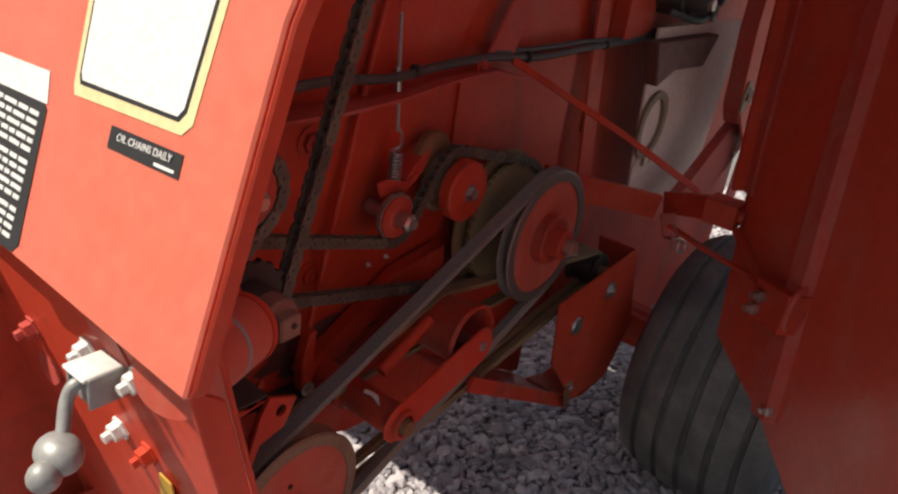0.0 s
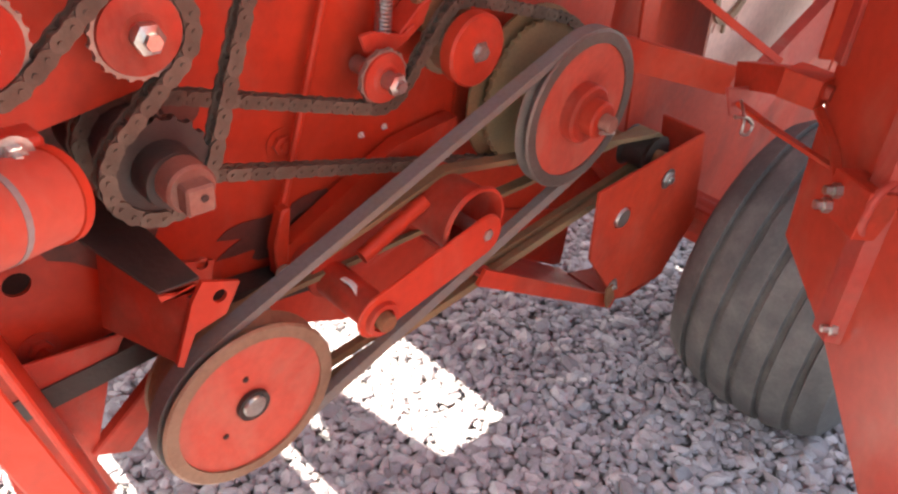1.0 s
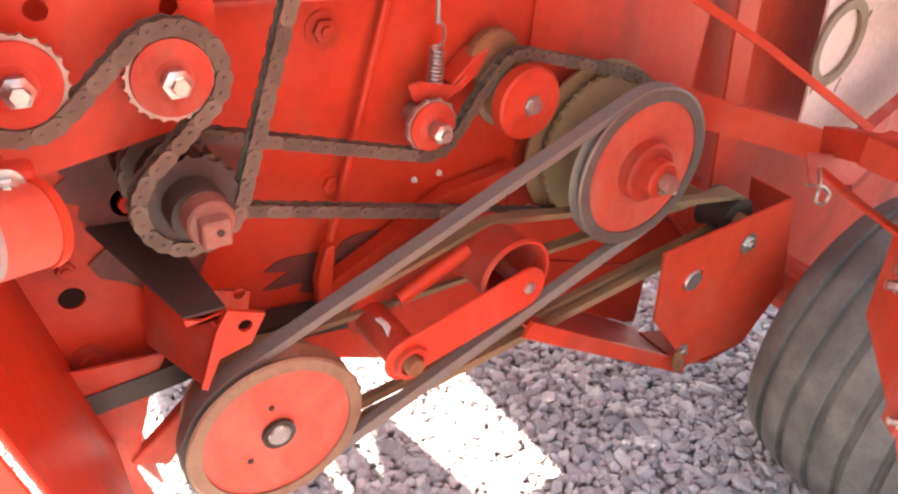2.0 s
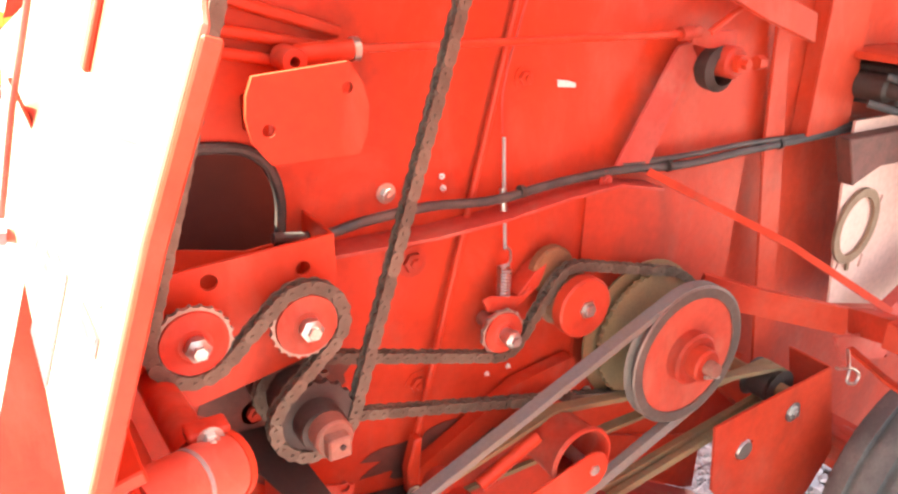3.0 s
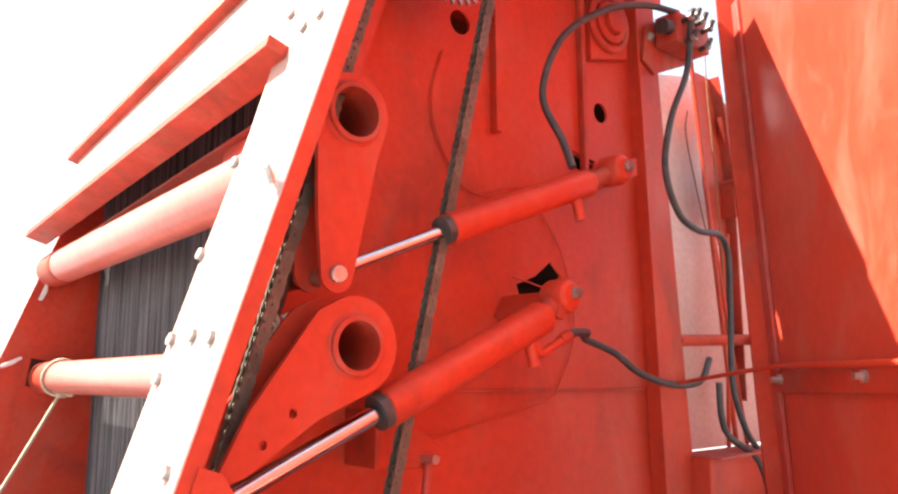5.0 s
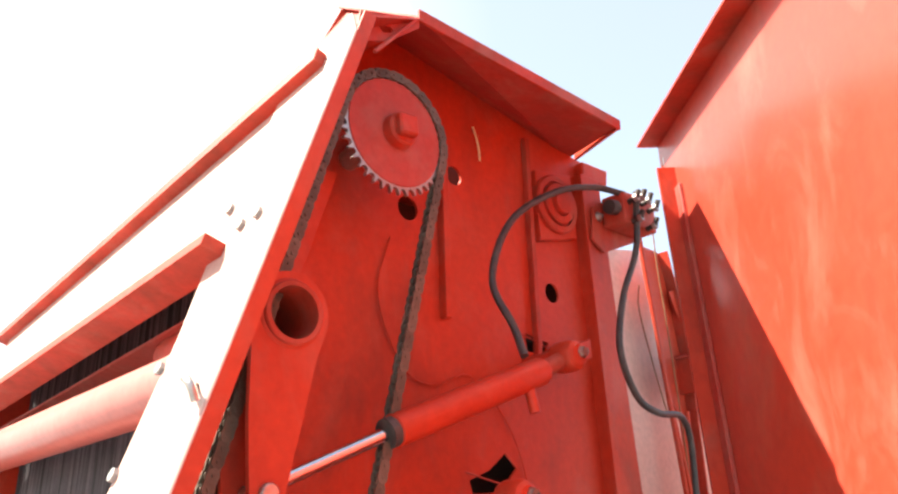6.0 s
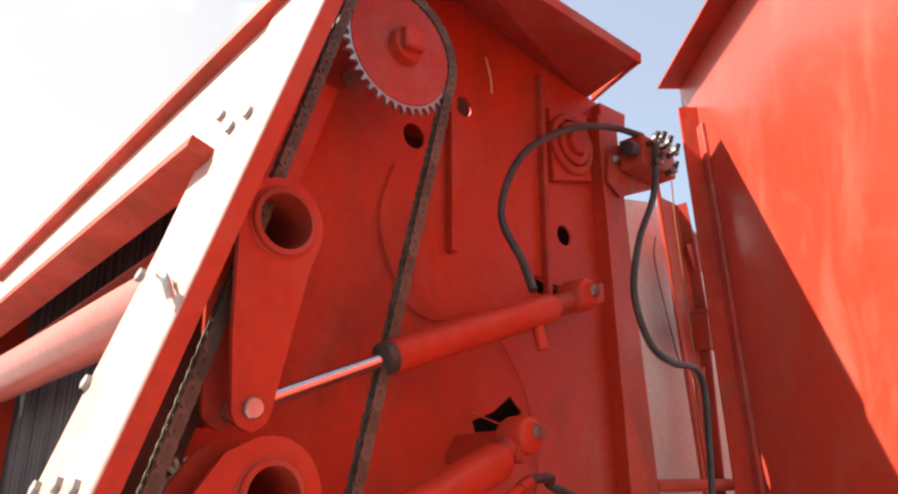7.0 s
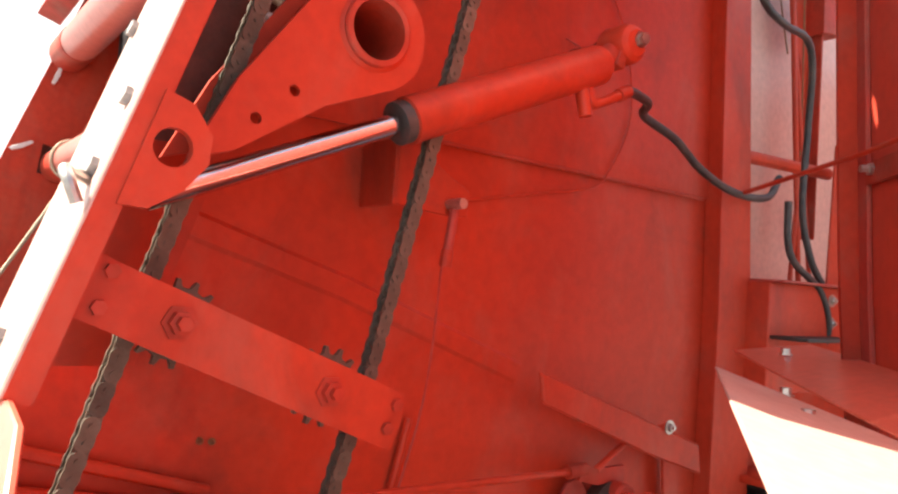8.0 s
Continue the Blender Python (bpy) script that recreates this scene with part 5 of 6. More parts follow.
part("lid", prism([(2.342, 2.622), (2.464, 2.622), (2.464, 2.614), (2.342, 2.612)], 0.084, 0.152), RED_DUSTY, tail)
single("tail_plate", prism([(2.345, 2.20), (2.40, 2.20), (2.40, 1.84), (2.325, 1.84)], 0.04, 0.046), RED, "upright red plate behind the corner post", "plate", "tail plates")
for pts in ([(2.242, 0.10, 3.0), (2.243, 0.10, 2.869), (2.255, 0.10, 2.725), (2.271, 0.10, 2.441), (2.285, 0.10, 1.98)], [(2.226, 0.16, 2.83), (2.213, 0.16, 2.749), (2.260, 0.16, 2.57), (2.300, 0.16, 2.452)]):
    single("tail_wire", tube(smooth_path(pts, 6), 0.0022, 8), RUST, "thin dark wire hanging behind the corner post", "wire", "tail wires")

# hooks on the front flange
for y, z in ((-0.175, 2.318), (-0.185, 1.848)):
    h = on_front(y, z, 0.006)
    pts = [on_front(y + 0.02, z + 0.006, 0.004), on_front(y, z + 0.004, 0.030), on_front(y - 0.020, z - 0.006, 0.028), on_front(y - 0.022, z - 0.022, 0.014)]
    single("twine_hook", tube(smooth_path(pts), 0.006, 10), STEEL, "bent steel hook on the front flange", "hook", "flange hooks")

# twine, tied round the lower roller and led down the front
rope = thing("twine", "pale sisal twine knotted round the lower roller", "twine")
c = Vector((0.785, 1.24, 2.034))
part("loop", tube([c + Vector((0.049 * math.cos(a), 0.008 * math.sin(a * 2), 0.049 * math.sin(a))) for a in [i * 2 * math.pi / 24 for i in range(25)]], 0.0045, 8), TWINE, rope)
part("knot", bevel(box(0.775, 0.80, 1.225, 1.25, 1.978, 2.0, 0.004), 0.004), TWINE, rope)
part("tail", tube(smooth_path([(0.79, 1.235, 1.995), (0.80, 1.20, 1.985), (0.80, 1.17, 1.99)]), 0.004, 8), TWINE, rope)
part("line", tube(smooth_path([(0.785, 1.24, 1.992), (0.68, 1.21, 1.80), (0.53, 1.19, 1.53), (0.40, 1.17, 1.26)]), 0.0045, 8), TWINE, rope)
for x, z, a in ((0.762, 2.285, 0.3), (0.690, 2.076, 1.1)):
    bm = prism([(-0.006, -0.03), (0.004, -0.028), (0.007, 0.0), (0.003, 0.03), (-0.005, 0.028)], FAR - 0.012, FAR - 0.004, w=0.001)
    bmesh.ops.rotate(bm, cent=(0, 0, 0), matrix=Matrix.Rotation(a, 3, "Y"), verts=bm.verts)
    single("crop_scrap", moved(bm, x, 0, z), WHITE, "pale scrap of dry straw stuck on the far wall", "scrap", "straw scraps")
# straw caught behind the lower arm
rs = random.Random(4)
for k in range(10):
    a = Vector((0.755 + rs.uniform(0, 0.07), -0.020 + rs.uniform(-0.02, 0.02), 2.08 + rs.uniform(-0.02, 0.07)))
    b = a + Vector((rs.uniform(-0.03, 0.05), rs.uniform(-0.01, 0.01), rs.uniform(-0.03, 0.04)))
    single("straw", tube([a, a.lerp(b, 0.5) + Vector((0, 0, 0.005)), b], 0.0025 + 0.002 * rs.random(), 6), TWINE if k % 3 else WHITE, "bit of dry straw caught behind the lift arm", "straw", "straw bits")
single("straw_plate", prism([(0.742, 2.072), (0.775, 2.080), (0.790, 2.108), (0.762, 2.118), (0.748, 2.100)], -0.012, -0.006), WHITE, "small bright scrap caught behind the chain", "scrap")


# ---- middle of the side wall ----
cover = thing("access_plate", "red rounded access plate with two bolt holes", "plate")
part("plate", holed([(0.611, 1.445), (0.602, 1.422), (0.599, 1.393), (0.606, 1.359), (0.630, 1.329), (0.754, 1.330), (0.767, 1.359), (0.770, 1.391), (0.761, 1.428), (0.740, 1.456)], [circle(0.628, 1.375, 0.009, 14), circle(0.738, 1.422, 0.008, 14)], -0.024, -0.016), RED, cover)
part("spacer", box(0.63, 0.73, -0.016, WALL, 1.35, 1.40), RED_WORN, cover)

slide = thing("tension_rod", "red tension rod in a sleeve, linked to the latch lever", "rod")
part("sleeve", tube([(0.690, 0.045, 1.457), (0.778, 0.045, 1.461)], 0.015, 18), RED, slide)
part("cap", tube([(0.776, 0.045, 1.461), (0.786, 0.045, 1.461)], 0.017, 18), STEEL, slide)
part("eye", lathe([(0.007, 0.020), (0.017, 0.020), (0.019, 0.024), (0.019, 0.066), (0.007, 0.066)], 0.684, 1.452, 22, closed=True), RED_WORN, slide)
part("rod", tube([(0.785, 0.045, 1.461), (1.10, 0.046, 1.457), (1.44, 0.046, 1.453)], 0.0065, 12), RED, slide)
for z0, z1 in ((1.535, 1.480), (1.485, 1.455), (1.455, 1.425)):
    single("guide_bar", tube([(0.53, 0.085, z0 + 0.02), (0.775, 0.085, z1)], 0.009, 12), RED, "red guide bar lying along the side wall", "bar", "guide bars")

latch = thing("latch_lever", "worn red latch lever on a greasy pivot", "lever")
part("strap", prism([(1.318, 1.215), (1.405, 1.205), (1.502, 1.405), (1.480, 1.435), (1.445, 1.428)], 0.060, 0.068, w=0.002), RED_DUSTY, latch)
part("pivot", lathe([(0, 0.002), (0.026, 0.002), (0.030, 0.008), (0.030, WALL - 0.006)], 1.545, 1.400, 24), RED_WORN, latch)
part("nut", moved(lathe([(0, 0.004), (0.018, 0.004), (0.018, -0.010), (0.010, -0.011), (0.010, -0.024), (0, -0.025)], 0, 0, 6), 1.545, 0.0, 1.400), RED, latch)
part("link", flat_bar([(1.455, 0.040, 1.452), (1.50, 0.040, 1.440), (1.575, 0.040, 1.440)], 0.030, 0.008, (0, 1, 0)), RED_WORN, latch)
part("clevis", tube([(1.43, 0.046, 1.453), (1.475, 0.046, 1.455)], 0.013, 14), RED_WORN, latch)
part("bolt", tube([(1.58, -0.01, 1.40), (1.60, -0.01, 1.40)], 0.014, 6), RED, latch)
part("grease", lathe([(0.030, 0.02), (0.044, 0.03), (0.040, 0.06), (0.030, 0.07)], 1.535, 1.385, 20, closed=True), GREASE, latch, "dark grease ring")
part("stay", tube([(1.50, 0.04, 1.452), (1.60, 0.05, 1.500), (1.68, 0.02, 1.527)], 0.007, 10), RED, latch)

single("diagonal_arm", prism([(1.325, 1.640), (1.790, 1.482), (1.800, 1.420), (1.640, 1.470), (1.335, 1.585)], 0.020, 0.030, w=0.003), RED, "red diagonal arm ending at a bolt", "arm")
bolt(None, 1.682, 0.018, 1.525, 0.009)

# angle strap, cable and wires
strap = thing("angle_strap", "pinkish red angle strap across the side wall", "strap")
part("flange", sweep([(0.72, 0.066, 1.156), (0.92, 0.066, 1.153), (1.05, 0.066, 1.160), (1.19, 0.066, 1.177), (1.315, 0.066, 1.184), (1.43, 0.066, 1.160)], rect(0.006, 0.062), (0, 1, 0)), RED_DUSTY, strap)
part("upright", sweep([(0.72, WALL - 0.008, 1.142), (0.92, WALL - 0.008, 1.139), (1.05, WALL - 0.008, 1.146), (1.19, WALL - 0.008, 1.163), (1.315, WALL - 0.010, 1.170), (1.43, WALL - 0.012, 1.146)], rect(0.028, 0.005), (0, 1, 0)), RED, strap)
part("stay", flat_bar([(1.40, 0.056, 1.196), (1.68, -0.09, 1.040), (1.815, -0.250, 0.925)], 0.015, 0.005, (0, 1, 0)), RED, strap)
bolt(strap, 1.290, 0.056, 1.196, 0.010, mat=RED_DUSTY)
harness = [(0.650, 0.060, 1.195), (0.734, 0.070, 1.182), (0.800, 0.060, 1.196), (0.916, 0.060, 1.201), (1.042, 0.060, 1.192), (1.182, 0.060, 1.203), (1.336, 0.060, 1.206), (1.508, 0.064, 1.193), (1.697, 0.060, 1.200), (1.911, 0.060, 1.204), (2.10, 0.05, 1.215)]
cab = thing("cable_harness", "black cable harness lying along the angle strap", "cable")
part("sleeve", tube(smooth_path(harness, 8), 0.0085, 10), HOSE, cab)
part("second_cable", tube(smooth_path([(x, y + 0.004, z + 0.012 + 0.006 * math.sin(9 * x)) for x, y, z in harness[6:]], 8), 0.006, 10), HOSE, cab)
for x, z in ((1.10, 1.199), (1.46, 1.198), (1.80, 1.202)):
    part("tie", tube([(x - 0.004, 0.060, z), (x + 0.004, 0.060, z)], 0.0118, 12), GREASE, cab)
single("red_link_rod", tube([(1.10, 0.086, 1.560), (1.008, 0.086, 1.174), (0.894, 0.070, 0.735)], 0.0065, 10), RED, "slim red link rod slanting down the side wall", "rod")
foot = thing("rod_foot", "red clevis foot at the end of the link rod", "clevis")
part("clevis", prism([(0.884, 0.760), (0.900, 0.762), (0.893, 0.645), (0.872, 0.640), (0.868, 0.70)], 0.048, 0.072, w=0.003), RED, foot)
bolt(foot, 0.880, 0.046, 0.650, 0.009)
spring = thing("tension_spring", "steel tension spring hung from a threaded eye rod", "spring")
coil = [(1.073 + 0.0115 * math.cos(a), 0.060 + 0.0115 * math.sin(a), 1.060 - 0.085 * a / (2 * math.pi * 14)) for a in [i * 2 * math.pi / 12 for i in range(12 * 14 + 1)]]
part("coil", tube(coil, 0.0022, 6, (0, 0.1, 1)), STEEL, spring)
part("eye_rod", tube([(1.070, 0.078, 1.295), (1.071, 0.070, 1.185), (1.073, 0.062, 1.095)], 0.0035, 8), GREY, spring)
part("hook", tube(smooth_path([(1.073, 0.06, 1.10), (1.083, 0.06, 1.09), (1.084, 0.06, 1.07), (1.073, 0.06, 1.060)]), 0.0025, 6), STEEL, spring)
part("turnbuckle", tube([(1.070, 0.074, 1.205), (1.071, 0.069, 1.165)], 0.0065, 10), STEEL, spring)
part("lower_hook", tube(smooth_path([(1.073, 0.06, 0.975), (1.07, 0.06, 0.965), (1.055, 0.05, 0.955)]), 0.0025, 6), STEEL, spring)
horn = thing("idler_horn", "red forked idler bracket under the spring", "bracket")
part("plate", prism([(1.018, 1.012), (1.040, 1.015), (1.105, 1.000), (1.125, 1.015), (1.128, 1.0), (1.085, 0.975), (1.030, 0.985)], 0.046, 0.052, w=0.002), RED_WORN, horn)
part("arm", prism([(1.10, 1.00), (1.14, 1.04), (1.165, 1.05), (1.15, 1.01), (1.11, 0.98)], 0.052, WALL - 0.004, w=0.002), RED_WORN, horn)
part("disc", lathe([(0, 0.055), (0.045, 0.055), (0.048, 0.060), (0.048, 0.075), (0, 0.075)], 1.185, 1.030, 30), RUST, horn, "brown rusty disc")

# small things on the wall
single("white_label", prism([(1.190, 1.381), (1.212, 1.378), (1.232, 1.372), (1.232, 1.364), (1.212, 1.366), (1.192, 1.368)], WALL - 0.008, WALL - 0.0065, w=0), WHITE, "small torn white label on the red wall", "label")
for x, z, r, m in ((1.121, 1.388, 0.013, RED), (0.855, 1.222, 0.011, STEEL), (0.904, 1.091, 0.018, RED_WORN), (0.915, 0.845, 0.016, RED), (1.071, 0.819, 0.0035, WHITE), (1.185, 0.783, 0.006, WHITE), (1.121, 0.822, 0.0035, WHITE), (0.963, 1.215, 0.0035, WHITE), (0.960, 1.236, 0.0035, WHITE), (0.611, 0.885, 0.014, RED_WORN), (0.519, 0.803, 0.013, RED), (0.527, 0.640, 0.017, RED_WORN), (0.765, 1.545, 0.0035, RUST), (0.782, 1.543, 0.0035, RUST), (1.33, 0.70, 0.009, STEEL), (0.940, 0.665, 0.009, STEEL)):
    yy = WALL - 0.007 if x > 1.283 else WALL
    bolt(None, x, yy, z, r, mat=m, length=0.012 if r > 0.008 else 0.005)


# ---- lower front: slanting lower panel with the lever ----
def on_low(y, z, off=0.0):
    return (0.37 - 0.24 * (z - 1.15) - off * 0.972, y, z - off * 0.233)


def low_slab(pts, o0, o1, w=0.002):
    bm = bmesh.new()
    a = [bm.verts.new(on_low(y, z, o0)) for y, z in pts]
    b = [bm.verts.new(on_low(y, z, o1)) for y, z in pts]
    bm.faces.new(a)
    bm.faces.new(b[::-1])
    n = len(pts)
    for i in range(n):
        bm.faces.new((a[i], b[i], b[(i + 1) % n], a[(i + 1) % n]))
    bmesh.ops.recalc_face_normals(bm, faces=bm.faces)
    return bevel(bm, w, 1) if w else bm


front_low = thing("lower_front_panel", "dark red lower front panel with bolts and a faded band", "machine panel")
# the apron down to z 0.06 is added to keep low sun off the ground
part("panel", low_slab([(-0.385, 1.17), (0.12, 1.17), (0.24, 1.01), (1.30, 0.97), (1.30, 0.06), (0.34, 0.06), (0.06, 0.50), (-0.385, 0.52)], -0.006, 0.0), RED, front_low)
part("return_flange", prism([(0.338, 1.146), (0.372, 1.120), (0.525, 0.50), (0.495, 0.50)], -0.391, -0.385), RED, front_low)
part("top_fold", low_slab([(-0.385, 1.172), (0.12, 1.172), (0.12, 1.186), (-0.385, 1.186)], -0.02, 0.012), RED, front_low)

for y, z, m in ((-0.138, 1.028, WHITE), (-0.142, 0.918, WHITE), (-0.194, 0.916, RED), (0.006, 0.980, RED_DUSTY), (-0.235, 1.046, WHITE)):
    bm = lathe([(0, 0.0), (0.015, 0.0), (0.015, -0.003), (0.011, -0.003), (0.011, -0.013), (0.006, -0.014), (0.006, -0.022), (0, -0.022)], n=6)
    bmesh.ops.rotate(bm, cent=(0, 0, 0), matrix=Matrix.Rotation(radians(-90), 3, "Z"), verts=bm.verts)
    bmesh.ops.rotate(bm, cent=(0, 0, 0), matrix=Matrix.Rotation(radians(-13), 3, "Y"), verts=bm.verts)
    part("bolt", moved(bm, *on_low(y, z, 0.0)), m, front_low)
bm = lathe([(0, 0.0), (0.024, 0.0), (0.024, -0.003), (0, -0.004)], n=24)
bmesh.ops.rotate(bm, cent=(0, 0, 0), matrix=Matrix.Rotation(radians(-90), 3, "Z"), verts=bm.verts)
part("gusset", low_slab([(0.42, 1.182), (0.38, 1.12), (0.22, 1.0), (0.06, 1.0), (0.12, 1.182)], 0.002, 0.010), SHIELD, front_low)
part("ledge", sweep([on_low(0.22, 1.005, 0.03), on_low(1.30, 0.965, 0.03)], rect(0.07, 0.006), (0, 0, 1)), RED_DUSTY, front_low)
part("plug", moved(bm, *on_low(0.003, 0.924, 0.0)), RED_DUSTY, front_low, "round faded plug")
part("faded_band", low_slab([(-0.155, 1.165), (-0.165, 1.07), (-0.19, 1.05), (-0.225, 1.052), (-0.205, 1.10), (-0.175, 1.168)], 0.0, 0.002, 0), RED_DUSTY, front_low, "faded dusty band")
part("tag", low_slab([(-0.215, 0.905), (-0.235, 0.90), (-0.222, 0.84), (-0.196, 0.85)], 0.004, 0.006, 0), YELLOW, front_low, "yellow warning tag")

# added sheet, meant to stay hidden, stops sun leaking under the shield
single("wall_front_inner", low_slab([(0.30, 0.94), (1.30, 0.90), (1.30, 1.02), (0.80, 1.16), (0.30, 1.40)], -0.056, -0.050), RED_WORN, "red sheet added behind the front shield to block the sun", "machine wall", kind="structure")

lever = thing("hand_lever", "grey cast hand lever with ball knob in a bright clamp", "lever")
part("clamp_top", bevel(box(0.352, 0.397, -0.214, -0.177, 1.046, 1.051, 0.002), 0.001), WHITE, lever, "bright white clamp top")
part("clamp_side", bevel(box(0.356, 0.397, -0.216, -0.211, 1.016, 1.050, 0.002), 0.001), GREY, lever)
part("clamp_rear", bevel(box(0.356, 0.397, -0.180, -0.175, 1.016, 1.046, 0.002), 0.001), GREY, lever)
part("clamp_core", bevel(box(0.362, 0.400, -0.211, -0.180, 1.012, 1.046, 0.002), 0.001), GREY, lever)
part("shank", tube(smooth_path([(0.372, -0.196, 1.034), (0.356, -0.192, 1.034), (0.347, -0.192, 1.020), (0.336, -0.204, 1.000), (0.330, -0.210, 0.992)]), 0.0065, 14), GREY, lever)
bm = bmesh.new()
bmesh.ops.create_uvsphere(bm, u_segments=22, v_segments=16, radius=0.0205)
bmesh.ops.scale(bm, vec=(1.0, 1.2, 0.9), verts=bm.verts)
part("knob", moved(bm, 0.326, -0.214, 0.985), GREY, lever)
bm = bmesh.new()
bmesh.ops.create_uvsphere(bm, u_segments=18, v_segments=12, radius=0.015)
part("knob_end", moved(bm, 0.306, -0.226, 0.978), GREY, lever)

crank = thing("crank_tube", "red tube with an end nut beside the front shield", "tube")
part("tube", tube([(0.385, 0.385, 1.125), (0.325, 0.385, 1.148), (0.02, 0.385, 1.200)], 0.012, 16), SHIELD, crank)
part("nut", tube([(0.318, 0.385, 1.150), (0.306, 0.385, 1.152)], 0.019, 6), GREY, crank)

# pick-up drive housing, guards and brackets at the lower front
hous = thing("drive_housing", "pinkish red round drive housing with a clamp band", "housing")
a, b = Vector((0.372, -0.322, 1.102)), Vector((0.478, -0.270, 1.082))
part("shell", tube([a, b], 0.036, 30), PULLEY, hous)
part("end_ring", tube([b - (b - a).normalized() * 0.004, b + (b - a).normalized() * 0.004], 0.038, 30), RED, hous)
part("band", tube([a.lerp(b, 0.54), a.lerp(b, 0.585)], 0.0366, 30), GREY, hous, "thin grey seam ring")
part("clamp", bevel(box(0.44, 0.485, -0.265, -0.235, 1.112, 1.126, 0.003), 0.002), RED_WORN, hous)
bolt(hous, 0.462, -0.266, 1.119, 0.009)
part("stalk", tube([(0.45, -0.25, 1.09), (0.45, 0.0, 1.05), (0.45, WALL, 1.05)], 0.022, 16), RED_WORN, hous)
guard = thing("guard_plate", "greasy dark guard plates with a drilled red flange", "guard")
part("top_plate", sheet_of([(0.624, -0.083, 0.802), (0.678, -0.083, 0.802), (0.645, 0.094, 0.850), (0.552, 0.094, 0.858)], 0.005), GREASE, guard, "grease-blackened sloping plate")
part("grease_smear", prism([(0.548, 0.800), (0.575, 0.822), (0.610, 0.815), (0.655, 0.806), (0.690, 0.802), (0.715, 0.780), (0.700, 0.748), (0.689, 0.716), (0.655, 0.722), (0.620, 0.735), (0.590, 0.760), (0.560, 0.775)], WALL - 0.0045, WALL - 0.0030, w=0), SMEAR_SHADE, guard, "dark grease smeared over the wall")
part("under_plate", sheet_of([(0.663, -0.080, 0.775), (0.641, -0.080, 0.678), (0.600, 0.060, 0.668), (0.612, 0.060, 0.830)], 0.005), RED_WORN, guard)
part("flange", holed([(0.678, 0.802), (0.729, 0.781), (0.707, 0.738), (0.662, 0.727), (0.642, 0.680), (0.634, 0.686), (0.662, 0.776)], [circle(0.700, 0.770, 0.010, 14)], -0.089, -0.083), RED, guard)
part("front_lip", sheet_of([(0.624, -0.083, 0.802), (0.626, -0.083, 0.794), (0.672, -0.083, 0.800), (0.664, -0.083, 0.790)], 0.004), RED, guard)
part("rear_tab", holed([(0.684, 0.777), (0.739, 0.760), (0.732, 0.719), (0.700, 0.741)], [circle(0.722, 0.760, 0.009, 12)], -0.004, 0.002), RED_WORN, guard)
single("wall_skirt", prism([(0.43, 0.67), (0.625, 0.650), (0.598, 0.60), (0.570, 0.50), (0.555, 0.435), (0.575, 0.36), (0.50, 0.30), (0.45, 0.30)], 0.050, 0.056), RED_WORN, "grimy dark red skirt plate below the side wall", "machine wall", kind="structure")
tri = thing("corner_bracket", "small red three-cornered bracket with a bolt", "bracket")
part("plate", prism([(0.533, 0.544), (0.588, 0.533), (0.554, 0.468)], 0.084, 0.090), RED, tri)
bolt(tri, 0.562, 0.084, 0.507, 0.010)
part("leg", prism([(0.699, 0.599), (0.732, 0.573), (0.600, 0.431), (0.546, 0.459)], 0.040, 0.062, w=0.003), RED_WORN, tri)
part("foot", prism([(0.651, 0.542), (0.720, 0.581), (0.802, 0.605), (0.822, 0.582), (0.696, 0.502)], 0.026, 0.032), RED_DUSTY, tri)
single("sill_bar", bevel(sweep([(0.44, 0.070, 0.590), (0.58, 0.070, 0.600), (0.80, 0.070, 0.622), (1.0, 0.070, 0.600)], rect(0.045, 0.040), (0, 0, 1)), 0.004, 2), GREASE, "greasy lower sill bar under the side wall", "bar")
single("belt_channel", bevel(sweep([(0.890, 0.075, 0.652), (1.13, 0.075, 0.782), (1.26, 0.075, 0.80)], rect(0.046, 0.030), (0, 1, 0)), 0.003, 2), RED, "red diagonal channel behind the belts", "channel")
single("cross_tube", tube([(0.960, 0.045, 0.592), (1.24, 0.045, 0.690)], 0.020, 18), RED_DUSTY, "dusty red cross tube behind the belts", "tube")

# ---- rear linkage, door stay, pale sheet with the oval ring ----
single("stay_link", bevel(sweep([(1.590, 0.045, 0.912), (1.70, -0.03, 0.880), (1.880, -0.135, 0.834)], rect(0.016, 0.062), (0, 0, 1)), 0.003, 2), RED, "wide flat red link bar to the door stay", "link bar")
joint = thing("stay_joint", "red pivot joint with a spring pin", "joint")
part("block", bevel(sweep([(1.812, -0.190, 0.880), (1.785, -0.240, 0.898), (1.745, -0.315, 0.924)], rect(0.042, 0.052), (0, 0, 1)), 0.004, 2), RED_WORN, joint)
part("lower_plate", prism([(1.671, 0.895), (1.950, 0.840), (1.885, 0.785), (1.723, 0.825)], -0.226, -0.220, w=0.002), RED_DUSTY, joint, "faded hanging plate")
part("knuckle", bevel(box(1.697, 1.767, -0.376, -0.304, 0.902, 0.956, 0.002), 0.016, 3), RED, joint)
part("pin", lathe([(0, -0.387), (0.013, -0.387), (0.015, -0.383), (0.015, -0.375)], 1.735, 0.928, 16), RED_WORN, joint)
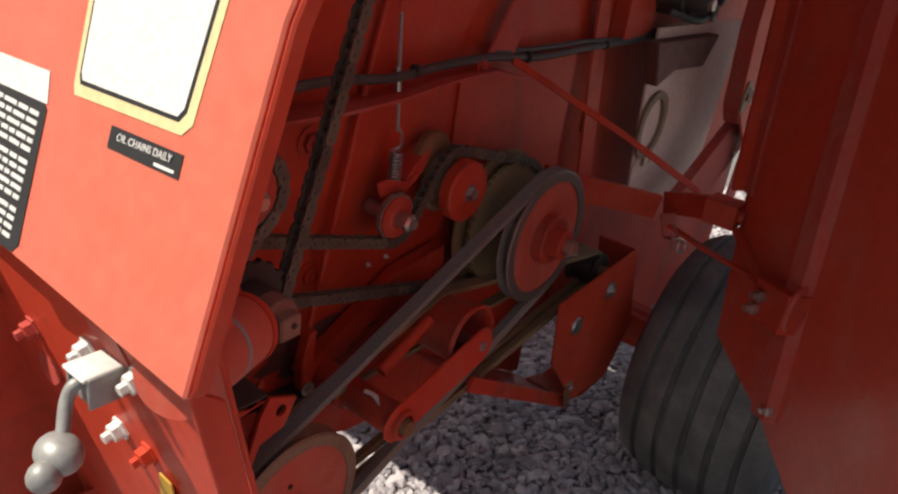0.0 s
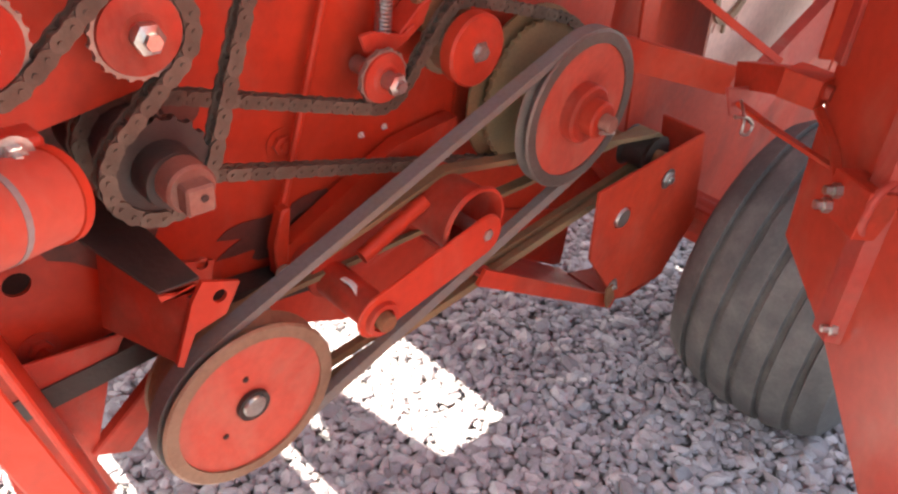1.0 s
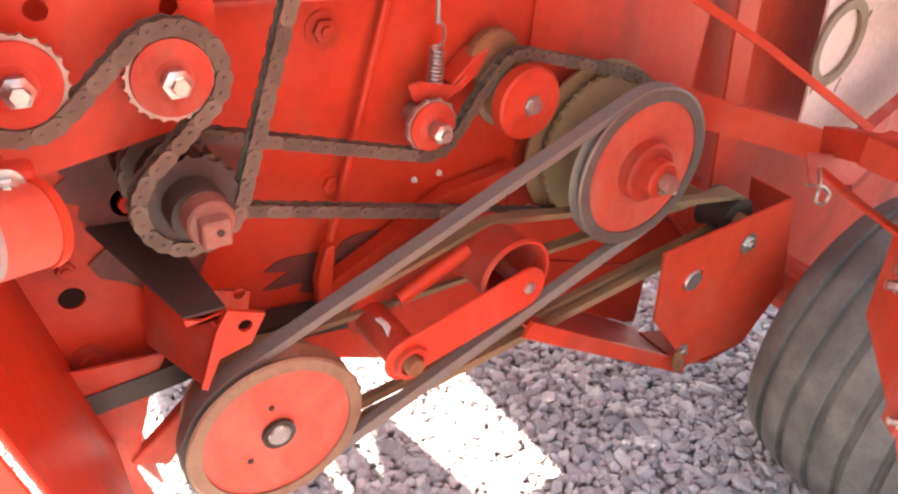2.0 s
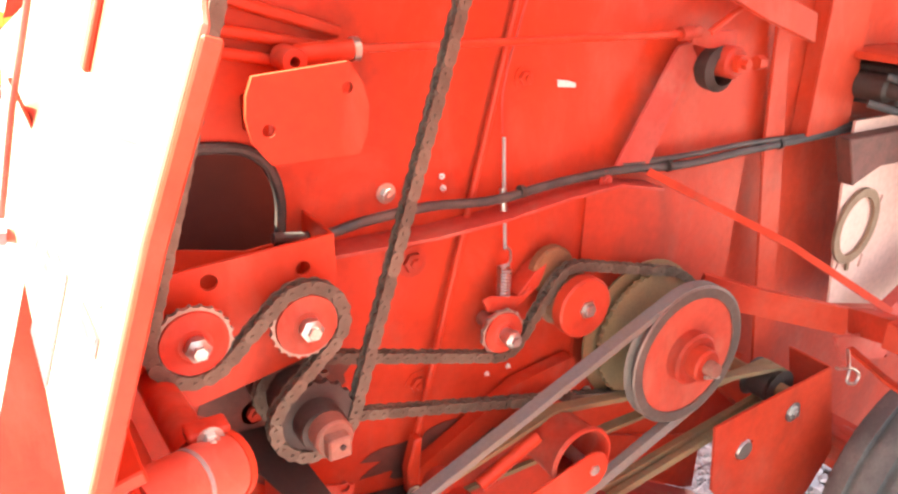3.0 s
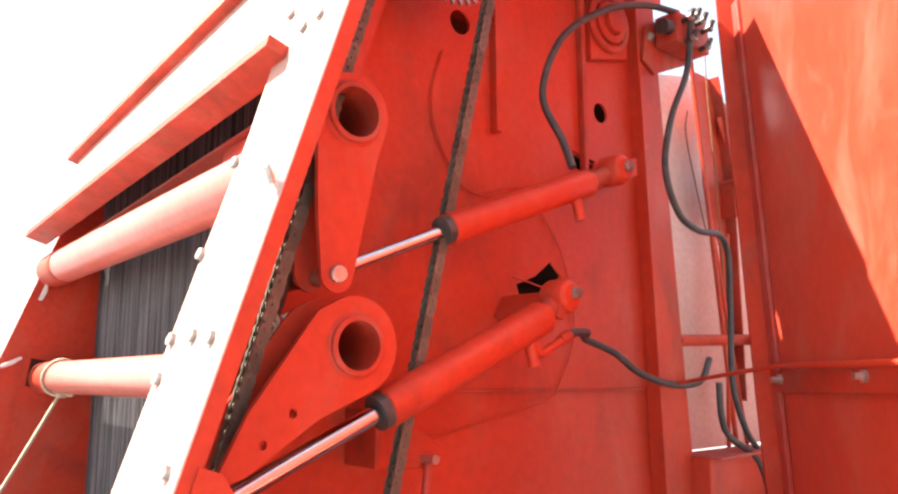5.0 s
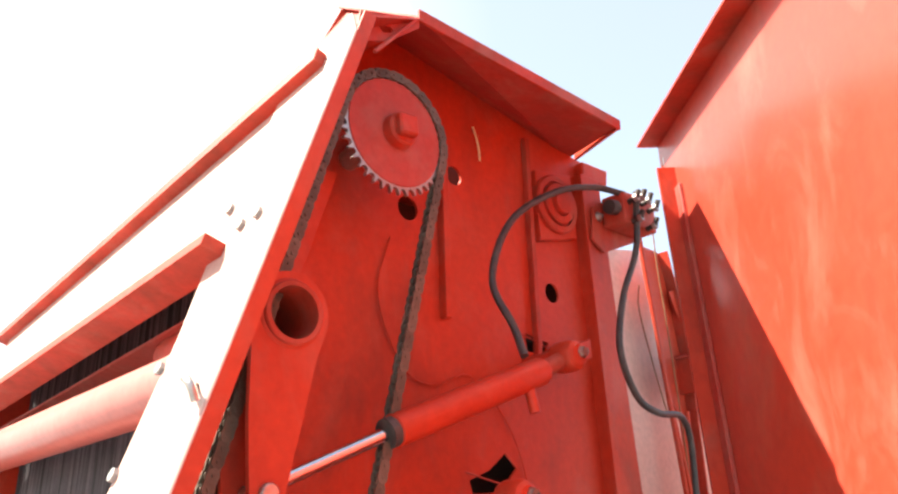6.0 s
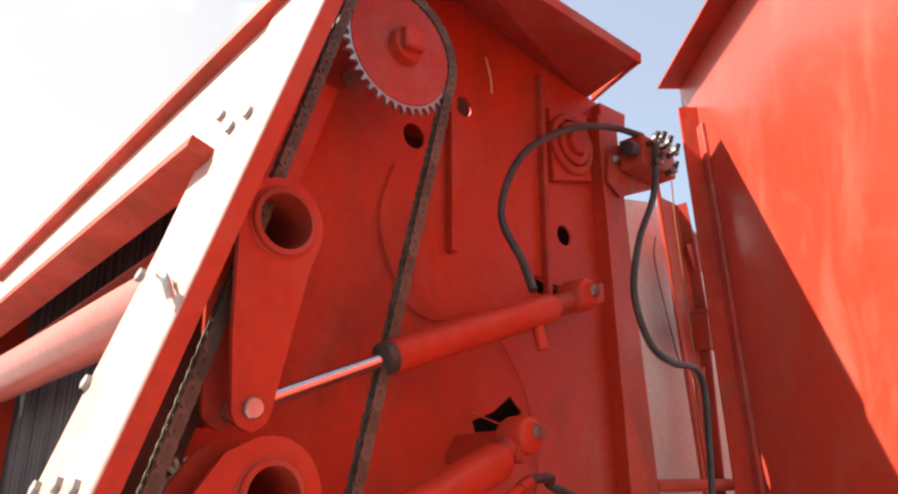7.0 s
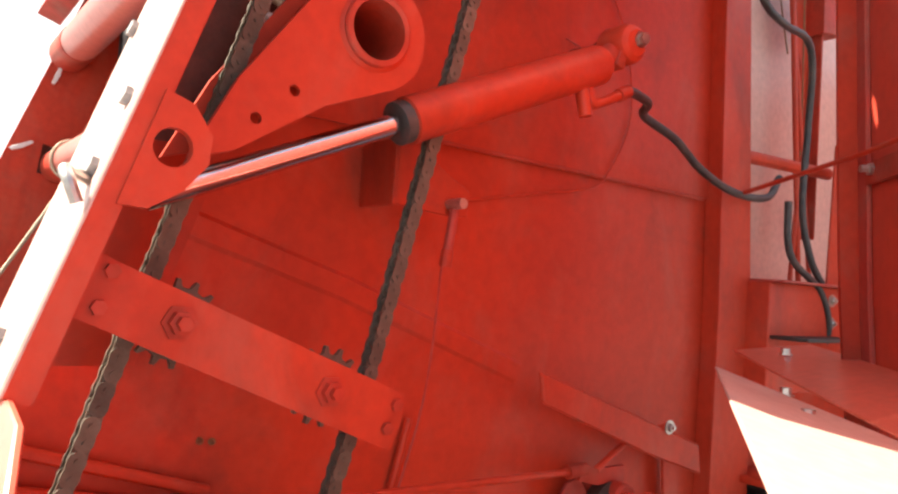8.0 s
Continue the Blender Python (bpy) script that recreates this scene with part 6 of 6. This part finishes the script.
clip = [(1.585, -0.292, 0.884), (1.613, -0.297, 0.878), (1.635, -0.297, 0.870), (1.650, -0.302, 0.854), (1.641, -0.302, 0.840), (1.625, -0.297, 0.844), (1.621, -0.297, 0.860), (1.635, -0.287, 0.872), (1.675, -0.257, 0.880)]
part("spring_pin", tube(smooth_path(clip), 0.0032, 8), STEEL, joint, "bent wire spring pin")
stay = thing("door_stay", "red door stay of flat bars bolted to the door", "stay")
g = Vector(on_gate(0.60, 0.840, 0.05))
part("bar", flat_bar([(1.735, -0.365, 0.905), (1.680, -0.440, 0.860), tuple(g)], 0.016, 0.008, (0, 0, 1)), RED, stay)
part("second_bar", flat_bar([(1.74, -0.225, 0.850), (1.70, -0.33, 0.842), (1.672, -0.452, 0.832)], 0.016, 0.007, (0, 0, 1)), RED, stay)
part("bracket", gate_slab([(0.565, 0.87), (0.675, 0.885), (0.675, 0.80), (0.575, 0.795)], 0.0, 0.05), RED_WORN, stay)
for s, z in ((0.600, 0.845), (0.590, 0.812)):
    p = on_gate(s, z, 0.05)
    bm = lathe([(0, 0.0), (0.013, 0.0), (0.013, -0.012), (0.008, -0.013), (0.008, -0.026), (0, -0.027)], n=6)
    bmesh.ops.rotate(bm, cent=(0, 0, 0), matrix=Matrix.Rotation(math.atan2(GATE_IN.y, GATE_IN.x) + radians(90), 3, "Z"), verts=bm.verts)
    part("bolt", moved(bm, *p), STEEL, stay)
part("hook", tube(smooth_path([on_gate(0.66, 0.90, 0.01), on_gate(0.675, 0.88, 0.04), on_gate(0.672, 0.82, 0.04), on_gate(0.66, 0.80, 0.01)]), 0.007, 10), RED_DUSTY, stay)

single("wall_rear_low", prism([(1.735, 0.40), (2.10, 0.33), (2.40, 0.21), (2.70, 0.07), (3.40, 0.03), (3.40, 1.40), (1.735, 1.40)], 0.13, 0.136), RED, "dark red recessed rear sheet", "machine wall", kind="structure")
pale = thing("pale_sheet", "pale pinkish sheet with a dark oval ring", "sheet")
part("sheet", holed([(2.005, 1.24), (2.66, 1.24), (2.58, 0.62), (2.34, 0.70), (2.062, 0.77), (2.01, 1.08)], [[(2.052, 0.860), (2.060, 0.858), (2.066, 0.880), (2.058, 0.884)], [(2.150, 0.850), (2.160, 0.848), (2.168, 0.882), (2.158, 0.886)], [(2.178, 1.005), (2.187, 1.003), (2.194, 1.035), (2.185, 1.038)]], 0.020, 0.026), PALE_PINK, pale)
oval = [(2.090 + 0.074 * math.cos(a), 0.012, 0.974 + 0.085 * math.sin(a) + 0.007 * math.cos(a)) for a in [i * 2 * math.pi / 32 for i in range(32)]]
part("ring", sweep(oval, [(-0.011, -0.004), (0.011, -0.004), (0.011, 0.004), (-0.011, 0.004)], (0, 1, 0), closed=True), RIM_WORN, pale, "dark grimy oval ring")
part("ring_tail", flat_bar([(2.088, 0.012, 0.890), (2.092, 0.012, 0.857)], 0.010, 0.006, (0, 1, 0)), RIM_WORN, pale)
# dark colour imitates the shaded underside of the ledge
single("ledge", prism([(1.93, 1.215), (2.35, 1.215), (2.28, 1.13), (2.08, 1.135), (1.98, 1.10)], -0.02, 0.018, w=0.003), SMEAR_SHADE, "ledge box under the cables, coloured dark as if shaded", "ledge")
rail = thing("rear_rail", "thick red square rail at the rear", "rail")
part("tube", bevel(sweep([(2.10, -0.100, 0.726), (2.46, -0.100, 0.909), (2.60, -0.100, 0.980)], rect(0.152, 0.030), (0, 1, 0)), 0.005, 2), RED_DUSTY, rail)
part("bolt", moved(lathe([(0, 0.0), (0.008, 0.0), (0.008, -0.006), (0, -0.007)], 0, 0, 6), 2.475, -0.116, 0.865), STEEL, rail)

rear_up = thing("rear_upright", "dark red folded upright beside the open door", "frame post")
part("web", prism([(2.245, 1.26), (2.285, 1.043), (2.440, 0.905), (2.425, 0.740), (2.515, 0.715), (2.545, 0.920), (2.768, 0.879), (2.80, 1.40), (2.245, 1.40)], -0.150, -0.144), RED, rear_up)
part("fold", sweep([(2.248, -0.125, 1.40), (2.248, -0.125, 1.26), (2.288, -0.125, 1.043), (2.330, -0.125, 0.990)], rect(0.006, 0.045), (0, 1, 0)), RED_DUSTY, rear_up)
part("latch_plate", holed([(2.285, 1.030), (2.320, 1.030), (2.335, 1.080), (2.325, 1.115), (2.295, 1.115), (2.280, 1.075)], [circle(2.307, 1.072, 0.012, 12)], -0.156, -0.150), RIM_WORN, rear_up)
part("latch", tube([(2.312, -0.165, 1.055), (2.320, -0.168, 1.085), (2.312, -0.160, 1.100)], 0.005, 8), STEEL, rear_up)
bolt(rear_up, 2.49, -0.150, 1.10, 0.010)

# flaps over the linkage
sw = SWING
flap = thing("linkage_flap", "orange-red sheet flaps bolted beside the open door", "flap")
# upper flap takes the sunlit orange colour to look brightly lit
part("upper_flap", sheet_of([(1.772, -0.060, 1.683), (1.285, -0.620, 1.628), on_gate(0.95, 1.66, 0.01), on_gate(0.03, 1.70, 0.01)], 0.004), SHIELD, flap)
# pale base colour imitates direct sun on this flap
part("lower_flap", sheet_of([(1.456, -0.229, 1.676), (0.600, -0.838, 1.694), (0.860, -1.000, 1.600), (1.10, -0.95, 1.60)], 0.004), PALE, flap, "lower flap coloured pale as if in full sun")
part("hanger", gate_slab([(0.42, 1.60), (0.90, 1.60), (0.90, 1.67), (0.42, 1.68)], 0.0, 0.004), RED, flap)
for p in ((1.757, -0.176, 1.690), (1.451, -0.350, 1.652), (1.284, -0.472, 1.650)):
    bm = lathe([(0, 0.0), (0.012, 0.0), (0.012, -0.003), (0.008, -0.003), (0.008, -0.012), (0, -0.013)], n=6)
    bmesh.ops.rotate(bm, cent=(0, 0, 0), matrix=Matrix.Rotation(radians(-90), 3, "X"), verts=bm.verts)
    part("bolt", moved(bm, *p), STEEL, flap)
box_top = thing("linkage_box", "dark red linkage box with bolts under the hoses", "box")
part("body", bevel(box(1.995, 2.34, 0.0, 0.09, 1.58, 1.832, 0.003), 0.002), RED, box_top)
part("ledge", bevel(box(2.00, 2.36, -0.03, 0.10, 1.832, 1.838, 0.002), 0.001), RED_DUSTY, box_top)
part("lower_shelf", bevel(box(2.00, 2.30, -0.09, 0.0, 1.705, 1.713, 0.002), 0.001), GREASE, box_top, "grimy dark shelf")
for x, z in ((2.27, 1.80), (2.27, 1.745)):
    bolt(box_top, x, 0.0, z, 0.010)
coup = thing("hose_coupling", "black greasy hose coupling under the linkage box", "coupling")
part("body", lathe([(0, -0.075), (0.020, -0.075), (0.024, -0.068), (0.024, -0.02), (0.032, -0.014), (0.032, 0.10), (0, 0.10)], 2.05, 1.315, 28), GREASE, coup)
for k, pts in enumerate(([(2.00, 0.0, 1.285), (2.05, -0.06, 1.272), (2.14, -0.05, 1.30), (2.26, 0.0, 1.29)], [(2.06, -0.03, 1.352), (2.12, -0.07, 1.345), (2.20, -0.05, 1.312), (2.30, 0.0, 1.33)], [(2.02, -0.02, 1.345), (2.05, -0.08, 1.320), (2.10, -0.07, 1.285), (2.20, -0.04, 1.268)])):
    part("hose", tube(smooth_path(pts, 8), 0.009, 10), HOSE, coup)
part("nut", moved(lathe([(0, -0.075), (0.016, -0.075), (0.016, -0.088), (0.010, -0.09), (0, -0.091)], 0, 0, 6), 2.05, 0, 1.315), STEEL, coup)
part("block", bevel(box(2.06, 2.26, -0.03, 0.10, 1.27, 1.36, 0.004), 0.003), GREASE, coup)
single("cover_bar", bevel(box(2.00, 2.40, -0.05, 0.10, 1.375, 1.392, 0.003), 0.002), RED, "red cover bar above the hose coupling", "bar")


# ---- tyre ----
wheel = thing("carrying_wheel", "black ribbed implement tyre standing on the gravel", "wheel")
WX, WZ, WR, WY0, WY1 = 2.15, 0.35, 0.385, -0.60, -0.19
prof = []
w = WY1 - WY0
ribs = 6
for i in range(ribs):
    c0, c1 = WY0 + w * (i + 0.06) / ribs, WY0 + w * (i + 0.90) / ribs
    cr = lambda y: WR - 0.055 * (abs((y - (WY0 + WY1) / 2) / (w / 2)) ** 2.6)
    prof += [(cr(c0) - 0.013, c0), (cr(c0), c0 + 0.004), (cr((c0 + c1) / 2) + 0.001, (c0 + c1) / 2), (cr(c1), c1 - 0.004), (cr(c1) - 0.013, c1)]
prof = [(0.19, WY0 + 0.05), (0.21, WY0 + 0.02), (0.26, WY0 - 0.006), (0.305, WY0 - 0.004)] + prof + [(0.305, WY1 + 0.004), (0.26, WY1 + 0.006), (0.21, WY1 - 0.02), (0.19, WY1 - 0.05)]
part("tyre", lathe(prof, WX, WZ, 72, closed=True), RUBBER, wheel)
part("rim", lathe([(0.0, WY0 + 0.10), (0.10, WY0 + 0.10), (0.15, WY0 + 0.06), (0.195, WY0 + 0.03), (0.205, WY0 + 0.02), (0.205, WY1 - 0.02), (0, WY1 - 0.04)], WX, WZ, 40), RED_DUSTY, wheel)
part("hub", lathe([(0, WY0 + 0.04), (0.05, WY0 + 0.04), (0.055, WY0 + 0.10), (0.055, WY1 + 0.15)], WX, WZ, 24), RED_WORN, wheel)
single("axle_beam", bevel(box(WX - 0.05, WX + 0.05, WY1 - 0.05, 1.6, WZ - 0.05, WZ + 0.05, 0.004), 0.004), RED, "square red axle beam", "axle")
single("axle_leg", bevel(sweep([(WX - 0.05, 0.10, WZ), (1.80, 0.10, 0.62)], rect(0.10, 0.05), (0, 1, 0)), 0.004, 2), RED, "red axle leg below the frame", "leg")


# ---- gravel: many small stones ----
def make_gravel(seed, x0, x1, y0, y1, spacing, size, sink):
    rg = np.random.RandomState(seed)
    nx, ny = int((x1 - x0) / spacing), int((y1 - y0) / spacing)
    gx, gy = np.meshgrid(np.arange(nx), np.arange(ny), indexing="ij")
    px = x0 + (gx.ravel() + rg.uniform(0, 1, nx * ny)) * spacing
    py = y0 + (gy.ravel() + rg.uniform(0, 1, nx * ny)) * spacing
    n = len(px)
    t = (1 + 5 ** 0.5) / 2
    base = np.array([(-1, t, 0), (1, t, 0), (-1, -t, 0), (1, -t, 0), (0, -1, t), (0, 1, t), (0, -1, -t), (0, 1, -t), (t, 0, -1), (t, 0, 1), (-t, 0, -1), (-t, 0, 1)]) / 1.9
    tri = np.array([(0, 11, 5), (0, 5, 1), (0, 1, 7), (0, 7, 10), (0, 10, 11), (1, 5, 9), (5, 11, 4), (11, 10, 2), (10, 7, 6), (7, 1, 8), (3, 9, 4), (3, 4, 2), (3, 2, 6), (3, 6, 8), (3, 8, 9), (4, 9, 5), (2, 4, 11), (6, 2, 10), (8, 6, 7), (9, 8, 1)])
    v = base[None] * rg.uniform(0.62, 1.25, (n, 12, 1))
    s = size * rg.lognormal(0, 0.32, (n, 1, 1)) * np.stack([rg.uniform(0.8, 1.35, n), rg.uniform(0.65, 1.0, n), rg.uniform(0.45, 0.8, n)], 1)[:, None, :]
    v = v * s
    a, b, c = rg.uniform(0, 6.283, n), rg.uniform(-0.5, 0.5, n), rg.uniform(-0.5, 0.5, n)
    ca, sa, cb, sb, cc, sc = np.cos(a), np.sin(a), np.cos(b), np.sin(b), np.cos(c), np.sin(c)
    z0, o1 = np.zeros(n), np.ones(n)
    rz = np.stack([np.stack([ca, -sa, z0], 1), np.stack([sa, ca, z0], 1), np.stack([z0, z0, o1], 1)], 1)
    rx = np.stack([np.stack([o1, z0, z0], 1), np.stack([z0, cb, -sb], 1), np.stack([z0, sb, cb], 1)], 1)
    ry = np.stack([np.stack([cc, z0, sc], 1), np.stack([z0, o1, z0], 1), np.stack([-sc, z0, cc], 1)], 1)
    v = np.einsum("nij,nkj->nki", rz @ rx @ ry, v)
    pz = -0.021 - 0.099 * np.clip(py, -2.0, 2.5) - sink + rg.uniform(-0.004, 0.006, n)
    v = v + np.stack([px, py, pz], 1)[:, None, :]
    me = bpy.data.meshes.new("gravel")
    faces = (tri[None] + 12 * np.arange(n)[:, None, None]).reshape(-1, 3)
    me.from_pydata(v.reshape(-1, 3).tolist(), [], faces.tolist())
    me.materials.append(GRAVEL)
    ob = new("gravel", me)
    return tagged(ob, "loose grey crushed-rock gravel over the whole yard", "gravel", kind="stuff")


GRAVEL = material("loose_gravel", (0.52, 0.495, 0.51), 0.85, 0, (0.36, 0.34, 0.355), 0.8, 26, 240, 0.35)
gn = GRAVEL.node_tree
geo = gn.nodes.new("ShaderNodeNewGeometry")
isl = gn.nodes.new("ShaderNodeValToRGB")
isl.color_ramp.elements[0].color, isl.color_ramp.elements[1].color = (0.58, 0.57, 0.60, 1), (1.25, 1.22, 1.22, 1)
mul = gn.nodes.new("ShaderNodeMixRGB")
mul.blend_type = "MULTIPLY"
mul.inputs["Fac"].default_value = 1.0
bs = gn.nodes["Principled BSDF"]
src = bs.inputs["Base Color"].links[0].from_socket
gn.links.new(geo.outputs["Random Per Island"], isl.inputs["Fac"])
gn.links.new(src, mul.inputs["Color1"])
gn.links.new(isl.outputs["Color"], mul.inputs["Color2"])
gn.links.new(mul.outputs["Color"], bs.inputs["Base Color"])
make_gravel(1, 0.2, 3.3, -1.3, 2.0, 0.0180, 0.0148, 0.004)
for seed, (x0, x1, y0, y1) in enumerate(((-2.2, 0.2, -2.0, 2.5), (3.3, 5.2, -2.0, 2.5), (0.2, 3.3, -2.0, -1.3), (0.2, 3.3, 2.0, 2.5)), 2):
    make_gravel(seed, x0, x1, y0, y1, 0.026, 0.0185, 0.005)


# ---- far yard: parked implements, the red one in dusty red to imitate glare ----
def implement(name, label, x, y, w, h, paint, wheel_r, turn=0.0):
    """A parked farm implement: frame, hopper with ribs, drawbar and two wheels."""
    g = ground_z(x, y) - 0.01
    t = thing(name, label, "farm implement", "parked implements", at=(x, y, g))
    t.rotation_euler = (0, 0, turn)
    hop = [(-w * 0.5, h * 0.45), (w * 0.5, h * 0.45), (w * 0.62, h), (-w * 0.62, h)]
    part("hopper", prism(hop, -w * 0.35, w * 0.35, w=0.03), paint, t)
    part("frame", box(-w * 0.7, w * 0.7, -w * 0.28, w * 0.28, h * 0.30, h * 0.42, 0.01), GREASE, t)
    for k in range(5):
        xx = -w * 0.45 + w * 0.225 * k
        part("rib", box(xx - 0.02, xx + 0.02, -w * 0.39, -w * 0.35, h * 0.45, h * 0.98, 0.004), paint, t)
    for s in (-1, 1):
        part("wheel", lathe([(0.0, -0.09), (wheel_r * 0.55, -0.09), (wheel_r * 0.9, -0.11), (wheel_r, -0.06), (wheel_r, 0.06), (wheel_r * 0.9, 0.11), (0, 0.09)], s * w * 0.45, wheel_r, 28), RUBBER, t)
        part("leg", box(s * w * 0.45 - 0.03, s * w * 0.45 + 0.03, -0.12, 0.12, wheel_r * 0.8, h * 0.36, 0.005), GREY, t)
    part("drawbar", tube([(w * 0.6, 0, h * 0.35), (w * 1.1, 0, h * 0.28), (w * 1.6, 0, 0.05)], 0.04, 10), paint, t)
    return t


implement("seed_drill", "red implement with ribbed hopper parked in the yard", 2.25, 27.5, 1.5, 1.35, RED_DUSTY, 0.30, 0.3)
implement("spreader", "grey implement with ribbed hopper parked in the yard", 0.9, 26.5, 1.3, 1.5, GREY, 0.32, 0.1)
implement("grain_cart", "small yellow implement with black wheels parked in the yard", 1.0, 15.0, 0.45, 0.50, YELLOW, 0.17, -0.4)
implement("mower", "low yellow implement with dark frame parked in the yard", 0.62, 9.6, 0.34, 0.34, YELLOW, 0.12, 0.6)
